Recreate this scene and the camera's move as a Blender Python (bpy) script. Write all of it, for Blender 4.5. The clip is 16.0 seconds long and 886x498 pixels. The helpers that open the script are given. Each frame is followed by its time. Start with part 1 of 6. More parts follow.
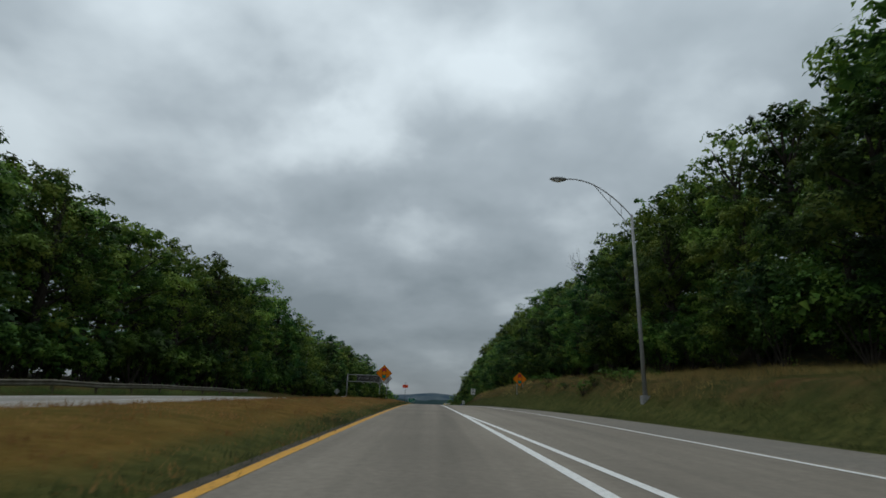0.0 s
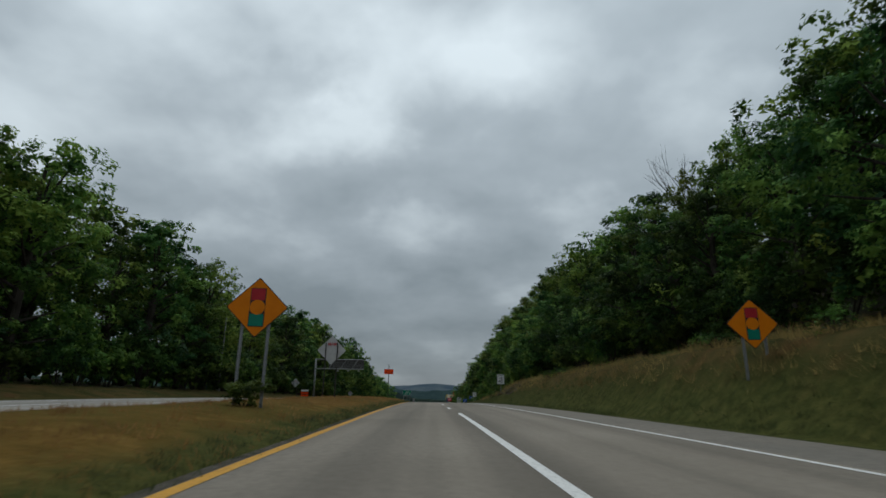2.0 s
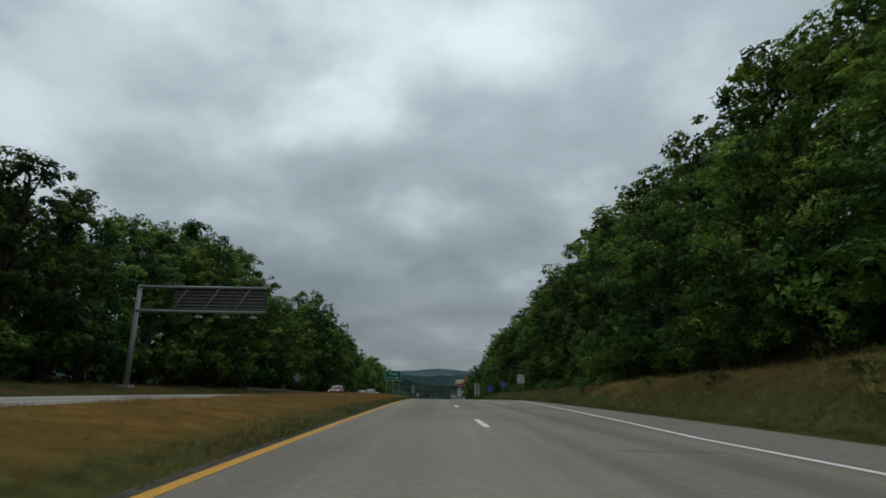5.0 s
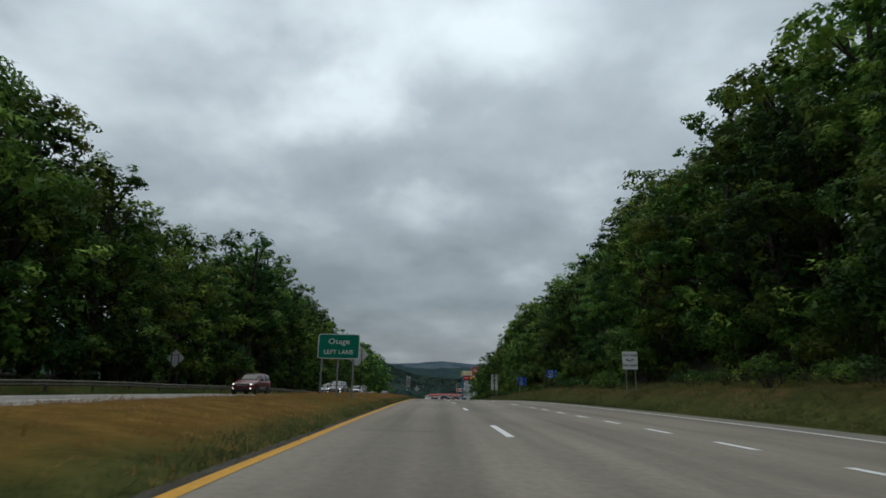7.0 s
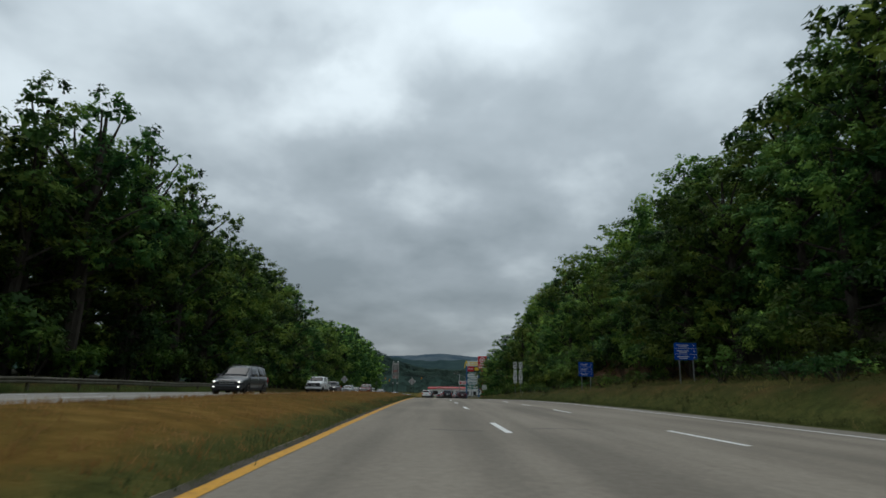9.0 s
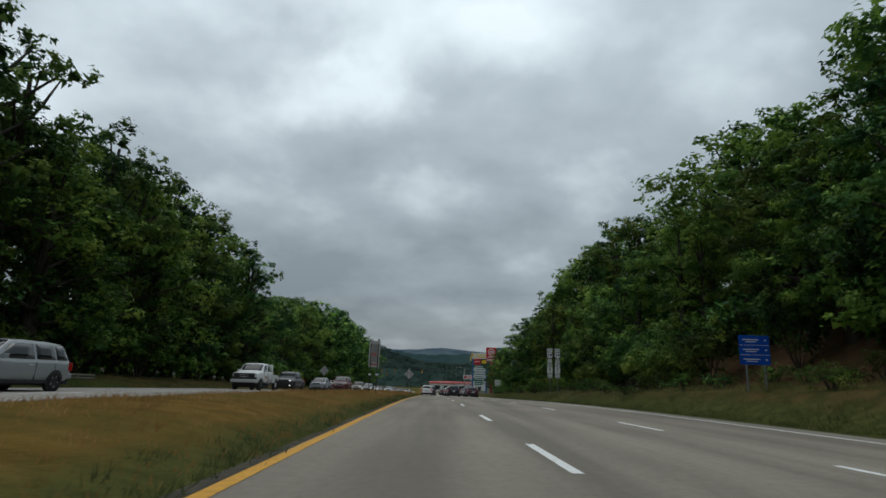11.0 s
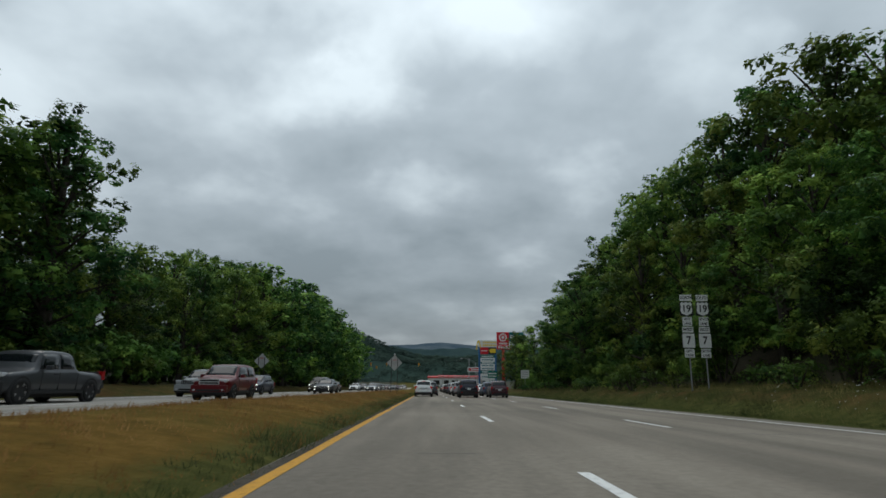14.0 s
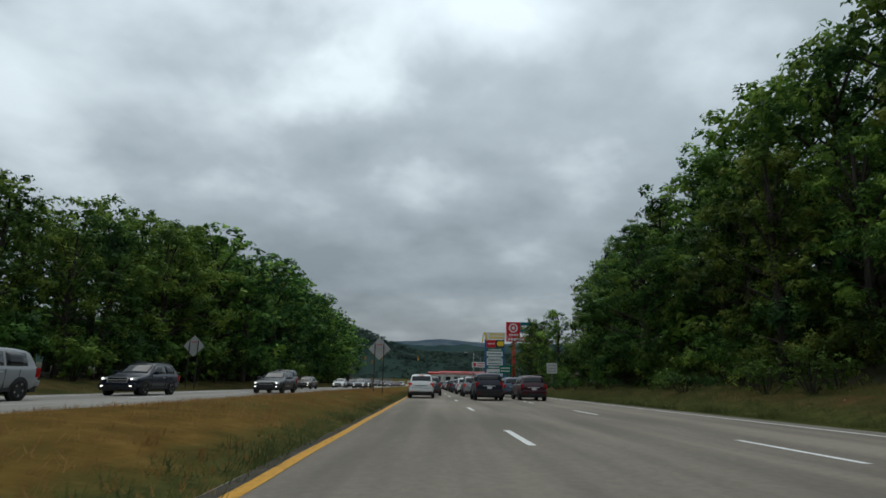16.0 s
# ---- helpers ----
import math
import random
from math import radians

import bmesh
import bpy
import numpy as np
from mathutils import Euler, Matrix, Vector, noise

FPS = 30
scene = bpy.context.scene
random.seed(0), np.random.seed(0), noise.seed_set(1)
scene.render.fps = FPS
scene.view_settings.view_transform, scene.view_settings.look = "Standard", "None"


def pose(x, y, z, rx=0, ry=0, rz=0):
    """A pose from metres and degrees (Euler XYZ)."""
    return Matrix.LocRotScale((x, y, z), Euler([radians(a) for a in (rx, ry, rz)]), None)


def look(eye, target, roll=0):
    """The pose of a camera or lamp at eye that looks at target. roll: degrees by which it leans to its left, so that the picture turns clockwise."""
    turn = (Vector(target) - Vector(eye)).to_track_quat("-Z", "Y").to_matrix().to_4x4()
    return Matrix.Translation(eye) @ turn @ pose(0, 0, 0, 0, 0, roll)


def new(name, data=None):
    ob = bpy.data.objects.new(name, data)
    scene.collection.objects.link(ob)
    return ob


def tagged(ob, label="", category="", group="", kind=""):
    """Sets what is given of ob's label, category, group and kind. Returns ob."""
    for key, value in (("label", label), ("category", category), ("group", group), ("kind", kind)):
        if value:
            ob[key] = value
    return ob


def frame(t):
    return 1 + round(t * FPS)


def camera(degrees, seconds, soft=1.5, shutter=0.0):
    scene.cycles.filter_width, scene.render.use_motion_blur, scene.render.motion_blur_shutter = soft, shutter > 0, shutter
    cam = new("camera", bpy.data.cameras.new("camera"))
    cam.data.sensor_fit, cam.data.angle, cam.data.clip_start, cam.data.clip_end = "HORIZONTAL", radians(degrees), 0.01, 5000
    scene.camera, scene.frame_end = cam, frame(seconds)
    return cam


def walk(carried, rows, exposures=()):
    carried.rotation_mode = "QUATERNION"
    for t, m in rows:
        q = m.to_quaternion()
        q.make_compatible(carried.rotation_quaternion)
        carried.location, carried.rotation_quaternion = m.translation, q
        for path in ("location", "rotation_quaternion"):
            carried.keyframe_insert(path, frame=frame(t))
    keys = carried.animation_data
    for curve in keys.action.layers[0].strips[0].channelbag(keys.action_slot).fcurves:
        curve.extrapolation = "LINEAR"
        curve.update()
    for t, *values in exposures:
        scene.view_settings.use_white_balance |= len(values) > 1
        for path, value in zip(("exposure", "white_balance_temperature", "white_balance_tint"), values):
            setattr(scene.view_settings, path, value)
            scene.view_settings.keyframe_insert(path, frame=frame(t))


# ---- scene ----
cam = camera(80.28, 16.0, soft=1.6, shutter=0.1)
PATH = [
    (0.0, pose(0.00, 0.00, 0.931, 106.43, -1.75, -1.40)),
    (0.5, pose(0.00, 10.64, 1.154, 106.11, -1.68, -1.43)),
    (1.0, pose(0.01, 21.26, 1.338, 106.10, -1.89, -1.42)),
    (1.5, pose(0.01, 31.92, 1.482, 105.86, -1.24, -1.34)),
    (2.0, pose(-0.01, 42.62, 1.587, 105.45, -0.80, -1.29)),
    (2.5, pose(-0.04, 53.94, 1.660, 105.08, -0.90, -1.21)),
    (3.0, pose(-0.09, 65.26, 1.696, 104.96, -0.55, -1.08)),
    (3.5, pose(-0.16, 76.46, 1.694, 104.68, -0.85, -0.95)),
    (4.0, pose(-0.26, 87.61, 1.654, 104.82, -0.58, -0.82)),
    (4.2, pose(-0.31, 92.07, 1.627, 104.24, -0.58, -0.80)),
    (6.3, pose(-0.86, 137.78, 1.001, 103.60, -1.07, -0.62)),
    (6.5, pose(-0.92, 141.92, 0.913, 103.38, -1.04, -0.58)),
    (7.0, pose(-1.06, 151.91, 0.682, 103.18, -0.99, -0.53)),
    (7.5, pose(-1.20, 161.19, 0.443, 103.10, -0.88, -0.55)),
    (8.0, pose(-1.33, 170.12, 0.184, 102.87, -0.91, -0.58)),
    (8.5, pose(-1.45, 178.89, -0.094, 102.88, -1.16, -0.61)),
    (9.0, pose(-1.57, 187.53, -0.388, 102.41, -1.17, -0.63)),
    (9.2, pose(-1.61, 190.79, -0.503, 102.59, -0.92, -0.64)),
    (11.3, pose(-2.01, 217.55, -1.586, 101.79, -1.95, -0.45)),
    (11.5, pose(-2.06, 220.46, -1.719, 101.84, -1.37, -0.44)),
    (12.0, pose(-2.17, 227.36, -2.040, 101.68, -1.15, -0.49)),
    (12.5, pose(-2.27, 233.53, -2.338, 101.77, -1.19, -0.56)),
    (13.0, pose(-2.35, 239.17, -2.623, 102.01, -1.00, -0.61)),
    (13.5, pose(-2.42, 244.52, -2.905, 101.73, -1.02, -0.65)),
    (14.0, pose(-2.49, 249.86, -3.195, 101.30, -0.59, -0.70)),
    (14.5, pose(-2.55, 254.94, -3.478, 101.33, -0.56, -0.78)),
    (15.0, pose(-2.59, 259.65, -3.748, 101.45, -0.58, -0.83)),
    (15.5, pose(-2.64, 264.17, -4.014, 101.27, -0.72, -0.74)),
    (16.0, pose(-2.69, 268.29, -4.265, 100.95, -0.89, -0.63)),
]
walk(cam, PATH, exposures=((0.0, -0.18), (4.2, -0.16), (7.0, 0.0), (11.5, 0.06), (16.0, 0.10)))

# ---------------------------------------------------------------- sky, sun
world = bpy.data.worlds.new("overcast_sky")
scene.world = world
world.use_nodes = True
wn, wl = world.node_tree.nodes, world.node_tree.links
wn.clear()


def wmath(op, a, b=None, clamp=False):
    n = wn.new("ShaderNodeMath")
    n.operation, n.use_clamp = op, clamp
    for i, v in enumerate((a, b)):
        if v is None:
            continue
        if isinstance(v, (int, float)):
            n.inputs[i].default_value = v
        else:
            wl.new(v, n.inputs[i])
    return n.outputs[0]


w_co = wn.new("ShaderNodeTexCoord")
w_sep = wn.new("ShaderNodeSeparateXYZ")
wl.new(w_co.outputs["Generated"], w_sep.inputs[0])
w_den = wmath("ADD", wmath("MAXIMUM", w_sep.outputs[2], 0.0), 0.34)
w_px = wmath("ADD", wmath("DIVIDE", w_sep.outputs[0], w_den), 0.25)
w_py = wmath("DIVIDE", w_sep.outputs[1], w_den)
w_vec = wn.new("ShaderNodeCombineXYZ")
wl.new(w_px, w_vec.inputs[0])
wl.new(w_py, w_vec.inputs[1])
w_vec.inputs[2].default_value = 3.4


def wnoise(scale, detail, rough, distort):
    n = wn.new("ShaderNodeTexNoise")
    wl.new(w_vec.outputs[0], n.inputs["Vector"])
    n.inputs["Scale"].default_value = scale
    n.inputs["Detail"].default_value = detail
    n.inputs["Roughness"].default_value = rough
    n.inputs["Distortion"].default_value = distort
    return n.outputs["Fac"]


w_big = wnoise(1.35, 2.0, 0.45, 0.1)
w_fine = wnoise(3.6, 4.5, 0.48, 0.08)


def wvec(op, *args):
    n = wn.new("ShaderNodeVectorMath")
    n.operation = op
    for i, v in enumerate(args):
        if isinstance(v, tuple):
            n.inputs[i].default_value = v
        else:
            wl.new(v, n.inputs[i])
    return n


# the breaks and the heavy banks of the cloud ahead: slope sideways, slope upwards, half widths, strength
CLOUDS = [(-0.16, 0.55, 0.07, 0.10, 0.30), (-0.33, 0.51, 0.10, 0.05, 0.22), (-0.05, 0.74, 0.23, 0.11, 0.26), (-0.43, 0.33, 0.08, 0.05, 0.26), (-0.07, 0.32, 0.10, 0.05, 0.30), (0.29, 0.34, 0.07, 0.07, 0.26),
          (-0.54, 0.71, 0.18, 0.08, 0.12), (0.72, 0.68, 0.07, 0.08, 0.16), (-0.19, 0.25, 0.14, 0.03, 0.10), (-0.27, 0.66, 0.13, 0.06, -0.22), (-0.11, 0.43, 0.14, 0.07, -0.24), (0.22, 0.53, 0.19, 0.11, -0.20),
          (-0.14, 0.18, 0.14, 0.03, -0.16), (-0.59, 0.35, 0.12, 0.05, -0.20), (0.47, 0.40, 0.13, 0.15, -0.14), (0.09, 0.26, 0.12, 0.03, -0.12), (0.07, 0.13, 0.30, 0.03, -0.10), (-0.80, 0.70, 0.35, 0.30, 0.16), (0.85, 0.62, 0.28, 0.30, -0.16)]
w_ahead = wmath("MAXIMUM", w_sep.outputs[1], 0.02)
w_flat = wn.new("ShaderNodeCombineXYZ")
wl.new(wmath("DIVIDE", w_sep.outputs[0], w_ahead), w_flat.inputs[0])
wl.new(wmath("DIVIDE", w_sep.outputs[2], w_ahead), w_flat.inputs[1])
w_warp = wn.new("ShaderNodeTexNoise")
w_warp.inputs["Scale"].default_value, w_warp.inputs["Detail"].default_value, w_warp.inputs["Roughness"].default_value = 6.0, 4.0, 0.55
wl.new(w_flat.outputs[0], w_warp.inputs["Vector"])
w_bent = wvec("MULTIPLY_ADD", w_warp.outputs["Color"], (0.24, 0.16, 0.0), wvec("SUBTRACT", w_flat.outputs[0], (0.12, 0.08, 0.0)).outputs[0]).outputs[0]
w_mass = None
for ca, ce, wa, we, strength in CLOUDS:
    d = wvec("MULTIPLY", wvec("SUBTRACT", w_bent, (ca, ce, 0.0)).outputs[0], (1 / wa, 1 / we, 0.0)).outputs[0]
    lump = wmath("MULTIPLY", wmath("POWER", 0.45, wvec("DOT_PRODUCT", d, d).outputs["Value"]), strength)
    w_mass = lump if w_mass is None else wmath("ADD", w_mass, lump)
w_mix = wmath("ADD", wmath("ADD", wmath("MULTIPLY", w_big, 0.36), wmath("MULTIPLY", w_fine, 0.34)), wmath("ADD", wmath("MULTIPLY", w_mass, 0.36), 0.145))
w_ramp = wn.new("ShaderNodeValToRGB")
wl.new(w_mix, w_ramp.inputs[0])
w_el = w_ramp.color_ramp.elements
w_el[0].position, w_el[0].color = 0.38, (0.250, 0.302, 0.335, 1)
w_el[1].position, w_el[1].color = 0.64, (0.592, 0.675, 0.722, 1)
w_e2 = w_el.new(0.5)
w_e2.color = (0.354, 0.415, 0.457, 1)
# thinner cloud high up, heavier towards the horizon
w_high = wmath("MULTIPLY", wmath("POWER", wmath("MAXIMUM", w_sep.outputs[2], 0.0), 0.8), 1.3)
w_lift = wmath("ADD", w_high, 0.60)
w_sky = wn.new("ShaderNodeTexSky")
w_sky.sky_type, w_sky.sun_disc = "NISHITA", False
w_sky.sun_elevation, w_sky.sun_rotation = radians(55), radians(-15)
w_clouds = wn.new("ShaderNodeBackground")
wl.new(w_ramp.outputs[0], w_clouds.inputs[0])
wl.new(w_lift, w_clouds.inputs[1])
w_clear = wn.new("ShaderNodeBackground")
wl.new(w_sky.outputs[0], w_clear.inputs[0])
w_clear.inputs[1].default_value = 0.06
w_add = wn.new("ShaderNodeMixShader")
w_add.inputs[0].default_value = 0.94
wl.new(w_clear.outputs[0], w_add.inputs[1])
wl.new(w_clouds.outputs[0], w_add.inputs[2])
w_out = wn.new("ShaderNodeOutputWorld")
wl.new(w_add.outputs[0], w_out.inputs[0])

sun = new("sun", bpy.data.lights.new("sun", "SUN"))
sun.data.energy, sun.data.angle, sun.data.color = 0.6, radians(40), (1.0, 0.97, 0.92)
sun.matrix_world = look((0, 0, 50), (10, -25, 0))

# ---------------------------------------------------------------- materials


def material(name, base, rough=0.8, metal=0.0, spec=0.3):
    m = bpy.data.materials.new(name)
    m.use_nodes = True
    b = m.node_tree.nodes["Principled BSDF"]
    b.inputs["Base Color"].default_value = (*base, 1)
    b.inputs["Roughness"].default_value = rough
    b.inputs["Metallic"].default_value = metal
    b.inputs["Specular IOR Level"].default_value = spec
    return m


def varied(name, stops, scale, rough=0.85, detail=6, bump=0.0, bump_scale=None, metal=0.0, spec=0.25, second=None, by_object=0.0, stretch=(1, 1, 1)):
    """A noise-driven colour ramp, with a second, broader noise, relief, and a change from piece to piece."""
    m = material(name, stops[0][1], rough, metal, spec)
    nt = m.node_tree
    n, l = nt.nodes, nt.links
    b = n["Principled BSDF"]
    co = n.new("ShaderNodeTexCoord")
    mp = n.new("ShaderNodeMapping")
    mp.inputs["Scale"].default_value = stretch
    l.new(co.outputs["Object"], mp.inputs[0])
    t = n.new("ShaderNodeTexNoise")
    t.inputs["Scale"].default_value, t.inputs["Detail"].default_value, t.inputs["Roughness"].default_value = scale, detail, 0.6
    l.new(mp.outputs[0], t.inputs["Vector"])
    r = n.new("ShaderNodeValToRGB")
    for i, (p, c) in enumerate(stops):
        e = r.color_ramp.elements[i] if i < 2 else r.color_ramp.elements.new(p)
        e.position, e.color = p, (*c, 1)
    l.new(t.outputs["Fac"], r.inputs[0])
    out = r.outputs[0]
    if second:
        sc, amount, tint = second
        t2 = n.new("ShaderNodeTexNoise")
        t2.inputs["Scale"].default_value, t2.inputs["Detail"].default_value = sc, 4
        l.new(mp.outputs[0], t2.inputs["Vector"])
        r2 = n.new("ShaderNodeMapRange")
        r2.inputs[1].default_value, r2.inputs[2].default_value = 0.38, 0.62
        r2.inputs[3].default_value, r2.inputs[4].default_value = 0.0, amount
        l.new(t2.outputs["Fac"], r2.inputs[0])
        mx = n.new("ShaderNodeMixRGB")
        l.new(r2.outputs[0], mx.inputs[0])
        l.new(out, mx.inputs[1])
        mx.inputs[2].default_value = (*tint, 1)
        out = mx.outputs[0]
    if by_object:
        oi = n.new("ShaderNodeObjectInfo")
        r3 = n.new("ShaderNodeMapRange")
        r3.inputs[3].default_value, r3.inputs[4].default_value = 1 - by_object, 1 + by_object
        l.new(oi.outputs["Random"], r3.inputs[0])
        hs = n.new("ShaderNodeHueSaturation")
        l.new(r3.outputs[0], hs.inputs["Value"])
        l.new(out, hs.inputs["Color"])
        out = hs.outputs[0]
    l.new(out, b.inputs["Base Color"])
    if bump:
        t4 = n.new("ShaderNodeTexNoise")
        t4.inputs["Scale"].default_value, t4.inputs["Detail"].default_value = bump_scale or scale * 4, 4
        l.new(mp.outputs[0], t4.inputs["Vector"])
        bp = n.new("ShaderNodeBump")
        bp.inputs["Strength"].default_value, bp.inputs["Distance"].default_value = bump, 0.05
        l.new(t4.outputs["Fac"], bp.inputs["Height"])
        l.new(bp.outputs[0], b.inputs["Normal"])
    return m


def leafy(name, dark, light, tip, clump=0.7, spec=0.08, island=0.20):
    """Leaves: colour changes from leaf to leaf and from tree to tree, with a little light through them."""
    m = material(name, dark, 0.6, 0.0, spec)
    nt = m.node_tree
    n, l = nt.nodes, nt.links
    b = n["Principled BSDF"]
    geo = n.new("ShaderNodeNewGeometry")
    co = n.new("ShaderNodeTexCoord")
    cl = n.new("ShaderNodeTexNoise")
    cl.inputs["Scale"].default_value, cl.inputs["Detail"].default_value = clump, 3
    l.new(co.outputs["Object"], cl.inputs["Vector"])
    cr = n.new("ShaderNodeMapRange")
    cr.inputs[1].default_value, cr.inputs[2].default_value = 0.39, 0.62
    l.new(cl.outputs["Fac"], cr.inputs[0])
    mk = n.new("ShaderNodeMix")
    mk.inputs[0].default_value = island
    l.new(cr.outputs[0], mk.inputs[2])
    l.new(geo.outputs["Random Per Island"], mk.inputs[3])
    r = n.new("ShaderNodeValToRGB")
    r.color_ramp.elements[0].position, r.color_ramp.elements[0].color = 0.1, (*dark, 1)
    r.color_ramp.elements[1].position, r.color_ramp.elements[1].color = 0.95, (*tip, 1)
    e = r.color_ramp.elements.new(0.58)
    e.color = (*light, 1)
    l.new(mk.outputs[0], r.inputs[0])
    oi = n.new("ShaderNodeObjectInfo")
    mr = n.new("ShaderNodeMapRange")
    mr.inputs[3].default_value, mr.inputs[4].default_value = 0.62, 1.42
    l.new(oi.outputs["Random"], mr.inputs[0])
    mh = n.new("ShaderNodeMapRange")
    mh.inputs[3].default_value, mh.inputs[4].default_value = 0.478, 0.518
    l.new(oi.outputs["Random"], mh.inputs[0])
    hs = n.new("ShaderNodeHueSaturation")
    l.new(mr.outputs[0], hs.inputs["Value"])
    l.new(mh.outputs[0], hs.inputs["Hue"])
    l.new(r.outputs[0], hs.inputs["Color"])
    l.new(hs.outputs[0], b.inputs["Base Color"])
    tr = n.new("ShaderNodeBsdfTranslucent")
    l.new(hs.outputs[0], tr.inputs[0])
    mx = n.new("ShaderNodeMixShader")
    mx.inputs[0].default_value = 0.25
    l.new(b.outputs[0], mx.inputs[1])
    l.new(tr.outputs[0], mx.inputs[2])
    l.new(mx.outputs[0], n["Material Output"].inputs[0])
    return m


M_PAVE = varied("worn_asphalt", [(0.3, (0.220, 0.190, 0.152)), (0.7, (0.299, 0.260, 0.210))], 9.0, 0.9, 8, 0.25, 60, second=(0.16, 0.5, (0.188, 0.161, 0.128)))
M_SHOULDER = varied("shoulder_asphalt", [(0.3, (0.18, 0.158, 0.13)), (0.7, (0.27, 0.24, 0.20))], 6.0, 0.93, 8, 0.35, 45, second=(0.22, 0.5, (0.16, 0.15, 0.13)))
M_ONCOMING = varied("pale_concrete", [(0.3, (0.27, 0.25, 0.22)), (0.7, (0.35, 0.325, 0.29))], 7.0, 0.9, 8, 0.2, 50, second=(0.2, 0.4, (0.27, 0.255, 0.23)))
M_WHITE = varied("road_white_paint", [(0.28, (0.52, 0.51, 0.48)), (0.5, (0.80, 0.79, 0.76))], 14.0, 0.7, 6, 0.15, 60)
M_YELLOW = varied("road_yellow_paint", [(0.28, (0.38, 0.19, 0.03)), (0.5, (0.62, 0.31, 0.03))], 12.0, 0.7, 6, 0.15, 60)
M_TAR = varied("tar_crack", [(0.3, (0.045, 0.043, 0.04)), (0.7, (0.10, 0.095, 0.09))], 8.0, 0.8)
M_GRASS = varied("dry_grass_ground", [(0.25, (0.085, 0.055, 0.014)), (0.5, (0.150, 0.088, 0.022)), (0.75, (0.225, 0.135, 0.038))], 1.6, 0.95, 10, 0.9, 14, spec=0.02, second=(0.12, 0.55, (0.066, 0.072, 0.018)))
M_VERGE = varied("verge_ground", [(0.30, (0.034, 0.044, 0.013)), (0.44, (0.068, 0.058, 0.021)), (0.57, (0.105, 0.070, 0.027)), (0.70, (0.098, 0.050, 0.023))], 0.42, 0.95, 12, 0.9, 12, spec=0.02, second=(1.3, 0.55, (0.033, 0.043, 0.013)))
M_SOIL = varied("bare_red_soil", [(0.3, (0.050, 0.028, 0.017)), (0.6, (0.095, 0.050, 0.028)), (0.8, (0.135, 0.080, 0.045))], 0.8, 0.95, 10, 0.9, 8, spec=0.02, second=(0.5, 0.45, (0.040, 0.040, 0.017)))
M_DIRT = varied("edge_dirt", [(0.3, (0.060, 0.053, 0.042)), (0.7, (0.115, 0.102, 0.082))], 5.0, 0.95, 8, 0.6, 30, spec=0.05)
M_BLADES = leafy("grass_blades", (0.15, 0.092, 0.022), (0.24, 0.145, 0.036), (0.36, 0.235, 0.075), 0.6, 0.02, 0.4)
M_VERGEBLADES = leafy("verge_blades", (0.042, 0.046, 0.015), (0.082, 0.074, 0.025), (0.165, 0.130, 0.050), 0.25, 0.02, 0.4)
M_BANKBLADES = leafy("bank_blades", (0.085, 0.054, 0.019), (0.150, 0.102, 0.035), (0.240, 0.170, 0.062), 0.22, 0.02, 0.35)
M_WEED = leafy("green_weeds", (0.030, 0.050, 0.014), (0.065, 0.096, 0.025), (0.12, 0.14, 0.042), 0.3, 0.02, 0.4)
M_LEAF = leafy("broad_leaves", (0.024, 0.054, 0.013), (0.096, 0.178, 0.034), (0.250, 0.345, 0.062), 0.40, island=0.14)
M_LEAF2 = leafy("dark_leaves", (0.016, 0.044, 0.014), (0.070, 0.142, 0.036), (0.185, 0.272, 0.056), 0.40, island=0.14)
M_LEAF3 = leafy("yellow_green_leaves", (0.034, 0.070, 0.016), (0.118, 0.196, 0.036), (0.265, 0.345, 0.066), 0.40, island=0.14)
# the dark leaves cut to two thirds: the bank's shade put into colour
M_LEAF4 = leafy("shade_darkened_leaves", (0.013, 0.032, 0.010), (0.048, 0.094, 0.024), (0.125, 0.190, 0.042), 0.40, island=0.14)
# haze is put into these leaf colours: bluish, close in tone
M_HAZE = leafy("haze_tinted_leaves", (0.031, 0.053, 0.042), (0.039, 0.065, 0.050), (0.048, 0.077, 0.057), 0.03, 0.02, 0.1)
M_BARK = varied("bark", [(0.3, (0.030, 0.026, 0.021)), (0.7, (0.075, 0.065, 0.054))], 5.0, 0.95, 8, 0.8, 20, spec=0.05, stretch=(1, 1, 0.25))
M_GALV = varied("galvanised_steel", [(0.3, (0.20, 0.205, 0.21)), (0.7, (0.32, 0.325, 0.33))], 6.0, 0.55, 6, 0.05, 30, metal=0.4, spec=0.5)
M_RAIL = varied("dulled_guardrail_steel", [(0.3, (0.085, 0.075, 0.055)), (0.7, (0.20, 0.185, 0.145))], 3.0, 0.7, 8, 0.1, 30, metal=0.2, spec=0.3, second=(0.5, 0.5, (0.07, 0.065, 0.04)))
M_WOODPOST = varied("weathered_post", [(0.3, (0.07, 0.055, 0.04)), (0.7, (0.15, 0.12, 0.09))], 10.0, 0.9, 6, 0.4, 40, stretch=(1, 1, 0.2))
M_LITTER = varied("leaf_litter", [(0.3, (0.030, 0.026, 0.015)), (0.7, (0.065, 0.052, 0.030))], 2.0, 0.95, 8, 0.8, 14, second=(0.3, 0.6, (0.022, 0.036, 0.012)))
M_ROCK = varied("bank_rock", [(0.3, (0.105, 0.088, 0.072)), (0.7, (0.215, 0.182, 0.150))], 4.0, 0.95, 8, 0.9, 12, spec=0.03, second=(1.2, 0.5, (0.055, 0.055, 0.025)), by_object=0.25)
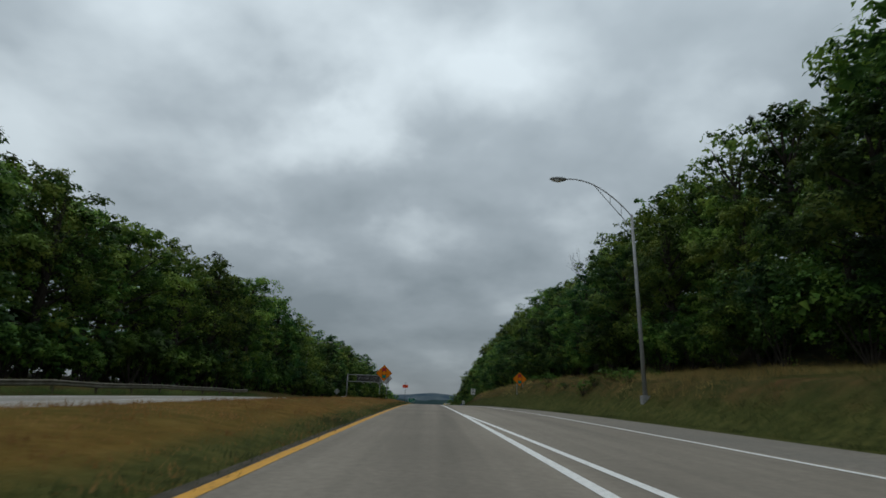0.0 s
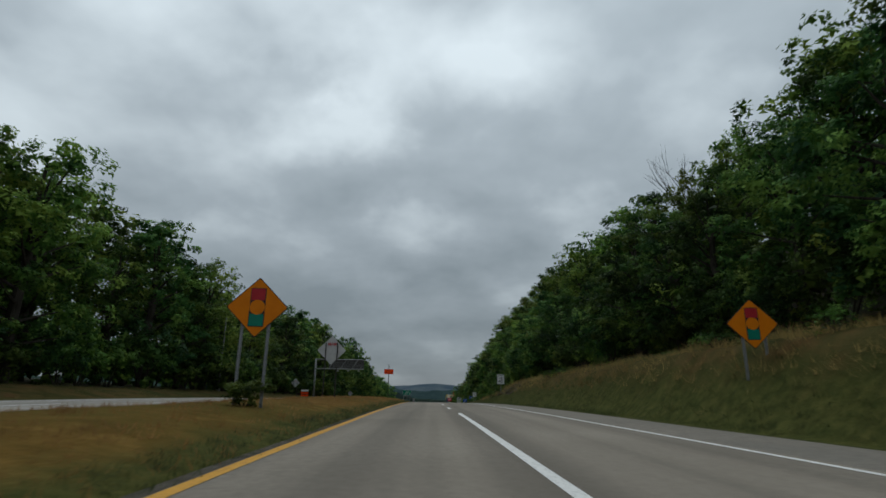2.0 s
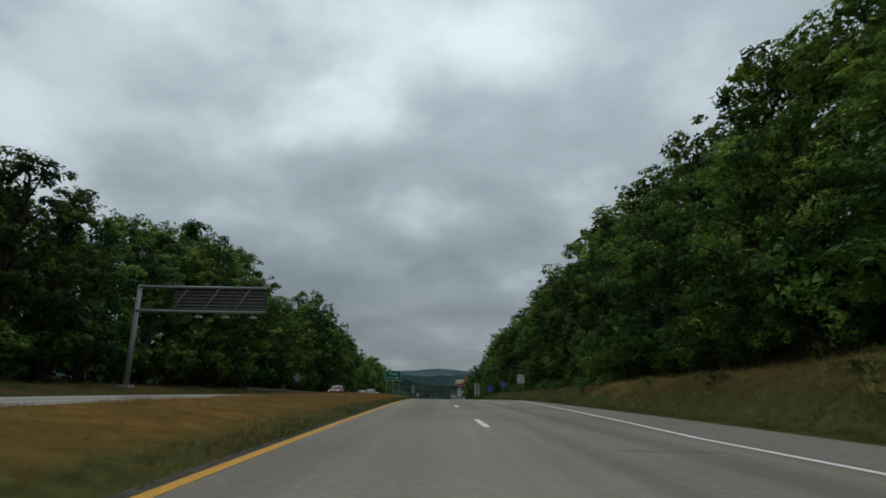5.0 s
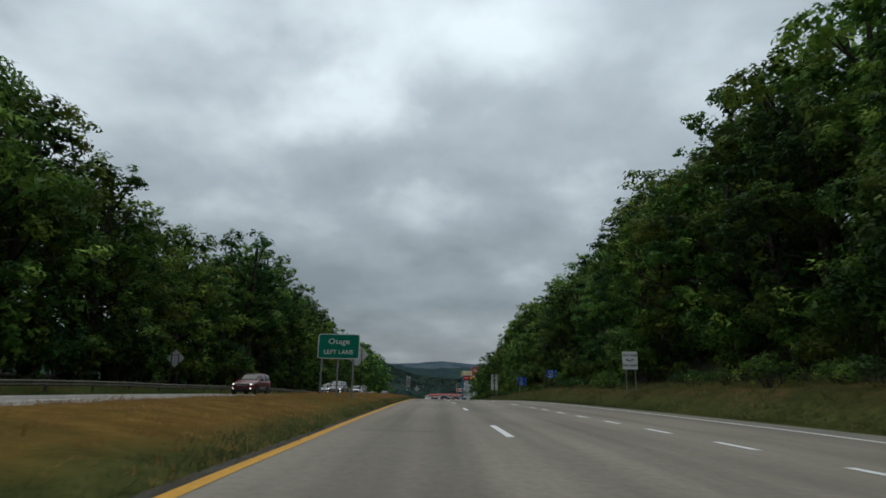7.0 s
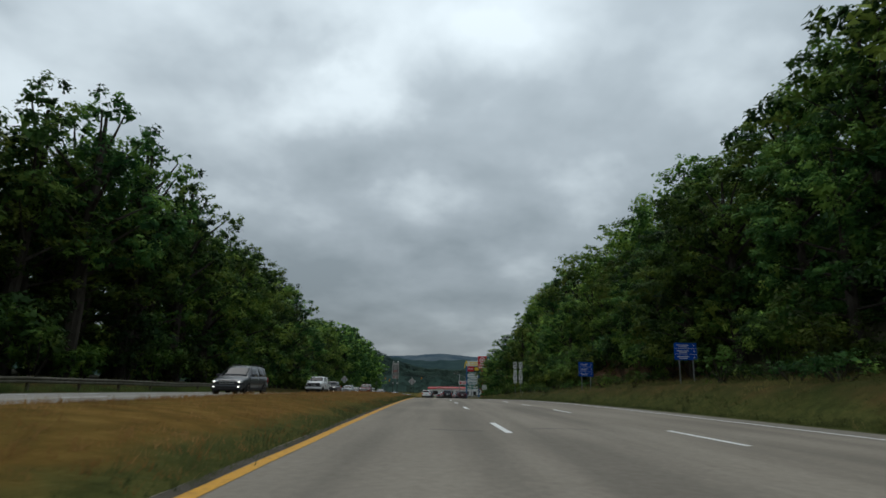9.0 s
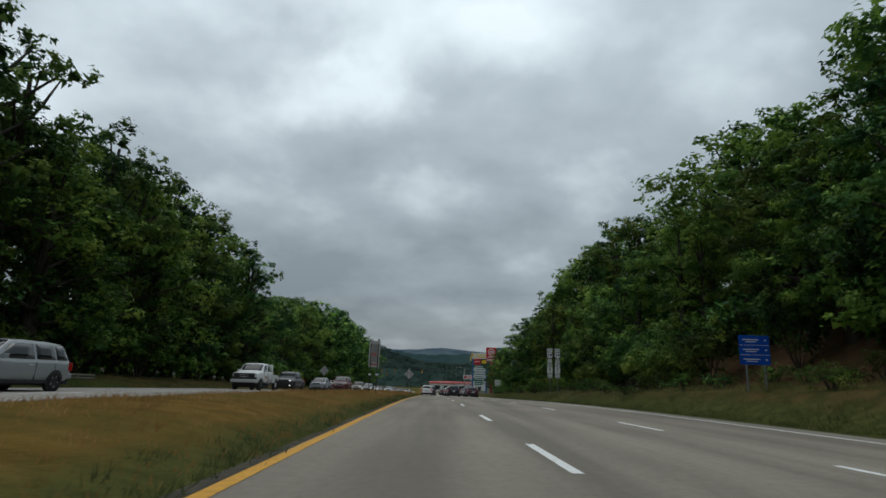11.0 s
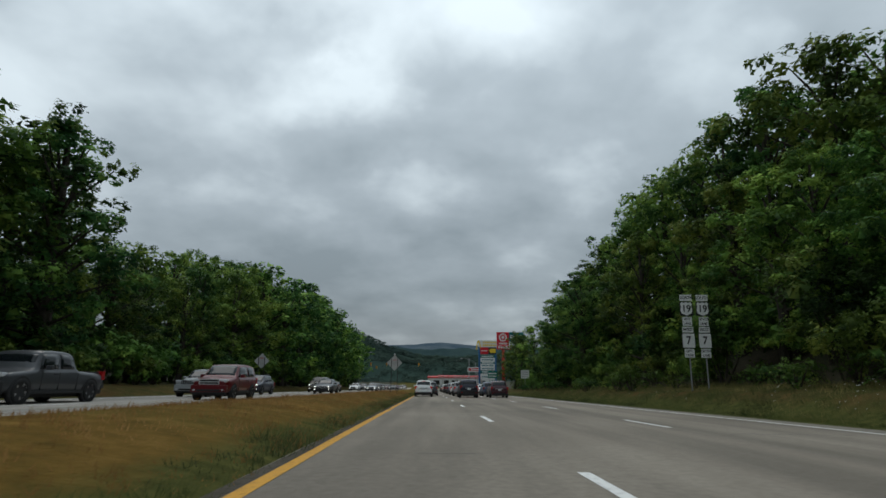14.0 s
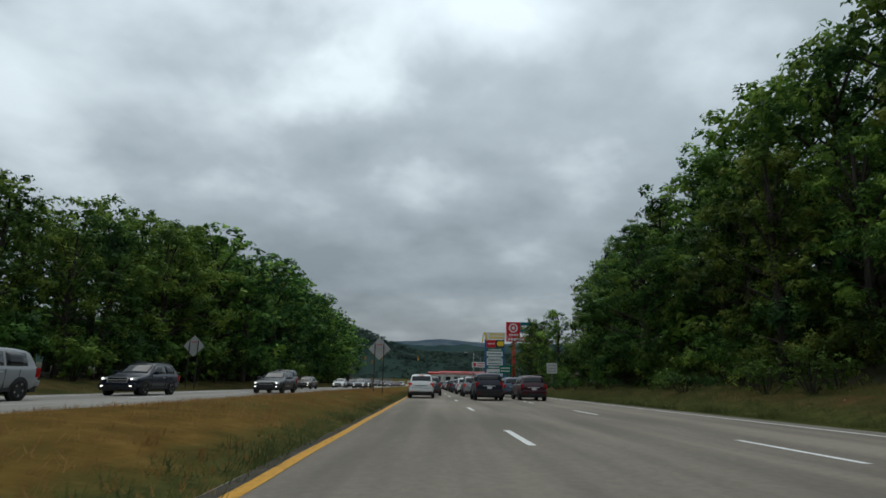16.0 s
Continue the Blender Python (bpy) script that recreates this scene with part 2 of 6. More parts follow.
# hillside under the leaves, its base colour mixed with haze as well
M_FAR = varied("haze_tinted_woodland", [(0.3, (0.025, 0.043, 0.036)), (0.6, (0.033, 0.055, 0.044))], 0.05, 0.95, 8, 0.5, 0.12, spec=0.0, second=(0.01, 0.4, (0.030, 0.050, 0.043)))
# distance haze is painted in: the ridge's base colour is blue-grey
M_FARTHER = varied("haze_tinted_ridge", [(0.3, (0.044, 0.068, 0.094)), (0.6, (0.060, 0.088, 0.112))], 0.012, 0.95, 6, spec=0.0, second=(0.006, 0.6, (0.115, 0.14, 0.15)))
# woodland green shifted to blue, so the colour itself carries the haze
M_MID = varied("haze_tinted_hills", [(0.3, (0.022, 0.040, 0.042)), (0.6, (0.034, 0.057, 0.057))], 0.03, 0.95, 8, 1.0, 0.08, spec=0.0, second=(0.004, 0.5, (0.045, 0.072, 0.068)))


# the green of the kept grass runs unevenly into the dry grass
for m in (M_GRASS, M_VERGE):
    n, l = m.node_tree.nodes, m.node_tree.links
    b = n["Principled BSDF"]
    was = b.inputs["Base Color"].links[0].from_socket
    at, co, t = n.new("ShaderNodeAttribute"), n.new("ShaderNodeTexCoord"), n.new("ShaderNodeTexNoise")
    at.attribute_name = "green"
    t.inputs["Scale"].default_value, t.inputs["Detail"].default_value, t.inputs["Roughness"].default_value = 0.9, 8, 0.65
    l.new(co.outputs["Object"], t.inputs["Vector"])
    add, r, x, tone, tint = n.new("ShaderNodeMath"), n.new("ShaderNodeMapRange"), n.new("ShaderNodeMixRGB"), n.new("ShaderNodeTexNoise"), n.new("ShaderNodeValToRGB")
    l.new(at.outputs["Fac"], add.inputs[0])
    l.new(t.outputs["Fac"], add.inputs[1])
    r.inputs[1].default_value, r.inputs[2].default_value, r.inputs[4].default_value = 0.75, 1.25, 0.9
    l.new(add.outputs[0], r.inputs[0])
    tone.inputs["Scale"].default_value, tone.inputs["Detail"].default_value = 3.0, 8
    l.new(co.outputs["Object"], tone.inputs["Vector"])
    tint.color_ramp.elements[0].position, tint.color_ramp.elements[0].color = 0.3, (0.036, 0.048, 0.014, 1)
    tint.color_ramp.elements[1].position, tint.color_ramp.elements[1].color = 0.7, (0.092, 0.094, 0.028, 1)
    l.new(tone.outputs["Fac"], tint.inputs[0])
    l.new(r.outputs[0], x.inputs[0])
    l.new(was, x.inputs[1])
    l.new(tint.outputs[0], x.inputs[2])
    l.new(x.outputs[0], b.inputs["Base Color"])

# worn wheel tracks: long, soft streaks along the lanes
for m in (M_PAVE, M_ONCOMING):
    n, l = m.node_tree.nodes, m.node_tree.links
    b = n["Principled BSDF"]
    was = b.inputs["Base Color"].links[0].from_socket
    co, mp, t = n.new("ShaderNodeTexCoord"), n.new("ShaderNodeMapping"), n.new("ShaderNodeTexNoise")
    mp.inputs["Scale"].default_value = (0.9, 0.012, 1)
    t.inputs["Scale"].default_value, t.inputs["Detail"].default_value = 1.0, 3
    l.new(co.outputs["Object"], mp.inputs[0])
    l.new(mp.outputs[0], t.inputs["Vector"])
    r, x = n.new("ShaderNodeMapRange"), n.new("ShaderNodeMixRGB")
    r.inputs[1].default_value, r.inputs[2].default_value, r.inputs[3].default_value, r.inputs[4].default_value = 0.35, 0.65, 0.74, 1.12
    l.new(t.outputs["Fac"], r.inputs[0])
    x.blend_type, x.inputs[0].default_value = "MULTIPLY", 1.0
    l.new(was, x.inputs[1])
    l.new(r.outputs[0], x.inputs[2])
    l.new(x.outputs[0], b.inputs["Base Color"])

# ---------------------------------------------------------------- the lie of the land


def road_z(y):
    """Height of the carriageway: a gentle crest, then a long fall into the valley."""
    if y < 268:
        return 0.0227 * y - 0.0001575 * y * y
    z0, g0 = 0.0227 * 268 - 0.0001575 * 268 * 268, 0.0227 - 0.000315 * 268
    d = max(0.0, min(y, 640) - 460)
    return z0 + g0 * (min(y, 640) - 268) - g0 / 180 * d * d / 2


def road_x(y):
    """The broken line between the two left lanes."""
    if y < 300:
        return 1.5 - 0.005 * y - 0.000015 * y * y
    return -1.35 - 0.014 * (y - 300)


def along(y, table):
    return float(np.interp(y, [p[0] for p in table], [p[1] for p in table]))


LANE2 = [(-60, 4.7), (30, 4.6), (60, 3.9), (90, 3.6), (170, 3.6), (205, 3.9), (250, 4.3), (300, 4.4), (700, 4.4)]
EDGE = [(-60, 4.7), (30, 4.6), (60, 3.9), (90, 3.6), (120, 3.7), (165, 7.2), (205, 7.8), (250, 8.5), (300, 8.4), (700, 8.4)]
PAVED = [(-60, 8.3), (30, 7.8), (58, 6.6), (110, 6.3), (140, 7.2), (165, 8.8), (205, 9.4), (250, 10.0), (300, 9.7), (700, 9.7)]
YELLOW_LAT, MEDIAN_LAT, ONC_NEAR, ONC_FAR, ONC_UP = -3.5, -3.74, -10.0, -19.6, 0.25
TREES_R = [(-60, 23), (0, 23), (40, 20.5), (70, 17), (110, 14.8), (150, 16), (180, 17.5), (245, 18), (290, 18.5), (320, 17.5), (360, 19)]
BANK = [(-60, 1.6), (20, 1.7), (45, 2.3), (60, 2.6), (76, 2.4), (95, 2.35), (108, 2.1), (118, 1.7), (135, 1.1), (187, 1.0), (215, 1.3), (240, 1.1), (280, 0.8), (330, 0.6), (400, 0.2)]
HILL_R = [(-60, 0.42), (60, 0.5), (110, 0.6), (300, 0.55), (350, 0.35), (400, 0.0)]


def smooth(v):
    v = min(max(v, 0.0), 1.0)
    return v * v * (3 - 2 * v)


def land(lat, y):
    """Height of the ground over the carriageway's level at a place beside it."""
    if lat > 0:
        d = lat - along(y, PAVED)
        if d < 0:
            return -0.12
        up = along(y, BANK)
        z = up * smooth((d - 0.3) / 2.6) + 0.10 * max(0, d - 2.5)
        t = lat - along(y, TREES_R) + 1.5
        if t > 0:
            z += min(t, 24) * along(y, HILL_R) + 0.12 * max(0, t - 24)
        return z + 0.12 * noise.noise(Vector((lat * 0.35, y * 0.35, 0))) * smooth(d)
    if lat > MEDIAN_LAT:
        return -0.12
    if lat > ONC_NEAR:
        u = (MEDIAN_LAT - lat) / (MEDIAN_LAT - ONC_NEAR)
        z = ONC_UP * u + 0.38 * math.sin(math.pi * u) - 0.02
        return z + 0.05 * noise.noise(Vector((lat * 0.5, y * 0.4, 5))) * math.sin(math.pi * u)
    if lat > ONC_FAR:
        return ONC_UP - 0.12
    d = ONC_FAR - lat
    return ONC_UP - 0.02 + 0.7 * smooth((d - 1.0) / 4) + 0.05 * max(0, d - 6) + 0.1 * noise.noise(Vector((lat * 0.3, y * 0.3, 9))) * smooth(d)


def place(lat, y, up=0.0):
    """A point on the ground beside the road."""
    return Vector((road_x(y) + lat, y, road_z(y) + land(lat, y) + up))


def on_road(lat, y, up=0.0):
    return Vector((road_x(y) + lat, y, road_z(y) + up))


def mesh_from(name, verts, faces, mat, smooth_shade=False):
    me = bpy.data.meshes.new(name)
    me.from_pydata(verts, [], faces)
    me.update()
    if isinstance(mat, (list, tuple)):
        for m in mat:
            me.materials.append(m)
    else:
        me.materials.append(mat)
    if smooth_shade:
        for p in me.polygons:
            p.use_smooth = True
    return me


def strip(name, ys, left, right, up, mat, label="", category="", kind="structure", lift=None):
    """A ribbon that follows the road between two lateral lines, with a little thickness."""
    verts, faces = [], []
    for y in ys:
        a, b = left(y), right(y)
        z = lift(y) if lift else 0.0
        verts += [on_road(a, y, up + z), on_road(b, y, up + z), on_road(a, y, up + z - 0.1), on_road(b, y, up + z - 0.1)]
    for i in range(len(ys) - 1):
        k, n = 4 * i, 4 * i + 4
        faces += [(k, k + 1, n + 1, n), (k + 1, k + 3, n + 3, n + 1), (k + 2, k, n, n + 2)]
    faces += [(0, 2, 3, 1), (4 * len(ys) - 4, 4 * len(ys) - 3, 4 * len(ys) - 1, 4 * len(ys) - 2)]
    ob = new(name, mesh_from(name, verts, faces, mat))
    return tagged(ob, label, category, kind=kind)


def frange(a, b, s):
    return [a + i * s for i in range(int(round((b - a) / s)) + 1)]


# the ground: one sheet from behind the start to the far side of the valley
g_y = frange(-70, 420, 2.0) + frange(430, 700, 10) + frange(750, 2000, 125) + [2600, 3400, 4600]
g_l = [-2500, -1200, -600, -300, -180, -120, -90, -70, -58, -48, -40, -34, -30, -27, -25, -23, -21.5, -20.5, -19.7, -19.5, -15, -10.1, -9.9, -9, -8, -7, -6, -5.2, -4.6, -4.2, -3.93, -3.8, -1]
g_r = [0.0, 0.5, 1.0, 1.5, 2.0, 2.5, 3, 3.5, 4.2, 5, 6, 7, 8, 9, 10.5, 12, 14, 17, 20, 24, 30, 40, 55, 80, 120, 180, 300, 600, 1200, 2500]
verts, faces = [], []
for y in g_y:
    yy = min(y, 700)
    pe = along(yy, PAVED)
    fade = 1.0 - smooth((y - 450) / 250)
    lats = g_l + [pe + d for d in g_r]
    for la in lats:
        h = land(la, yy) * (fade if abs(la) > 19 else 1.0)
        verts.append((road_x(min(y, 900)) + la, y, road_z(y) + h))
w = len(g_l) + len(g_r)
for i in range(len(g_y) - 1):
    for j in range(w - 1):
        k = i * w + j
        faces.append((k, k + 1, k + 1 + w, k + w))
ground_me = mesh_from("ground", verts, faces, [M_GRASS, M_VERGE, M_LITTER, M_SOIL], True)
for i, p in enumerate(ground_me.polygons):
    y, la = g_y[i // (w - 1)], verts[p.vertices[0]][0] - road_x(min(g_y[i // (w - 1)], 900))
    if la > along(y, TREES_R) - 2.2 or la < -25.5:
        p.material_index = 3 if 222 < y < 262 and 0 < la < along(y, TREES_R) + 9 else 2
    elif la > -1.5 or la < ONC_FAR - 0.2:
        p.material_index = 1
# how green the sward is: kept short and green beside the pavement, dry farther off
green_at = ground_me.attributes.new("green", "FLOAT", "POINT")
greens = []
for x, y, z in verts:
    la = x - road_x(min(y, 900))
    greens.append(1 - smooth((la - along(y, PAVED) - 0.6) / 2.4) if la > 0 else 0.85 * (1 - smooth((MEDIAN_LAT - la - 0.2) / 1.5)) if la > ONC_NEAR else 0.6 * (1 - smooth((ONC_FAR - la - 0.2) / 3.0)))
green_at.data.foreach_set("value", np.array(greens, dtype=np.float32))
ground = tagged(new("ground", ground_me), "rough verge and median of dry brown and green grass", "ground", kind="structure")

ys = frange(-70, 300, 2.0) + frange(304, 524, 4.0)
tagged(strip("road", ys, lambda y: MEDIAN_LAT - 0.04, lambda y: along(y, EDGE) + 0.25, 0.0, M_PAVE), "worn grey-brown asphalt carriageway with painted lanes", "road")
tagged(strip("shoulder", ys, lambda y: along(y, EDGE) + 0.25, lambda y: along(y, PAVED), -0.004, M_SHOULDER), "rough grey asphalt shoulder beside the carriageway", "shoulder")
tagged(strip("oncoming_road", ys, lambda y: ONC_FAR, lambda y: ONC_NEAR, ONC_UP, M_ONCOMING), "pale concrete carriageway of the opposite direction", "road")


def paint(name, y0, y1, lat, width, mat, label, parent=None, lift=0.0, wobble=0.0):
    n = max(1, int((y1 - y0) / 2.0))
    yy = [y0 + (y1 - y0) * i / n for i in range(n + 1)]
    v, f = [], []
    for i, y in enumerate(yy):
        la = lat(y) if callable(lat) else lat
        o = wobble * noise.noise(Vector((y * 0.7, la, 2)))
        v += [on_road(la - width / 2 + o, y, 0.005 + lift), on_road(la + width / 2 + o, y, 0.005 + lift)]
    for i in range(n):
        k = 2 * i
        f.append((k, k + 1, k + 3, k + 2))
    ob = new(name, mesh_from(name, v, f, mat))
    return tagged(ob, label, "road marking", kind="structure")


paint("yellow_edge_line", -60, 520, YELLOW_LAT, 0.17, M_YELLOW, "solid yellow line along the median edge", wobble=0.02)
paint("white_edge_line", -60, 520, lambda y: along(y, EDGE), 0.14, M_WHITE, "solid white line along the outer edge", wobble=0.02)
paint("white_gore_line", -60, 66, lambda y: 0.12 + 0.3 * smooth((40 - y) / 60), 0.17, M_WHITE, "solid white line at the end of the merge")
paint("white_gore_line", -60, 26, lambda y: 0.24 + 0.034 * (26 - y) ** 0.99, 0.15, M_WHITE, "solid white line at the end of the merge")
paint("edge_dirt", -60, 520, MEDIAN_LAT + 0.055, 0.17, M_DIRT, "dark grit between the yellow line and the grass", wobble=0.04)
DASHES = [72.4, 84.55, 96.7, 108.9, 122.3, 136.0] + [149.85 + 12.19 * i for i in range(6)] + [219.8] + [228.9 + 12.19 * i for i in range(29)]
for y in DASHES:
    tagged(paint("lane_dash", y, y + 3.05, 0.0, 0.15, M_WHITE, "worn white lane dash on grey asphalt"), group="lane dashes")
for i in range(12):
    y = 145 + 3.1 * i
    tagged(paint("lane_dash", y, y + 1.25, lambda y: along(y, LANE2), 0.15, M_WHITE, "short white dash of a dotted lane line"), group="lane dashes")
for y in DASHES[9:]:
    tagged(paint("lane_dash", y - 1.7, y + 1.5, lambda y: along(y, LANE2), 0.15, M_WHITE, "worn white lane dash on grey asphalt"), group="lane dashes")
paint("white_edge_line", -60, 520, ONC_FAR + 1.6, 0.14, M_WHITE, "solid white line along the outer edge", lift=ONC_UP)
paint("yellow_edge_line", -60, 520, ONC_NEAR - 0.7, 0.15, M_YELLOW, "solid yellow line along the median edge", lift=ONC_UP)
for i in range(50):
    y = -50 + 12.19 * i
    tagged(paint("lane_dash", y, y + 3.05, -14.4, 0.14, M_WHITE, "white lane dash on pale concrete", lift=ONC_UP), group="lane dashes")


def ridge(name, y, half, z0, shape, mat, label, depth=300, step=20):
    """A wooded ridge across the valley, its crest given by shape(x)."""
    v, f = [], []
    xs = frange(-half, half, step)
    for x in xs:
        top = shape(x)
        v += [(x, y, z0), (x, y + depth * 0.35, z0 + (top - z0) * 0.62), (x, y + depth * 0.7, top), (x, y + depth * 1.3, z0)]
    for i in range(len(xs) - 1):
        for j in range(3):
            k = 4 * i + j
            f.append((k, k + 4, k + 5, k + 1))
    return tagged(new(name, mesh_from(name, v, f, mat, True)), label, "hills", kind="structure")


def rough_line(x, amp, size, seed):
    return amp * noise.fractal(Vector((x / size, seed, 0)), 1.0, 2.0, 4)


ridge("backdrop", 3600, 3800, -60, lambda x: 54 + 20 * math.exp(-((x - 20) / 170) ** 2) + rough_line(x, 9, 300, 3) - abs(x) * 0.004, M_FARTHER, "ridge tinted pale blue for haze beyond the valley", 500)
ridge("backdrop", 1900, 2400, -60, lambda x: 14 + rough_line(x, 14, 130, 7) + 26 * smooth((-x - 40) / 300) + 16 * smooth((x - 200) / 300), M_MID, "green wooded hills tinted for haze across the valley", 300, 8)


def near_crest(x):
    return -8.0 + rough_line(x, 4.0, 45, 11) + 26 * smooth((-x - 12) / 90) + 12 * smooth((x - 60) / 120)


ridge("backdrop", 590, 1100, -30, near_crest, M_FAR, "dark wooded hillside tinted for haze beyond the junction", 190, 4)

# ---------------------------------------------------------------- trees


def part(name, bm_or_mesh, mat, parent, label=""):
    """One mesh object under a thing or a part."""
    if isinstance(bm_or_mesh, bmesh.types.BMesh):
        me = bpy.data.meshes.new(name)
        bm_or_mesh.to_mesh(me)
        bm_or_mesh.free()
        if mat is not None:
            me.materials.append(mat)
    else:
        me = bm_or_mesh
    ob = new(name, me)
    ob.parent = parent
    return tagged(ob, label)


def leaf_mesh(name, blobs, count, size, mat, rng, flat=0.7, shell=0.55, clumps=8, slope=False):
    """Many small leaves on the leafy ends of the boughs: each lobe carries clumps, each clump its leaves."""
    blobs = np.array(blobs, dtype=float)
    n = len(blobs)
    # clumps sit on the outside of their lobe, more of them above than below
    o = rng.normal(size=(n * clumps, 3)) + np.array([0, 0, 0.35])
    o /= np.linalg.norm(o, axis=1)[:, None]
    lobe = np.repeat(np.arange(n), clumps)
    radii = blobs[lobe, 3:6]
    cc = blobs[lobe, :3] + o * radii * rng.uniform(0.62, 0.98, (n * clumps, 1))
    cr = radii * rng.uniform(0.26, 0.50, (n * clumps, 1)) * np.array([1.0, 1.0, 0.8])
    area = cr.prod(1) ** 0.66
    pick = rng.choice(n * clumps, count, p=area / area.sum())
    d = rng.normal(size=(count, 3)) + 0.55 * o[pick] + np.array([0, 0, 0.25])
    if slope:
        d[:, 1] = -np.abs(d[:, 1])
        d[:, 2] = np.abs(d[:, 2])
    d /= np.linalg.norm(d, axis=1)[:, None]
    r = (shell + (1 - shell) * rng.random(count)) * (1 + 0.16 * rng.normal(size=count))
    # some broad sprays fill the inside of the clumps
    inner = np.arange(count) < 0.13 * count
    r[inner] = rng.uniform(0.1, 0.6, inner.sum())
    c = cc[pick] + d * r[:, None] * cr[pick]
    # and the heart of each lobe
    heart = np.arange(count) < 0.06 * count
    at = blobs[lobe[pick[heart]]]
    c[heart] = at[:, :3] + d[heart] * at[:, 3:6] * rng.uniform(0.0, 0.55, (heart.sum(), 1))
    nrm = d + np.array([0, 0, flat]) + 0.45 * rng.normal(size=(count, 3))
    nrm /= np.linalg.norm(nrm, axis=1)[:, None]
    u = np.cross(nrm, rng.normal(size=(count, 3)))
    u /= np.linalg.norm(u, axis=1)[:, None]
    w = np.cross(nrm, u)
    s = size * np.where(heart, 2.6, np.where(inner, 1.6, 1.0))[:, None] * (0.6 + 0.7 * rng.random(count))[:, None]
    s = np.minimum(s, max(0.36, size * 1.3))
    v = np.empty((count, 3, 3))
    v[:, 0] = c - u * s * 1.0
    v[:, 1] = c + u * s * 0.7 - w * s * 0.52 - nrm * s * 0.25
    v[:, 2] = c + u * s * 0.7 + w * s * 0.52
    # leaves shade with the roundness of the clump and the lobe that they belong to
    soft = d + 0.45 * o[pick] + 0.25 * nrm
    span = c.max(0) - c.min(0)
    if span[0] < 30:
        whole = (c - (c.min(0) + span * np.array([0.5, 0.5, 0.42]))) / span
        soft += 0.45 * whole / np.linalg.norm(whole, axis=1)[:, None]
    if slope:
        soft = 0.3 * d + 0.1 * nrm + np.array([0, -0.5, 0.9])
    soft /= np.linalg.norm(soft, axis=1)[:, None]
    me = bpy.data.meshes.new(name)
    me.vertices.add(count * 3)
    me.vertices.foreach_set("co", v.reshape(-1))
    me.loops.add(count * 3)
    me.loops.foreach_set("vertex_index", np.arange(count * 3))
    me.polygons.add(count)
    me.polygons.foreach_set("loop_start", np.arange(count) * 3)
    me.update()
    me.validate()
    round_normals(me, np.repeat(soft, 3, 0))
    me.materials.append(mat)
    return me


def round_normals(me, normals):
    at = me.attributes.new("custom_normal", "FLOAT_VECTOR", "POINT")
    at.data.foreach_set("vector", np.ascontiguousarray(normals, dtype=np.float32).reshape(-1))


def limb(bm, a, b, ra, rb, sides=7):
    a, b = Vector(a), Vector(b)
    q = (b - a).to_track_quat("Z", "Y")
    rings = []
    for p, r in ((a, ra), ((a + b) / 2 + Vector((0.03, 0.02, 0)) * (b - a).length, (ra + rb) / 2), (b, rb)):
        rings.append([bm.verts.new(p + q @ Vector((r * math.cos(t), r * math.sin(t), 0))) for t in [2 * math.pi * i / sides for i in range(sides)]])
    for r0, r1 in zip(rings, rings[1:]):
        for i in range(sides):
            bm.faces.new((r0[i], r0[(i + 1) % sides], r1[(i + 1) % sides], r1[i]))


def tree_kind(name, height, spread, count, size, mat, seed, low=0.22, lobes=24, shell=0.70):
    """The meshes of one tree: tapered trunk with limbs, and a crown of lobed leaf clumps."""
    rng = np.random.default_rng(seed)
    bm = bmesh.new()
    limb(bm, (0, 0, -0.6), (0.1, 0, height * 0.5), 0.028 * height, 0.016 * height, 9)
    limb(bm, (0.1, 0, height * 0.5), (0.25, 0.1, height * 0.88), 0.016 * height, 0.005 * height)
    blobs = []
    for i in range(lobes):
        f = low + (0.93 - low) * (i + 0.5) / lobes
        # widest about the middle, drawn in towards the top
        prof = math.sin(math.pi * min(1, 0.18 + 0.82 * ((f - low) / (1 - low)) ** 0.85)) ** 0.75
        a = i * 2.4 + rng.normal() * 0.4
        rad = spread * prof * (0.55 + 0.38 * rng.random())
        p = (rad * math.cos(a), rad * math.sin(a), f * height)
        s = spread * (0.19 + 0.26 * rng.random() ** 1.5) * (0.75 + 0.45 * prof)
        blobs.append((*p, s, s, s * (0.62 + 0.25 * rng.random())))
        limb(bm, (0.05, 0, f * height * 0.78), (p[0] * 0.85, p[1] * 0.85, p[2]), 0.008 * height, 0.002 * height, 5)
    blobs.append((0, 0, height * 0.9, spread * 0.34, spread * 0.34, height * 0.1))
    blobs.append((0, 0, height * 0.55, spread * 0.5, spread * 0.5, height * 0.26))
    trunk = bpy.data.meshes.new("trunk")
    bm.to_mesh(trunk)
    bm.free()
    trunk.materials.append(M_BARK)
    return trunk, leaf_mesh("crown", blobs, count, size, mat, rng, shell=shell), height


def shrub_kind(height, spread, count, size, mat, seed):
    rng = np.random.default_rng(seed)
    bm = bmesh.new()
    blobs = []
    for i in range(7):
        a = i * 2.4
        r = spread * 0.55 * math.sqrt((i + 0.3) / 7)
        h = height * (0.35 + 0.4 * rng.random())
        p = (r * math.cos(a), r * math.sin(a), h)
        blobs.append((*p, spread * 0.45, spread * 0.45, height * 0.34))
        limb(bm, (0, 0, -0.2), (p[0] * 0.8, p[1] * 0.8, h), 0.05, 0.015, 5)
    stems = bpy.data.meshes.new("stems")
    bm.to_mesh(stems)
    bm.free()
    stems.materials.append(M_BARK)
    return stems, leaf_mesh("foliage", blobs, count, size, mat, rng, shell=0.4), height


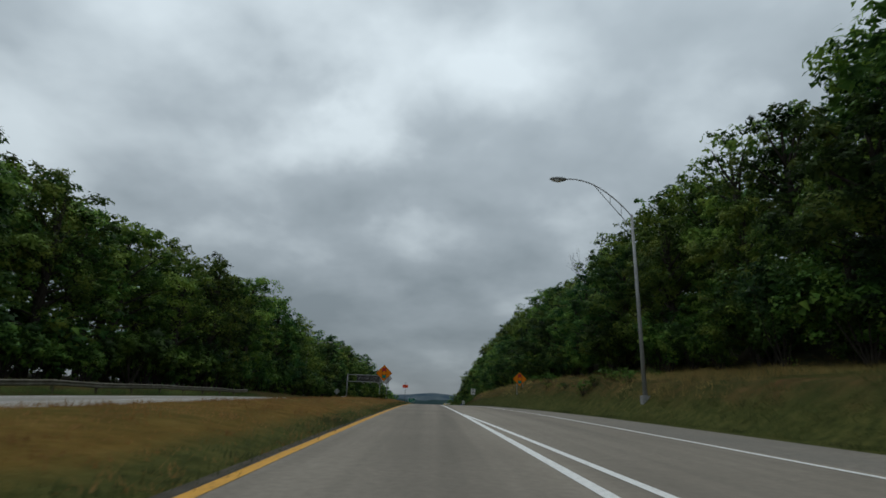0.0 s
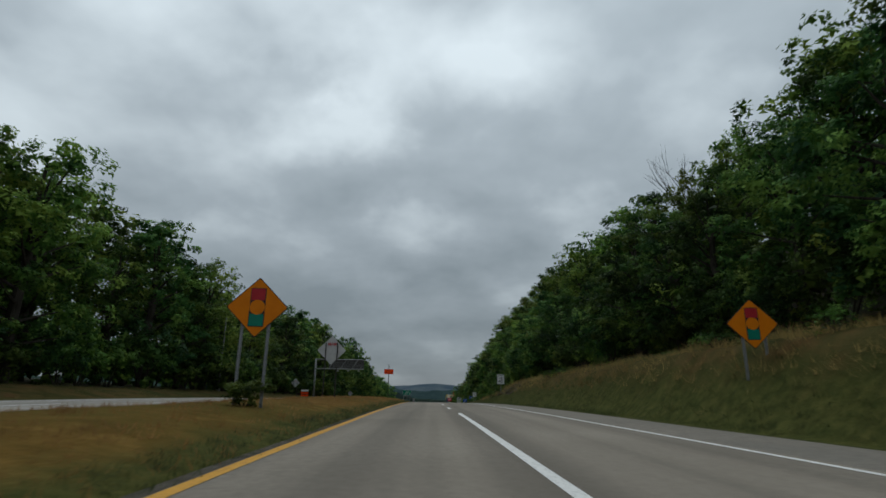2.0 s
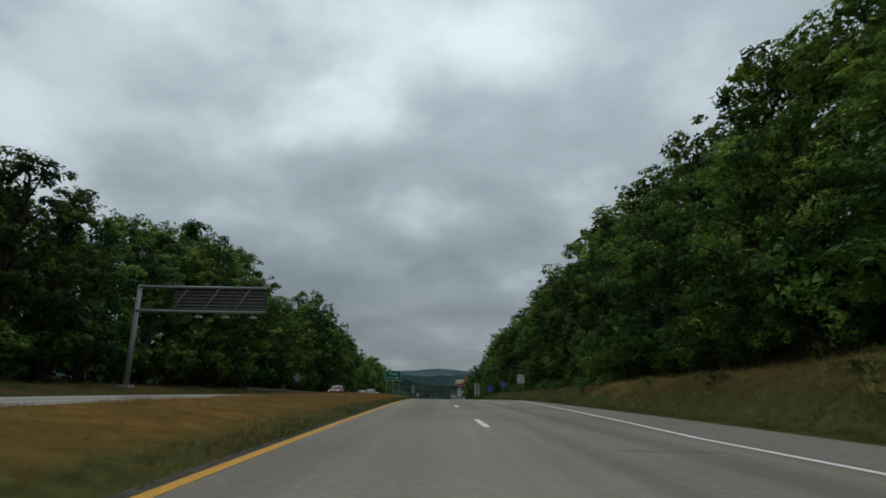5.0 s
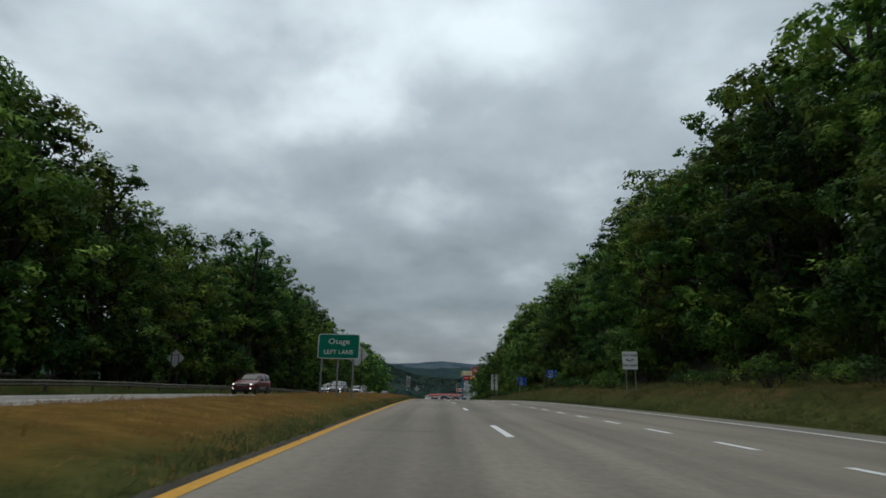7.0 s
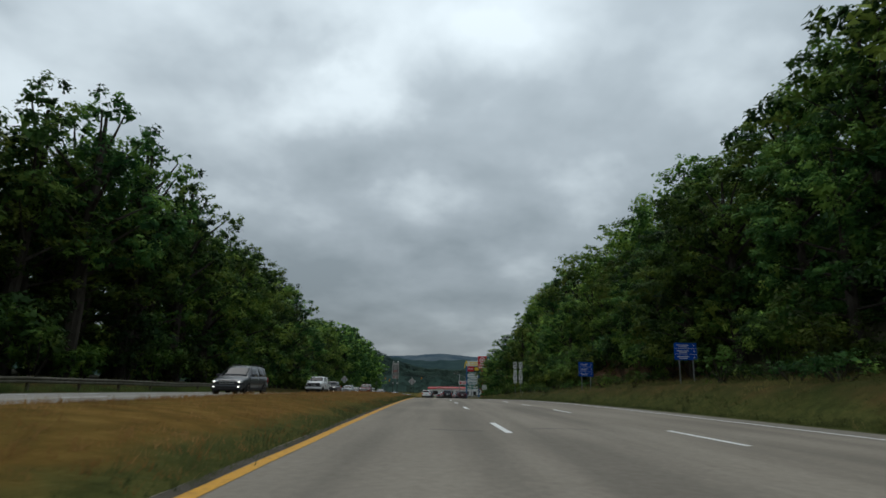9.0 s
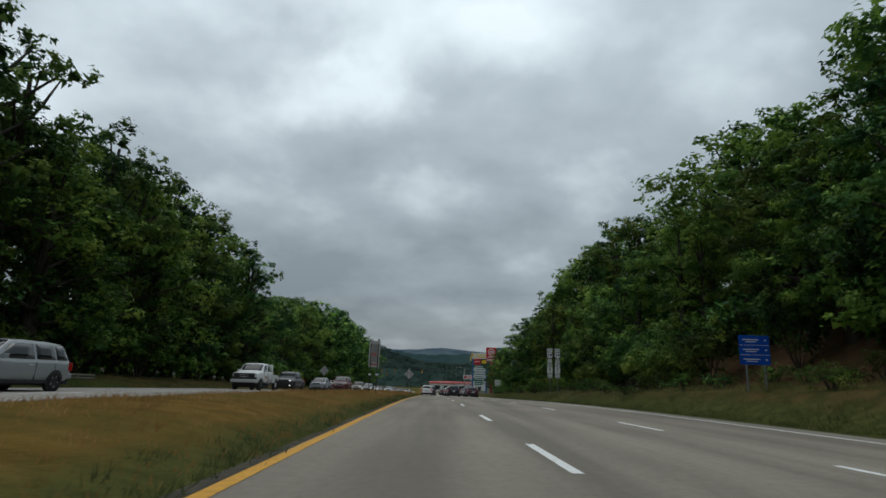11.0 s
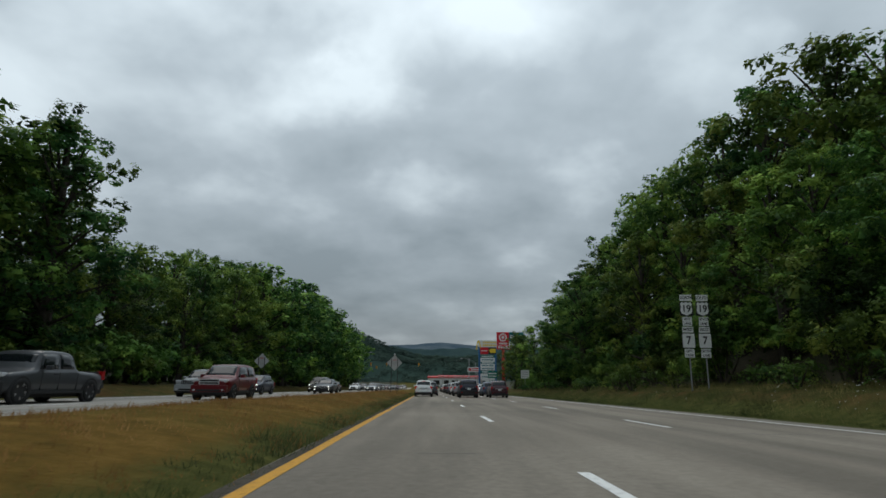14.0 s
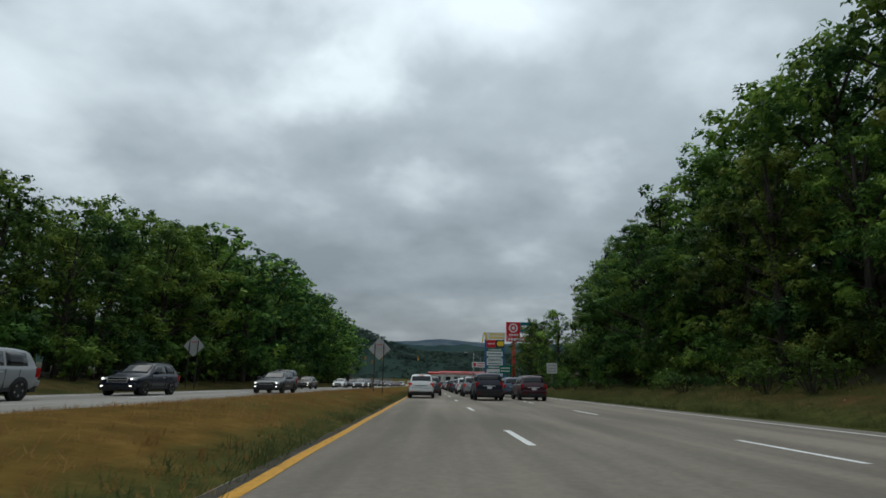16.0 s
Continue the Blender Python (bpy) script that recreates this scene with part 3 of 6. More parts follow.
BIG = [tree_kind("tree", 15, 4.6, 7600, 0.165, M_LEAF, 1, low=0.13, lobes=21), tree_kind("tree", 17, 4.2, 7600, 0.165, M_LEAF2, 2, low=0.12, lobes=21), tree_kind("tree", 14, 5.0, 7600, 0.165, M_LEAF3, 3, low=0.10),
       tree_kind("tree", 18, 5.2, 8200, 0.170, M_LEAF, 4, low=0.14, lobes=23), tree_kind("tree", 13, 3.8, 7200, 0.145, M_LEAF2, 5, low=0.10, lobes=20)]
BANKSIDE = [tree_kind("tree", 15, 4.6, 12500, 0.138, M_LEAF, 51, low=0.12, lobes=23), tree_kind("tree", 16, 4.4, 12500, 0.135, M_LEAF3, 52, low=0.10, lobes=21), tree_kind("tree", 14, 4.8, 12500, 0.135, M_LEAF2, 53, low=0.10, lobes=20), tree_kind("tree", 17, 4.8, 13000, 0.138, M_LEAF, 54, low=0.12, lobes=24)]
SHADE_STRETCH = [tree_kind("tree", 15, 4.6, 12500, 0.138, M_LEAF4, 55, low=0.12, lobes=23), tree_kind("tree", 16, 4.6, 12500, 0.136, M_LEAF4, 56, low=0.10, lobes=21), BANKSIDE[2]]
MIDDLE = [tree_kind("tree", 15, 4.8, 4400, 0.205, M_LEAF, 31, low=0.36, lobes=16), tree_kind("tree", 17, 4.6, 4400, 0.205, M_LEAF2, 32, low=0.38, lobes=16), tree_kind("tree", 16, 5.0, 4400, 0.205, M_LEAF3, 33, low=0.34, lobes=16)]
BACK = [tree_kind("tree", 15, 4.8, 2200, 0.22, M_LEAF, 34, low=0.55, lobes=12), tree_kind("tree", 16, 4.6, 2200, 0.22, M_LEAF2, 35, low=0.55, lobes=12)]
SPARSE = [tree_kind("tree", 17, 4.6, 5200, 0.16, M_LEAF2, 6, low=0.36, lobes=15, shell=0.3)]
SMALL = [tree_kind("tree", 15, 4.6, 2300, 0.30, M_LEAF2, 11, lobes=20), tree_kind("tree", 16, 4.4, 2300, 0.30, M_LEAF2, 12, lobes=20), tree_kind("tree", 14, 5.0, 2300, 0.30, M_LEAF, 13, low=0.15, lobes=20)]
SHRUBS = [shrub_kind(3.2, 2.4, 1000, 0.15, M_LEAF, 21), shrub_kind(2.6, 2.2, 950, 0.145, M_LEAF3, 22), shrub_kind(4.2, 2.6, 1050, 0.155, M_LEAF2, 23)]
THICKET = [shrub_kind(4.6, 3.2, 3200, 0.105, M_LEAF, 24), shrub_kind(3.8, 3.0, 3000, 0.10, M_LEAF3, 25), shrub_kind(5.6, 3.4, 3200, 0.11, M_LEAF2, 26)]
WEEDS = [shrub_kind(1.3, 1.5, 800, 0.055, M_LEAF3, 27), shrub_kind(1.6, 1.3, 800, 0.055, M_LEAF, 28), shrub_kind(1.0, 1.6, 750, 0.050, M_LEAF2, 29)]


def plant(kind, name, at, scale, turn, label, category, group, names=("trunk", "crown")):
    thing = new(name)
    thing.matrix_basis = Matrix.LocRotScale(at, Euler((0, 0, turn)), scale)
    for nm, me in zip(names, kind[:2]):
        part(nm, me, None, thing)
    return tagged(thing, label, category, group)


tree_rng = np.random.default_rng(7)
FAR_TREES = []
TALL = []


def wood(y0, y1, step, lat_at, heights, kinds, side, label, jitter=1.2, far=False):
    y = y0
    while y < y1:
        k = kinds[int(tree_rng.integers(len(kinds)))]
        la = lat_at(y) + tree_rng.normal() * jitter
        h = heights(y) * (0.88 + 0.26 * tree_rng.random())
        s = h / k[2]
        sx = s * (0.9 + 0.3 * tree_rng.random())
        at, turn = place(la, y, -0.15), tree_rng.random() * 6.28
        if far:
            FAR_TREES.append((k, Matrix.LocRotScale(at, Euler((0, 0, turn)), Vector((sx, sx, s)))))
        else:
            plant(k, "tree", at, Vector((sx, sx, s)), turn, label, "tree", "trees of the " + side + " wood")
        y += step * (0.7 + 0.6 * tree_rng.random())


def bare(y):
    """Whether the soil of the bank shows between the trees about there."""
    return 232 < y < 252


LEFT_H = [(-60, 15.5), (25, 16.0), (42, 18.0), (54, 17.0), (68, 16.5), (80, 17.5), (90, 16.8), (97, 18.0), (103, 16.8), (108, 16.0), (112, 13.2), (118, 12.8), (126, 15.5), (138, 16), (150, 15), (160, 15.5), (172, 19), (181, 20.5), (190, 23.2), (197, 18.8), (203, 17), (210, 17.5), (220, 18.5), (226, 17.5), (236, 18), (246, 18.5), (253, 20.8), (262, 21.3), (272, 20.5), (282, 20), (289, 17), (294, 12), (304, 13), (315, 16), (330, 18.5), (345, 20), (370, 21.5), (430, 21), (640, 20)]
RIGHT_H = [(-60, 20), (25, 18.4), (40, 17.4), (55, 16.6), (70, 16.5), (78, 15.2), (86, 14), (100, 13.2), (110, 14.3), (120, 16), (132, 17.2), (145, 17.2), (165, 16.5), (180, 18.5), (195, 19.5), (205, 17.2), (214, 18.2), (222, 17.2), (232, 16.3), (245, 15.2), (252, 16.4), (262, 16.4), (275, 16.7), (290, 17.6), (302, 17.8), (315, 18.2), (330, 17.0), (350, 15.5), (385, 13)]
for y, la, h in ((222, -29, 21), (225, -27, 22), (229, -31, 22.5), (233, -28, 23), (237, -31, 23), (240, -27, 22), (245, -29, 21.5), (62, -27.5, 16), (284, -27.0, 19.0), (254, -27.5, 20.5), (263, -28.0, 20.0)):
    s = h / 17
    TALL.append((y, la, s))
TXT_L = "leafy green roadside tree in a dense dark wood"
TXT_R = "leafy green tree on the steep wooded bank"
wood(6, 330, 5.6, lambda y: -28.5, lambda y: along(y, LEFT_H) * 0.86, BIG, "level", TXT_L)
wood(6, 400, 6.0, lambda y: -34, lambda y: along(y, LEFT_H) * 0.98, MIDDLE, "level", TXT_L)
wood(0, 470, 9.5, lambda y: -41, lambda y: along(y, LEFT_H) * 0.97, BACK, "level", TXT_L, 2, True)
wood(330, 560, 6.0, lambda y: -28.5 - 0.01 * (y - 330) - 0.32 * max(0, y - 452), lambda y: along(y, LEFT_H) * 0.9, SMALL, "level", TXT_L, 1.5, True)
wood(400, 560, 7, lambda y: -37 - 0.32 * max(0, y - 445), lambda y: along(y, LEFT_H) * 1.05, SMALL, "level", TXT_L, 2, True)
wood(2, 64, 5.4, lambda y: along(y, TREES_R) + 1.0, lambda y: along(y, RIGHT_H) * 0.72, BANKSIDE, "bank", TXT_R)
# this stretch gets the leaves with shade in their colour
wood(68, 124, 5.4, lambda y: along(y, TREES_R) + 1.0, lambda y: along(y, RIGHT_H) * 0.72, SHADE_STRETCH, "bank", TXT_R)
wood(126, 345, 5.4, lambda y: along(y, TREES_R) + (3.6 if bare(y) else 1.0), lambda y: along(y, RIGHT_H) * 0.72, BANKSIDE, "bank", TXT_R)
wood(6, 352, 6.0, lambda y: along(y, TREES_R) + 6.5, lambda y: along(y, RIGHT_H) * 0.97, MIDDLE, "bank", TXT_R)
wood(0, 360, 9, lambda y: along(y, TREES_R) + 13, lambda y: along(y, RIGHT_H) * 0.97, BACK, "bank", TXT_R, 2, True)
for i, (y, la, h) in enumerate(((349, 17.6, 11.5), (356, 16.6, 10.5), (363, 17.2, 11.5), (370, 17.5, 13), (378, 19.5, 12.5))):
    plant(BIG[i], "tree", place(la, y, -0.15), Vector((h / 16, h / 16, h / BIG[i][2])), i * 1.7, TXT_R, "tree", "trees of the bank wood")


def by_sign(y):
    """Whether a road sign stands on the bank about there, where the growth is kept back."""
    return any(-3 < y - s < 5 for s in (187.3, 219, 237.5, 278, 334))


for y0, y1, la_of, side in ((0, 345, lambda y: along(y, TREES_R) + (1.0 if by_sign(y) else -1.6), "bank"), (8, 420, lambda y: -25.8, "level")):
    y = y0
    while y < y1:
        if side == "bank" and bare(y) and tree_rng.random() < 0.6:
            y += 3.0
            continue
        pick = int(tree_rng.integers(3))
        k = (THICKET if side == "bank" else SHRUBS)[0 if pick == 1 and y < 130 else pick]
        s = (0.65 + 0.6 * tree_rng.random()) if side == "bank" else (0.8 + 0.7 * tree_rng.random())
        plant(k, "shrub", place(la_of(y) + tree_rng.normal() * 0.7, y, -0.1), Vector((s, s, s)), tree_rng.random() * 6.28, "dense green undergrowth at the foot of the wood", "shrub", "undergrowth of the " + side + " wood", ("stem", "foliage"))
        y += 3.0 * (0.7 + 0.7 * tree_rng.random())


# low growth that creeps down the bank towards the road
y = 150
while y < 345:
    k = WEEDS[int(tree_rng.integers(3))]
    s = 0.6 + 0.7 * tree_rng.random()
    reach = 1.6 if by_sign(y) else 2.2 + (2.6 if y < 215 else 3.6) * tree_rng.random()
    plant(k, "shrub", place(along(y, TREES_R) - reach, y, -0.05), Vector((s, s, s)), tree_rng.random() * 6.28, "low leafy weeds on the grassy bank below the wood", "shrub", "low growth on the bank", ("stem", "foliage"))
    y += 2.3 * (0.6 + 0.8 * tree_rng.random())

# weeds on the rough bank of the cutting
weed_rng = random.Random(12)
for i in range(30):
    y = weed_rng.uniform(30, 150)
    s = weed_rng.uniform(0.28, 0.75)
    plant(WEEDS[i % 3], "shrub", place(along(y, PAVED) + weed_rng.uniform(1.4, 5.5), y, -0.05), Vector((s * 1.3, s * 1.3, s)), weed_rng.uniform(0, 6.28), "low leafy weeds on the grassy bank below the wood", "shrub", "low growth on the bank", ("stem", "foliage"))

LOW = [shrub_kind(2.6, 2.6, 330, 0.29, M_LEAF, 41), shrub_kind(3.4, 2.8, 350, 0.30, M_LEAF2, 42)]
for y0, y1, lats in ((0, 350, lambda y: [along(y, TREES_R) + d for d in (2, 6, 11, 17)]), (0, 430, lambda y: [-29.5, -33.5, -39, -48])):
    y = y0
    while y < y1:
        for la in lats(y):
            s = 0.8 + 0.7 * tree_rng.random()
            FAR_TREES.append((LOW[int(tree_rng.integers(2))], Matrix.LocRotScale(place(la + tree_rng.normal() * 0.9, y + tree_rng.normal(), -0.2), Euler((0, 0, tree_rng.random() * 6.28)), Vector((s, s, s)))))
        s = 2.3 + 0.7 * tree_rng.random()
        FAR_TREES.append((LOW[int(tree_rng.integers(2))], Matrix.LocRotScale(place(lats(y)[-1] + (7 if lats(y)[-1] > 0 else -7), y, -1.9), Euler((0, 0, tree_rng.random() * 6.28)), Vector((s, s, s * 1.35)))))
        y += 4.6
for y, la, s in TALL:
    plant(SPARSE[0], "tree", place(la, y, -0.15), Vector((s, s, s)), y, "tall open-crowned tree at the edge of the wood", "tree", "trees of the level wood")


def bare_tree(at, height, seed):
    """A dead tree: forking limbs without leaves."""
    r = random.Random(seed)
    thing = new("tree")
    thing.matrix_basis = Matrix.Translation(at)
    bm = bmesh.new()

    def fork(p, way, length, thick, depth):
        q = p + way * length
        limb(bm, p, q, thick, thick * 0.62, 6)
        if depth:
            for k in range(3 if depth > 1 else 2):
                side = Vector((r.uniform(-1, 1), r.uniform(-1, 1), r.uniform(0.1, 0.9)))
                fork(p + way * length * r.uniform(0.55, 1.0), (way + side * 0.55).normalized(), length * r.uniform(0.55, 0.8), thick * 0.5, depth - 1)

    fork(Vector((0, 0, -0.5)), Vector((0.03, 0, 1)).normalized(), height * 0.45, 0.20, 4)
    part("trunk", bm, M_BARK, thing, "bare dead limbs")
    return tagged(thing, "dead leafless tree standing above the wooded bank", "tree", "trees of the bank wood")


bare_tree(place(31.5, 104, -0.2), 17.5, 3)


def gather(name, items, label, category):
    """Trees that stand too far back to be told apart, as one woodland."""
    vs, fs, ns, mi, mats, base = [], [], [], [], [], 0
    for k, m in items:
        for me in (k[:2] if k[2] > 5 else k[1:2]):
            co = np.empty(len(me.vertices) * 3)
            me.vertices.foreach_get("co", co)
            mm = np.array(m)
            vs.append(co.reshape(-1, 3) @ mm[:3, :3].T + mm[:3, 3])
            nn = np.empty(len(co), dtype=np.float32)
            if "custom_normal" in me.attributes:
                me.attributes["custom_normal"].data.foreach_get("vector", nn)
            else:
                me.vertices.foreach_get("normal", nn)
            nn = nn.reshape(-1, 3) @ np.linalg.inv(mm[:3, :3])
            ns.append(nn / np.linalg.norm(nn, axis=1)[:, None])
            mat = me.materials[0]
            if mat not in mats:
                mats.append(mat)
            lt = np.array([p.loop_total for p in me.polygons])
            li = np.empty(len(me.loops), dtype=np.int32)
            me.loops.foreach_get("vertex_index", li)
            fs.append((lt, li + base))
            mi.append(np.full(len(lt), mats.index(mat), dtype=np.int32))
            base += len(me.vertices)
    v, lt, li, mi = np.concatenate(vs), np.concatenate([f[0] for f in fs]), np.concatenate([f[1] for f in fs]), np.concatenate(mi)
    me = bpy.data.meshes.new(name)
    me.vertices.add(len(v))
    me.vertices.foreach_set("co", v.reshape(-1))
    me.loops.add(len(li))
    me.loops.foreach_set("vertex_index", li.astype(np.int32))
    me.polygons.add(len(lt))
    me.polygons.foreach_set("loop_start", np.concatenate([[0], np.cumsum(lt)[:-1]]).astype(np.int32))
    me.polygons.foreach_set("material_index", mi)
    for m in mats:
        me.materials.append(m)
    me.update()
    me.validate()
    round_normals(me, np.concatenate(ns))
    return tagged(new(name, me), label, category, kind="stuff")


gather("woodland", FAR_TREES, "dense green woodland behind the roadside trees", "woods")


# leafy tops over the hillside beyond the junction
hill_rng = np.random.default_rng(5)
hill_blobs = []
for i in range(1300):
    x = hill_rng.uniform(-260, 260)
    u = hill_rng.random() ** 0.8
    top = near_crest(x)
    z = -30 + (top + 30) * (0.62 * u / 0.35 if u < 0.35 else 0.62 + 0.38 * min(1, (u - 0.35) / 0.35))
    hill_blobs.append((x, 586 + 188 * min(u, 0.72), z + 0.5, 6, 4, 3.0))
tagged(new("hillside_woods", leaf_mesh("hillside_woods", hill_blobs, 130000, 0.85, M_HAZE, hill_rng, shell=0.2, clumps=6, slope=True)), "dark green tree tops tinted for haze, far hillside", "woods", kind="stuff")

# ---------------------------------------------------------------- grass


def tufts(name, count, span, lat_of, height, mat, label, seed, blades=8, thin=0.006):
    """Fine blades of grass in small tufts, scattered along the verge."""
    r = np.random.default_rng(seed)
    n = count // blades
    ys = r.uniform(span[0], span[1], n)
    base = np.array([place(lat_of(y, r), y) for y in ys])
    hs = height * r.uniform(0.5, 1.3, n) * np.array([0.75 + 0.6 * noise.noise(Vector((p[0] * 0.6, p[1] * 0.35, 3))) for p in base])
    base, hs = np.repeat(base, blades, 0), np.repeat(hs, blades)
    m = len(hs)
    p = base + np.stack([r.normal(0, 0.10, m), r.normal(0, 0.10, m), np.full(m, -0.02)], 1)
    # every blade leans onwards along the road, so only lit upper sides show
    a = r.uniform(0.2, 2.94, m)
    d = np.stack([np.cos(a), np.sin(a), np.zeros(m)], 1)
    side = np.stack([-d[:, 1], d[:, 0], np.zeros(m)], 1) * (thin * r.uniform(0.6, 1.6, m))[:, None]
    lean, hh = r.uniform(0.3, 1.5, m) * hs, hs * r.uniform(0.6, 1.2, m)
    v = np.stack([p + side, p - side, p + d * lean[:, None] + np.stack([0 * hh, 0 * hh, hh], 1)], 1)
    me = bpy.data.meshes.new(name)
    me.vertices.add(m * 3)
    me.vertices.foreach_set("co", v.reshape(-1))
    me.loops.add(m * 3)
    me.loops.foreach_set("vertex_index", np.arange(m * 3))
    me.polygons.add(m)
    me.polygons.foreach_set("loop_start", np.arange(m) * 3)
    me.update()
    me.validate()
    # a sward is lit from above, whichever way its blades lean
    up = np.stack([-0.3 * np.cos(a), -0.3 * np.sin(a), np.ones(m)], 1) + r.normal(0, 0.2, (m, 3))
    round_normals(me, np.repeat(up / np.linalg.norm(up, axis=1)[:, None], 3, 0))
    me.materials.append(mat)
    return tagged(new(name, me), label, "grass", kind="stuff")


tufts("median_grass", 140000, (0, 330), lambda y, r: MEDIAN_LAT - 0.05 - 5.7 * r.random(), 0.15, M_BLADES, "dry golden grass of the median", 1)
tufts("verge_grass", 120000, (0, 330), lambda y, r: along(y, PAVED) + 0.1 + (along(y, TREES_R) - along(y, PAVED)) * r.random() ** 0.75, 0.42, M_VERGEBLADES, "dry golden grass on the verge and bank", 2)
tufts("verge_weeds", 70000, (0, 330), lambda y, r: along(y, PAVED) + 0.2 + (along(y, TREES_R) - along(y, PAVED)) * r.random() ** 1.9, 0.34, M_WEED, "green weeds among the verge grass", 3, thin=0.008)
tufts("bank_grass", 90000, (20, 150), lambda y, r: along(y, PAVED) + 1.6 + (along(y, TREES_R) - along(y, PAVED) - 1.8) * r.random(), 0.50, M_BANKBLADES, "tall rusty and straw-coloured grass on the bank", 7, thin=0.008)
tufts("verge_edge_grass", 80000, (0, 330), lambda y, r: along(y, PAVED) + 0.03 + 2.0 * r.random() ** 1.4, 0.15, M_WEED, "short green grass along the pavement edge", 8, thin=0.008)
tufts("far_verge_grass", 40000, (0, 340), lambda y, r: ONC_FAR - 0.2 - 6.5 * r.random(), 0.34, M_VERGEBLADES, "grass beside the oncoming carriageway", 4)
tufts("median_edge_grass", 40000, (0, 330), lambda y, r: MEDIAN_LAT - 0.02 - 0.7 * r.random() ** 2, 0.20, M_WEED, "green grass fringe along the median edge", 5)

for k, y0, y1 in ((11, -10, 62), (12, 168, 248)):
    tufts("rail_grass", 16000, (y0, y1), lambda y, r: ONC_FAR - 0.7 - 1.7 * r.random(), 0.52, M_WEED, "long green grass growing through the guardrail", k, thin=0.009)

plant(SHRUBS[1], "shrub", place(-6.15, 57.3, -0.1), Vector((0.42, 0.42, 0.30)), 1.0, "straggly weeds round the foot of the sign posts", "shrub", "", ("stem", "foliage"))

# white wildflowers in the verge
flower_rng = random.Random(6)
v, f = [], []
for i in range(170):
    y = flower_rng.choice((flower_rng.gauss(259, 2.5), flower_rng.gauss(266, 2), flower_rng.uniform(240, 290)))
    p = place(along(y, PAVED) + flower_rng.uniform(1.0, 3.4), y, flower_rng.uniform(0.2, 0.45))
    r = flower_rng.uniform(0.008, 0.017)
    k = len(v)
    v += [p + Vector((r * math.cos(t), r * math.sin(t) - 0.3 * r * math.cos(t), 0.6 * r * math.sin(t + 1))) for t in [2 * math.pi * q / 6 for q in range(6)]]  + [p + Vector((0.003, 0, -0.005)), p + Vector((-0.003, 0, -0.005)), p + Vector((0.02, 0.03, -0.6))]
    f += [tuple(range(k, k + 6)), (k + 6, k + 7, k + 8)]
flowers = mesh_from("wildflowers", v, f, [material("white_petals", (0.6, 0.6, 0.55), 0.8, 0.0, 0.05), M_WEED])
for p in flowers.polygons:
    p.material_index = p.index % 2
tagged(new("wildflowers", flowers), "scattered white wildflowers in the verge", "flowers", kind="stuff")

# weathered shale breaking through the bank
rock_rng = random.Random(8)
ROCKS = []
for i in range(7):
    bm = bmesh.new()
    bmesh.ops.create_icosphere(bm, subdivisions=2, radius=1)
    for vtx in bm.verts:
        q = vtx.co * (1 + 0.35 * noise.noise(vtx.co * 1.6 + Vector((i * 7, 0, 0))) + 0.5 * (noise.cell(vtx.co * 2.0 + Vector((0, i * 5, 0))) - 0.5))
        vtx.co = Vector((q.x * 0.75, q.y * 1.2, q.z * 0.6))
    me = bpy.data.meshes.new("rock")
    bm.to_mesh(me)
    bm.free()
    me.materials.append(M_ROCK)
    ROCKS.append(me)
for i in range(230):
    y = rock_rng.choice((rock_rng.gauss(103.5, 2.2), rock_rng.gauss(103.5, 2.2), rock_rng.gauss(112, 2.6))) if i < 215 else rock_rng.uniform(90, 140)
    la = along(y, PAVED) + 1.7 + 1.5 * rock_rng.random() ** 1.3
    s = rock_rng.choice((0.10, 0.14, 0.18, 0.24, 0.30) if i < 215 else (0.08, 0.11))
    ob = tagged(new("rock", ROCKS[i % 7]), "weathered grey-brown shale rock half buried in the bank", "rock", "rocks of the bank")
    ob.matrix_basis = Matrix.LocRotScale(place(la, y, -0.30 * s), Euler((rock_rng.uniform(-0.3, 0.3), radians(-24), rock_rng.uniform(0, 6.3))), Vector((s, s, s)))


# cracks and seams in the asphalt
def crack(y, lat0, lat1, wander, seed, wide=0.05):
    r = random.Random(seed)
    n = max(6, int(abs(lat1 - lat0) * 4))
    v, f = [], []
    for i in range(n + 1):
        la = lat0 + (lat1 - lat0) * i / n
        yy = y + wander * noise.noise(Vector((la * 0.9, seed * 3.1, 0)))
        w = wide * (0.3 + 0.9 * r.random())
        v += [on_road(la, yy - w, 0.003), on_road(la, yy + w, 0.003)]
    for i in range(n):
        k = 2 * i
        f.append((k, k + 2, k + 3, k + 1))
    return tagged(new("road_crack", mesh_from("road_crack", v, f, M_TAR)), "dark tar-filled crack across the asphalt", "road crack", kind="structure")


for i, (y, a, b, w) in enumerate(((60, -3.2, -1.6, 0.03), (92, -2.9, -1.5, 0.06), (92.4, 0.6, 1.7, 0.05), (99.0, -2.3, -0.2, 0.20), (99.4, 0.4, 1.35, 0.20), (100.4, 2.0, 3.6, 0.09), (118, 1.4, 3.0, 0.03), (131, -2.6, -1.2, 0.03), (163, -2.9, -1.4, 0.05), (176, -2.0, -0.6, 0.03),
                                  (199, -1.6, -0.5, 0.07), (200, 0.6, 2.0, 0.05), (214, -2.2, -0.9, 0.03), (229, -2.5, -1.3, 0.03), (244, -3.0, -1.8, 0.035), (247, 1.5, 3.6, 0.03), (258, -2.0, -1.0, 0.03), (262, 4.8, 7.6, 0.03), (273, 0.8, 2.4, 0.03), (284, -2.9, -1.6, 0.03), (296, 2.2, 4.2, 0.03))):
    crack(y, a, b, 0.5 if w < 0.1 else 0.2, i, w)

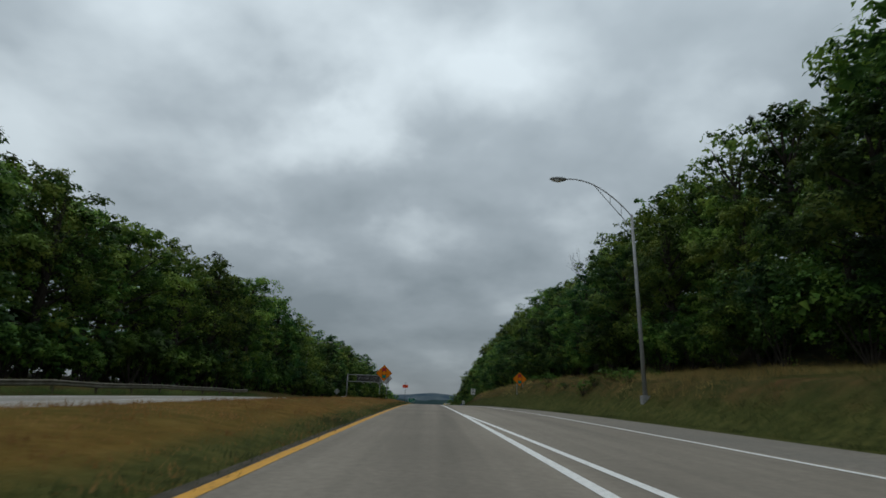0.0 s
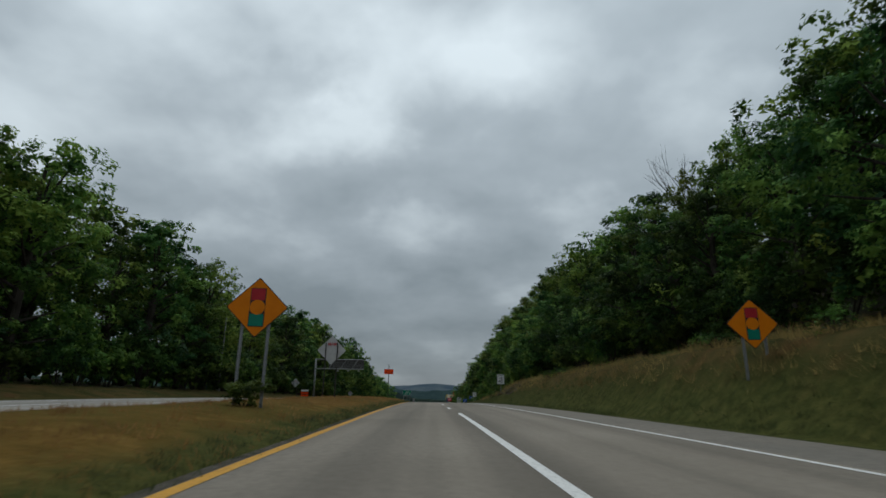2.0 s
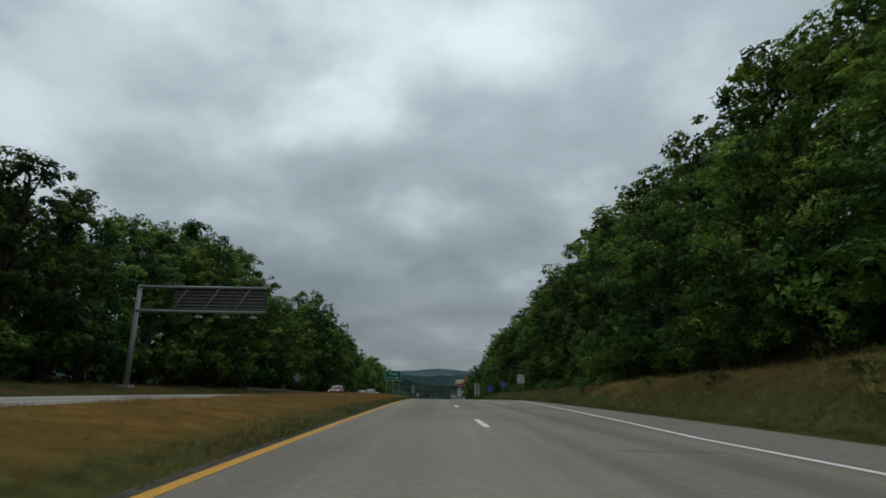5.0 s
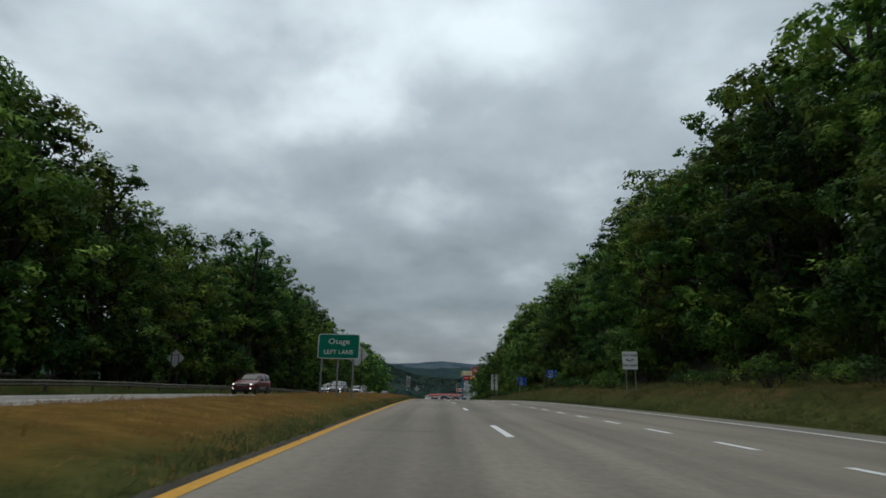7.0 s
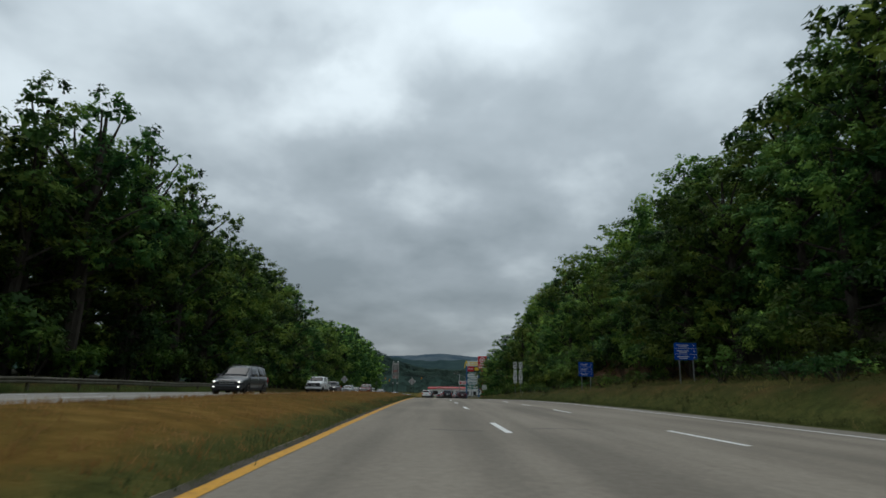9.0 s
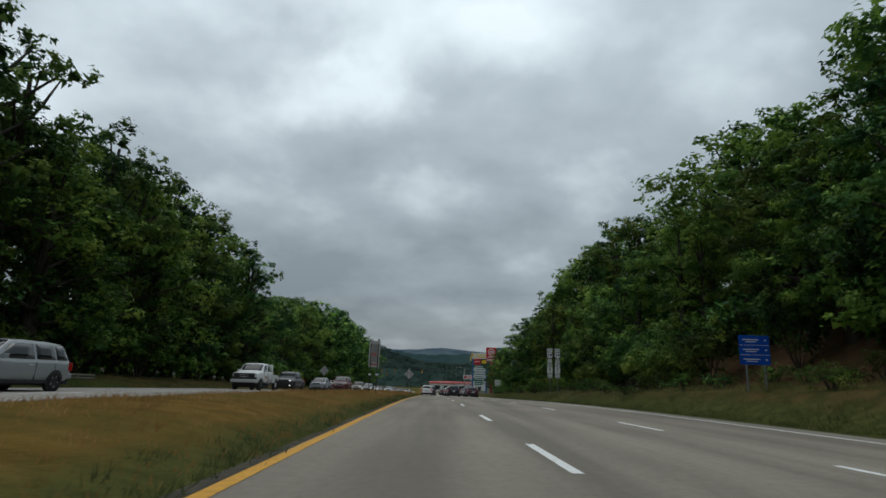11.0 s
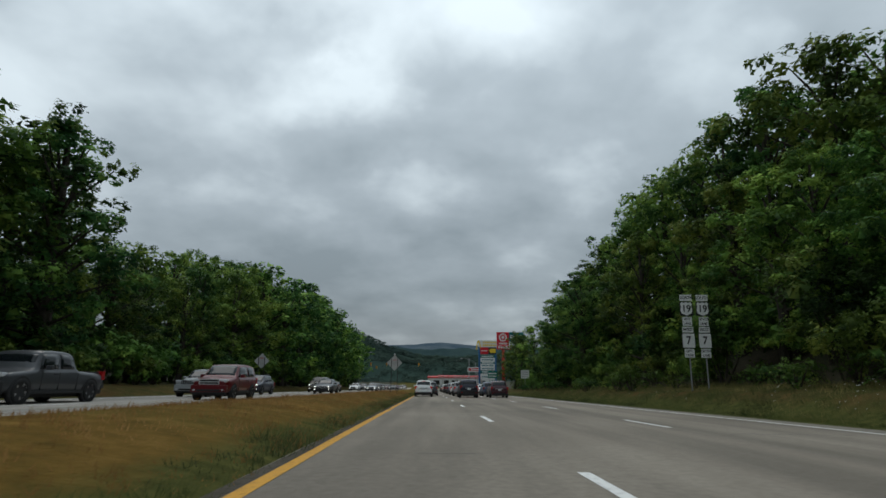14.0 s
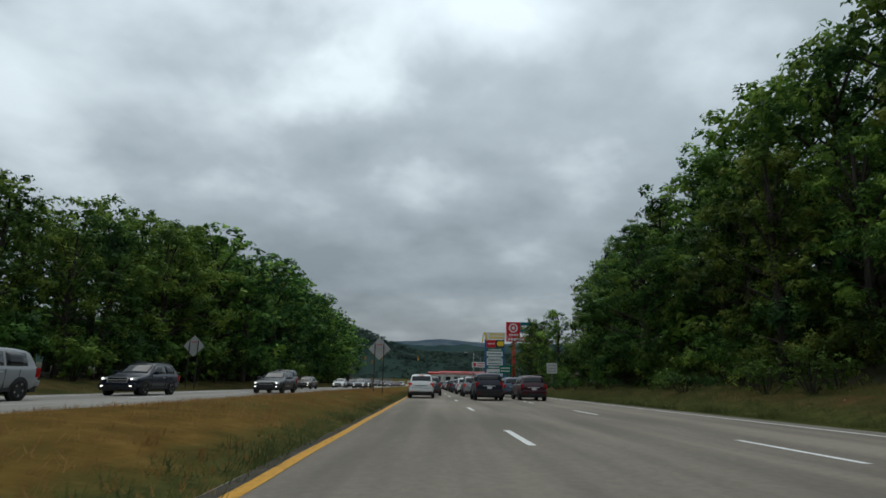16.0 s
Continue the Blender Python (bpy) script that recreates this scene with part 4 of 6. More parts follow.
# ---------------------------------------------------------------- signs and poles
M_ORANGE = varied("orange_sheeting", [(0.3, (0.66, 0.17, 0.003)), (0.7, (0.74, 0.21, 0.004))], 3.0, 0.5, spec=0.12)
M_REDORANGE = varied("fluorescent_sheeting", [(0.3, (0.95, 0.060, 0.010)), (0.7, (1.0, 0.085, 0.012))], 3.0, 0.5, spec=0.10)
M_BLACK = varied("black_sheeting", [(0.3, (0.012, 0.012, 0.012)), (0.7, (0.03, 0.03, 0.03))], 6.0, 0.5)
M_SIGNRED = varied("red_sheeting", [(0.3, (0.36, 0.012, 0.02)), (0.7, (0.45, 0.02, 0.03))], 4.0, 0.45)
M_SIGNGREEN = varied("teal_sheeting", [(0.3, (0.0, 0.16, 0.11)), (0.7, (0.0, 0.20, 0.13))], 4.0, 0.45)
M_GUIDE = varied("guide_green", [(0.3, (0.0, 0.135, 0.085)), (0.7, (0.0, 0.165, 0.105))], 2.5, 0.5, spec=0.15)
M_SIGNWHITE = varied("white_sheeting", [(0.3, (0.62, 0.62, 0.60)), (0.7, (0.74, 0.74, 0.72))], 4.0, 0.5)
M_BLUE = varied("blue_sheeting", [(0.3, (0.004, 0.055, 0.32)), (0.7, (0.008, 0.075, 0.40))], 4.0, 0.5, spec=0.12)
M_ALU = varied("bare_aluminium", [(0.3, (0.40, 0.40, 0.40)), (0.7, (0.56, 0.56, 0.56))], 2.0, 0.55, 6, metal=0.3, spec=0.5, second=(1.1, 0.35, (0.33, 0.32, 0.31)))
M_STENCIL = varied("red_stencil", [(0.3, (0.45, 0.10, 0.09)), (0.7, (0.55, 0.16, 0.13))], 5.0, 0.7)
M_SPRAY = varied("red_spray_paint", [(0.3, (0.34, 0.030, 0.040)), (0.7, (0.46, 0.050, 0.055))], 9.0, 0.6)
M_DARKSTEEL = varied("dark_steel", [(0.3, (0.035, 0.033, 0.03)), (0.7, (0.07, 0.065, 0.06))], 8.0, 0.6, metal=0.3)
M_GREYSTEEL = varied("painted_pole", [(0.3, (0.24, 0.24, 0.235)), (0.7, (0.34, 0.34, 0.335))], 5.0, 0.55, metal=0.2)
M_LENS = material("lamp_lens", (0.62, 0.64, 0.62), 0.25, 0.0, 0.5)
M_YELLOWCASE = material("signal_yellow", (0.75, 0.36, 0.02), 0.5)


def box(bm, x0, x1, y0, y1, z0, z1, bevel=0.0):
    vs = [bm.verts.new((x, y, z)) for x in (x0, x1) for y in (y0, y1) for z in (z0, z1)]
    es = []
    for q in ((0, 1, 3, 2), (4, 6, 7, 5), (0, 4, 5, 1), (2, 3, 7, 6), (0, 2, 6, 4), (1, 5, 7, 3)):
        f = bm.faces.new([vs[i] for i in q])
        es += f.edges
    if bevel:
        bmesh.ops.bevel(bm, geom=list(set(es)), offset=bevel, segments=2, affect="EDGES", profile=0.6)
    return bm


def boxed(x0, x1, y0, y1, z0, z1, bevel=0.0):
    return box(bmesh.new(), x0, x1, y0, y1, z0, z1, bevel)


def plate(points, front, thick):
    """A flat board standing upright: its outline in x and z, its face towards -y at y = front."""
    bm = bmesh.new()
    a = [bm.verts.new((x, front, z)) for x, z in points]
    b = [bm.verts.new((x, front + thick, z)) for x, z in points]
    bm.faces.new(a)
    bm.faces.new(b[::-1])
    n = len(points)
    for i in range(n):
        bm.faces.new((a[i], b[i], b[(i + 1) % n], a[(i + 1) % n]))
    bmesh.ops.recalc_face_normals(bm, faces=bm.faces)
    return bm


def rounded(x0, x1, z0, z1, r, n=4):
    pts = []
    for cx, cz, a0 in ((x1 - r, z0 + r, -90), (x1 - r, z1 - r, 0), (x0 + r, z1 - r, 90), (x0 + r, z0 + r, 180)):
        for i in range(n + 1):
            a = radians(a0 + 90 * i / n)
            pts.append((cx + r * math.cos(a), cz + r * math.sin(a)))
    return pts


def diamond(cz, half, r=0.05):
    pts = []
    for a0 in (-90, 0, 90, 180):
        for d in (-35, -12, 12, 35):
            a = radians(a0 + d)
            c = half - r * 1.42
            pts.append((c * math.cos(radians(a0)) + r * math.cos(a), cz + c * math.sin(radians(a0)) + r * math.sin(a)))
    return pts


def disc(cx, cz, r, n=24):
    return [(cx + r * math.cos(2 * math.pi * i / n), cz + r * math.sin(2 * math.pi * i / n)) for i in range(n)]


def lettering(body, size, cx, cz, front, mat, parent, squeeze=1.0, label="", bold=0.0):
    """Raised letters in the built-in font, facing -y."""
    cu = bpy.data.curves.new("text", "FONT")
    cu.body, cu.size, cu.align_x, cu.align_y, cu.extrude, cu.offset = body, size, "CENTER", "CENTER", 0.002, bold
    tmp = new("text", cu)
    bpy.context.view_layer.update()
    me = bpy.data.meshes.new_from_object(tmp.evaluated_get(bpy.context.evaluated_depsgraph_get()))
    bpy.data.objects.remove(tmp)
    me.transform(Matrix.Translation((cx, front, cz)) @ Matrix.Rotation(radians(90), 4, "X") @ Matrix.Diagonal((squeeze, 1, 1, 1)))
    me.materials.clear()
    me.materials.append(mat)
    return part("lettering", me, None, parent, label)


def bars(parent, x0, x1, z0, z1, front, mat, count, seed):
    """Rows of short bars that stand for writing."""
    r = random.Random(seed)
    x, w = x0, (x1 - x0) / count
    for i in range(count):
        part("text_bar", plate([(x + 0.1 * w, z0), (x + w * (0.72 + 0.2 * r.random()), z0), (x + w * 0.85, z1), (x + 0.1 * w, z1)], front, 0.02), mat, parent)
        x += w


def tube(a, b, ra, rb=None, sides=12):
    """A closed round bar from a to b."""
    bm = bmesh.new()
    a, b = Vector(a), Vector(b)
    q = (b - a).to_track_quat("Z", "Y")
    rb = ra if rb is None else rb
    r0 = [bm.verts.new(a + q @ Vector((ra * math.cos(t), ra * math.sin(t), 0))) for t in [2 * math.pi * i / sides for i in range(sides)]]
    r1 = [bm.verts.new(b + q @ Vector((rb * math.cos(t), rb * math.sin(t), 0))) for t in [2 * math.pi * i / sides for i in range(sides)]]
    for i in range(sides):
        f = bm.faces.new((r0[i], r0[(i + 1) % sides], r1[(i + 1) % sides], r1[i]))
        f.smooth = True
    bm.faces.new(r0[::-1])
    bm.faces.new(r1)
    return bm


def channel(x, y, z0, z1, w=0.075, d=0.045):
    """A steel U-channel sign post."""
    pts = [(-w / 2, 0), (-w / 2 + 0.02, 0), (-w / 4, d), (w / 4, d), (w / 2 - 0.02, 0), (w / 2, 0), (w / 2, -0.006), (w / 2 - 0.03, -0.006), (w / 4 - 0.01, d - 0.008), (-w / 4 + 0.01, d - 0.008), (-w / 2 + 0.03, -0.006), (-w / 2, -0.006)]
    bm = bmesh.new()
    a = [bm.verts.new((x + px, y + py, z0)) for px, py in pts]
    b = [bm.verts.new((x + px, y + py, z1)) for px, py in pts]
    n = len(pts)
    for i in range(n):
        bm.faces.new((a[i], a[(i + 1) % n], b[(i + 1) % n], b[i]))
    bm.faces.new(b)
    bmesh.ops.recalc_face_normals(bm, faces=bm.faces)
    return bm


def sign_base(name, lat, y, label, category, turn=0.0, group=""):
    """The foot of a sign, and the height of its foot over the carriageway."""
    ob = new(name)
    ob.matrix_basis = Matrix.LocRotScale(place(lat, y), Euler((0, 0, radians(turn))), None)
    return tagged(ob, label, category, group), land(lat, y)


def signal_ahead(lat, y, centre, half, label, turn):
    s, g = sign_base("warning_sign", lat, y, label, "road sign", turn, "signal warning signs")
    c = centre - g
    for x in (-0.42, 0.42):
        part("post", channel(x * half, 0.01, -0.4, c - half * 0.35, 0.085, 0.05), M_GALV, s)
    p = part("panel", plate(diamond(c, half), -0.012, 0.012), M_BLACK, s, "black-edged diamond panel")
    part("face", plate(diamond(c, half * 0.965), -0.018, 0.004), M_ORANGE, p, "orange diamond face")
    w, h = half * 0.25, half * 0.64
    part("symbol_housing", plate(rounded(-w, w, c - h, c + h, 0.02), -0.024, 0.004), M_BLACK, p, "black signal outline")
    part("red_light", plate(rounded(-w * 0.9, w * 0.9, c + h * 0.36, c + h * 0.96, 0.02), -0.030, 0.004), M_SIGNRED, p, "red square")
    part("yellow_light", plate(disc(0, c, w * 0.98), -0.031, 0.004), M_ORANGE, p, "orange disc")
    part("green_light", plate(rounded(-w * 0.9, w * 0.9, c - h * 0.96, c - h * 0.36, 0.02), -0.030, 0.004), M_SIGNGREEN, p, "teal square")
    return s


signal_ahead(-6.12, 57.5, 3.1, 0.86, "orange diamond signal-ahead sign on twin steel posts in the median", 4)
signal_ahead(8.49, 58.3, 2.98, 0.76, "orange diamond signal-ahead sign on the grassy bank", -6)


def sign_back(lat, y, centre, half, label, turn=0.0, sprayed=False, beacon=False):
    """The bare back of a diamond sign that faces the other way."""
    s, g = sign_base("diamond_sign", lat, y, label, "road sign", turn, "diamond signs seen from behind")
    c = centre - g
    p = part("panel", plate(diamond(c, half), 0.0, 0.012), M_ALU, s, "grey aluminium back")
    for x in (-0.40, 0.40):
        part("post", boxed(x * half - 0.03, x * half + 0.03, -0.075, -0.012, -0.4, c + half * 0.52), M_DARKSTEEL, s)
    if half > 0.7:
        if sprayed:
            lettering("MAM", 0.30, 0.02, c + half * 0.42, -0.004, M_SPRAY, p, 0.80, "red letters sprayed by hand", bold=0.004)
        else:
            bars(p, -0.20, 0.20, c + half * 0.30, c + half * 0.44, -0.004, M_STENCIL, 4, 50)
    if beacon:
        part("beacon", tube((0, 0.0, c + half), (0, 0.0, c + half + 0.16), 0.07), M_LENS, s, "small pale lamp on top")
    return s


sign_back(-7.25, 75.9, 3.30, 0.88, "back of a diamond sign sprayed with red letters, two posts", 6, sprayed=True)
sign_back(-23.5, 135, 2.9, 0.72, "back of a small grey diamond sign by the wood")
sign_back(-22.5, 196, 3.0, 0.72, "back of a small grey diamond sign by the wood")
sign_back(-6.85, 190.1, 3.15, 0.82, "back of a diamond warning sign on two dark posts", 5)
sign_back(-5.6, 309, 3.55, 0.84, "back of a diamond warning sign with a small lamp on top", 0, beacon=True)
sign_back(-21.4, 313, 3.8, 0.88, "back of a grey diamond sign at the edge of the wood")

# road works sign
s, g = sign_base("road_works_sign", -5.5, 102, "fluorescent red-orange rectangular road works sign on one tall post", "road sign", 3)
part("post", boxed(-0.035, 0.035, 0.0, 0.07, -0.4, 3.95 - g), M_DARKSTEEL, s)
p = part("panel", plate(rounded(-0.50, 0.50, 2.95 - g, 3.48 - g, 0.04), -0.012, 0.012), M_BLACK, s)
part("face", plate(rounded(-0.485, 0.485, 2.965 - g, 3.465 - g, 0.035), -0.017, 0.004), M_REDORANGE, p, "red-orange face")
lettering("END", 0.17, 0, 3.34 - g, -0.020, M_BLACK, p, 1.0)
lettering("ROAD WORK", 0.17, 0, 3.10 - g, -0.020, M_BLACK, p, 0.9)

# speed limit
s, g = sign_base("speed_limit_sign", 8.05, 111, "white speed limit 45 sign with black letters on one steel post", "road sign", -4)
part("post", channel(0, 0.006, -0.4, 3.5 - g), M_GALV, s)
p = part("panel", plate(rounded(-0.44, 0.44, 2.34 - g, 3.56 - g, 0.05), -0.008, 0.008), M_SIGNWHITE, s)
for x0, x1, z0, z1 in ((-0.41, 0.41, 2.37, 2.39), (-0.41, 0.41, 3.51, 3.53), (-0.41, -0.39, 2.39, 3.51), (0.39, 0.41, 2.39, 3.51)):
    part("border", plate([(x0, z0 - g), (x1, z0 - g), (x1, z1 - g), (x0, z1 - g)], -0.012, 0.003), M_BLACK, p)
lettering("SPEED", 0.25, 0, 3.36 - g, -0.012, M_BLACK, p, 0.88, bold=0.006)
lettering("LIMIT", 0.25, 0, 3.08 - g, -0.012, M_BLACK, p, 0.88, bold=0.006)
lettering("45", 0.62, 0, 2.68 - g, -0.012, M_BLACK, p, 0.92, bold=0.012)

# green guide sign
s, g = sign_base("guide_sign", -6.05, 178, "green guide sign with white border and letters on three posts", "road sign", 4)
for x in (-0.78, 0.0, 0.74):
    part("post", channel(x, 0.01, -0.4, 3.2 - g, 0.09, 0.05), M_GALV, s)
p = part("panel", plate(rounded(-1.0, 1.0, 2.17 - g, 3.36 - g, 0.12), -0.014, 0.014), M_SIGNWHITE, s, "white-bordered panel")
part("face", plate(rounded(-0.965, 0.965, 2.205 - g, 3.325 - g, 0.10), -0.020, 0.004), M_GUIDE, p, "green face")
lettering("Osage", 0.37, 0, 2.99 - g, -0.022, M_SIGNWHITE, p, 1.10)
lettering("LEFT LANE", 0.285, 0, 2.48 - g, -0.022, M_SIGNWHITE, p, 1.05)

# lane use sign
s, g = sign_base("lane_use_sign", 11.58, 187.3, "white lane-use sign with black letters on two posts", "road sign", -5)
for x in (-0.30, 0.30):
    part("post", channel(x, 0.01, -0.4, 3.4 - g), M_GALV, s)
p = part("panel", plate(rounded(-0.49, 0.49, 2.34 - g, 3.49 - g, 0.05), -0.010, 0.010), M_SIGNWHITE, s)
for body, z, q in (("RIGHT LANE", 3.25, 0.80), ("MUST", 2.92, 0.95), ("TURN RIGHT", 2.58, 0.80)):
    lettering(body, 0.20, 0, z - g, -0.014, M_BLACK, p, q, bold=0.004)


def service_sign(lat, y, z0, z1, half, label):
    s, g = sign_base("service_sign", lat, y, label, "road sign", -5, "blue service signs")
    for x in (-half * 0.6, half * 0.6):
        part("post", channel(x, 0.01, -0.4, z1 - g - 0.05), M_GALV, s)
    p = part("panel", plate(rounded(-half, half, z0 - g, z1 - g, 0.05), -0.010, 0.010), M_BLUE, s)
    n = 3
    for i in range(n):
        zc = z0 - g + (z1 - z0) * (i + 0.5) / n
        part("text_bar", plate(rounded(-half * 0.75, half * 0.30, zc + 0.005, zc + 0.045, 0.008), -0.014, 0.003), M_SIGNWHITE, p, "row of small white writing")
        part("text_bar", plate(rounded(-half * 0.55, half * 0.15, zc - 0.085, zc - 0.050, 0.008), -0.014, 0.003), M_SIGNWHITE, p, "row of small white writing")
        part("arrow", plate([(half * 0.70, zc - 0.03), (half * 0.86, zc + 0.01), (half * 0.70, zc + 0.05)], -0.014, 0.003), M_SIGNWHITE, p, "white arrow")
        if i:
            zl = z0 - g + (z1 - z0) * i / n
            part("rule", plate([(-half * 0.97, zl - 0.008), (half * 0.97, zl - 0.008), (half * 0.97, zl + 0.008), (-half * 0.97, zl + 0.008)], -0.014, 0.003), M_SIGNWHITE, p)


service_sign(13.4, 219, 2.75, 3.75, 0.65, "blue service sign with white rows on two posts")
service_sign(12.8, 237.5, 2.30, 3.60, 0.66, "blue service sign with three white rows on two posts")

# route markers


def route_stack(lat, y, way1, way2, lane):
    s, g = sign_base("route_marker", lat, y, "white route markers stacked on a tall steel post", "road sign", -6, "route markers")
    part("post", boxed(-0.03, 0.03, 0.0, 0.05, -0.4, 6.25 - g), M_GALV, s)

    def row(kind, z0, z1, w, body, size, lines=1, bold=0.005):
        if kind == "shield":
            zc, h = (z0 + z1) / 2 - g, (z1 - z0) / 2
            back = part("backing", plate(rounded(-w - 0.03, w + 0.03, z0 - g, z1 - g, 0.04), -0.008, 0.008), M_BLACK, s, "black backing")
            pts = [(0, -0.96), (0.35, -0.80), (0.80, -0.66), (0.97, -0.30), (0.90, 0.10), (0.82, 0.42), (0.97, 0.66), (0.72, 0.94), (0.36, 0.80), (0, 0.92)]
            pts = pts + [(-x, z) for x, z in pts[-2:0:-1]]
            p = part("shield", plate([(x * w, zc + z * h) for x, z in pts], -0.014, 0.005), M_SIGNWHITE, s, "white shield")
            lettering(body, size, 0, zc - 0.01, -0.017, M_BLACK, p, 0.9, bold=bold)
            return
        if kind == "state":
            part("backing", plate(rounded(-w - 0.03, w + 0.03, z0 - g, z1 - g, 0.04), -0.008, 0.008), M_BLACK, s, "black backing")
            p = part("marker", plate(rounded(-w, w, z0 - g + 0.03, z1 - g - 0.03, 0.04), -0.014, 0.005), M_SIGNWHITE, s, "white square marker")
        else:
            p = part("plaque", plate(rounded(-w, w, z0 - g, z1 - g, 0.03), -0.010, 0.010), M_SIGNWHITE, s, "small white plaque")
        for i, line in enumerate(body.split("\n")):
            zc = (z0 + z1) / 2 - g + ((z1 - z0) * 0.24 * (1 - 2 * i) if lines == 2 else 0)
            lettering(line, size, 0, zc, -0.017, M_BLACK, p, 0.85, bold=bold)

    row("plaque", 5.92, 6.28, 0.33, way1, 0.26)
    row("shield", 5.06, 5.88, 0.34, "19", 0.56, bold=0.012)
    row("plaque", 4.50, 5.00, 0.26, lane, 0.19, 2, 0.003)
    row("plaque", 4.12, 4.45, 0.30, way2, 0.25)
    row("state", 3.24, 4.09, 0.33, "7", 0.62, bold=0.012)
    row("plaque", 2.72, 3.20, 0.27, lane, 0.19, 2, 0.003)


route_stack(12.92, 280, "NORTH", "WEST", "LEFT\nLANE")
route_stack(13.86, 280, "SOUTH", "EAST", "CENTER\nLANE")

# tall sign seen from behind, with lamps
s, g = sign_base("beacon_sign", -5.74, 251, "back of a tall aluminium warning sign with two beacons on top", "road sign", 3)
for x in (-0.25, 0.25):
    part("post", boxed(x - 0.03, x + 0.03, -0.09, -0.02, -0.4, 3.72 - g), M_DARKSTEEL, s)
    bm = bmesh.new()
    bmesh.ops.create_uvsphere(bm, u_segments=16, v_segments=10, radius=0.09, matrix=Matrix.Translation((x * 1.05, 0.0, 4.02 - g)) @ Matrix.Diagonal((1, 1, 0.9, 1)))
    for face in bm.faces:
        face.smooth = True
    part("beacon", bm, M_LENS, s, "pale round beacon")
    part("stem", tube((x * 1.05, 0.0, 3.85 - g), (x * 1.05, 0.0, 3.96 - g), 0.02), M_DARKSTEEL, s)
    part("reflector", plate(rounded(x - 0.09, x + 0.09, 1.56 - g, 1.68 - g, 0.03), -0.10, 0.008), M_SIGNWHITE, s, "small white plate")
p = part("panel", plate(rounded(-0.38, 0.38, 2.10 - g, 3.92 - g, 0.04), -0.015, 0.015), M_ALU, s, "grey aluminium back")
part("infill", plate(rounded(-0.20, 0.20, 2.46 - g, 3.70 - g, 0.01), -0.021, 0.004), M_GREYSTEEL, p, "darker overlay strip")
bars(p, -0.19, 0.14, 2.98 - g, 3.08 - g, -0.027, M_STENCIL, 4, 51)
bars(p, -0.19, 0.12, 2.86 - g, 2.95 - g, -0.027, M_STENCIL, 4, 52)
lettering("MAM", 0.19, 0.0, 2.29 - g, -0.018, M_SPRAY, p, 0.95, "red letters sprayed by hand", bold=0.003)

# cantilever gantry for the oncoming side
s, g = sign_base("sign_gantry", -23.2, 149, "grey steel cantilever gantry carrying the back of a large sign", "gantry")
part("pole", tube((0, 0, -0.3), (0, 0, 8.15 - g), 0.20, 0.16, 16), M_GREYSTEEL, s)
part("base_plate", boxed(-0.4, 0.4, -0.4, 0.4, -0.1, 0.08, 0.02), M_GREYSTEEL, s)
for z in (8.0, 6.2):
    part("arm", tube((0, -0.12, z - g), (9.5, -0.12, z - g), 0.11, 0.09), M_GREYSTEEL, s)
for x in (2.6, 4.9, 7.2):
    part("strut", tube((x, -0.12, 6.2 - g), (x + 1.1, -0.12, 8.0 - g), 0.04), M_GREYSTEEL, s)
p = part("panel", boxed(2.55, 9.5, 0.05, 0.09, 6.3 - g, 8.1 - g), M_DARKSTEEL, s, "dark back of a large guide sign")
for i in range(7):
    z = 6.42 + 0.25 * i
    part("rib", boxed(2.6, 9.45, 0.025, 0.05, z - g, z - g + 0.035), M_GREYSTEEL, p)
for x in (4.3, 6.3, 8.4):
    part("luminaire", boxed(x - 0.22, x + 0.22, 0.5, 0.85, 5.82 - g, 5.96 - g, 0.03), M_LENS, s, "pale sign lamp")
    part("lamp_bracket", tube((x, 0.0, 6.2 - g), (x, 0.66, 5.92 - g), 0.03), M_GREYSTEEL, s)

# barricade by the gantry
s, g = sign_base("barricade", -21.6, 134, "red and white striped road works barricade", "barricade")
for x in (-0.45, 0.45):
    part("upright", boxed(x - 0.03, x + 0.03, 0, 0.06, 0, 1.5), M_DARKSTEEL, s)
    part("foot", boxed(x - 0.03, x + 0.03, -0.5, 0.5, 0, 0.06), M_DARKSTEEL, s)
for i, z in enumerate((0.35, 0.75, 1.15)):
    b = part("board", boxed(-0.6, 0.6, -0.03, 0.0, z, z + 0.25), M_SIGNWHITE if i == 2 else M_REDORANGE, s)

# street lamps


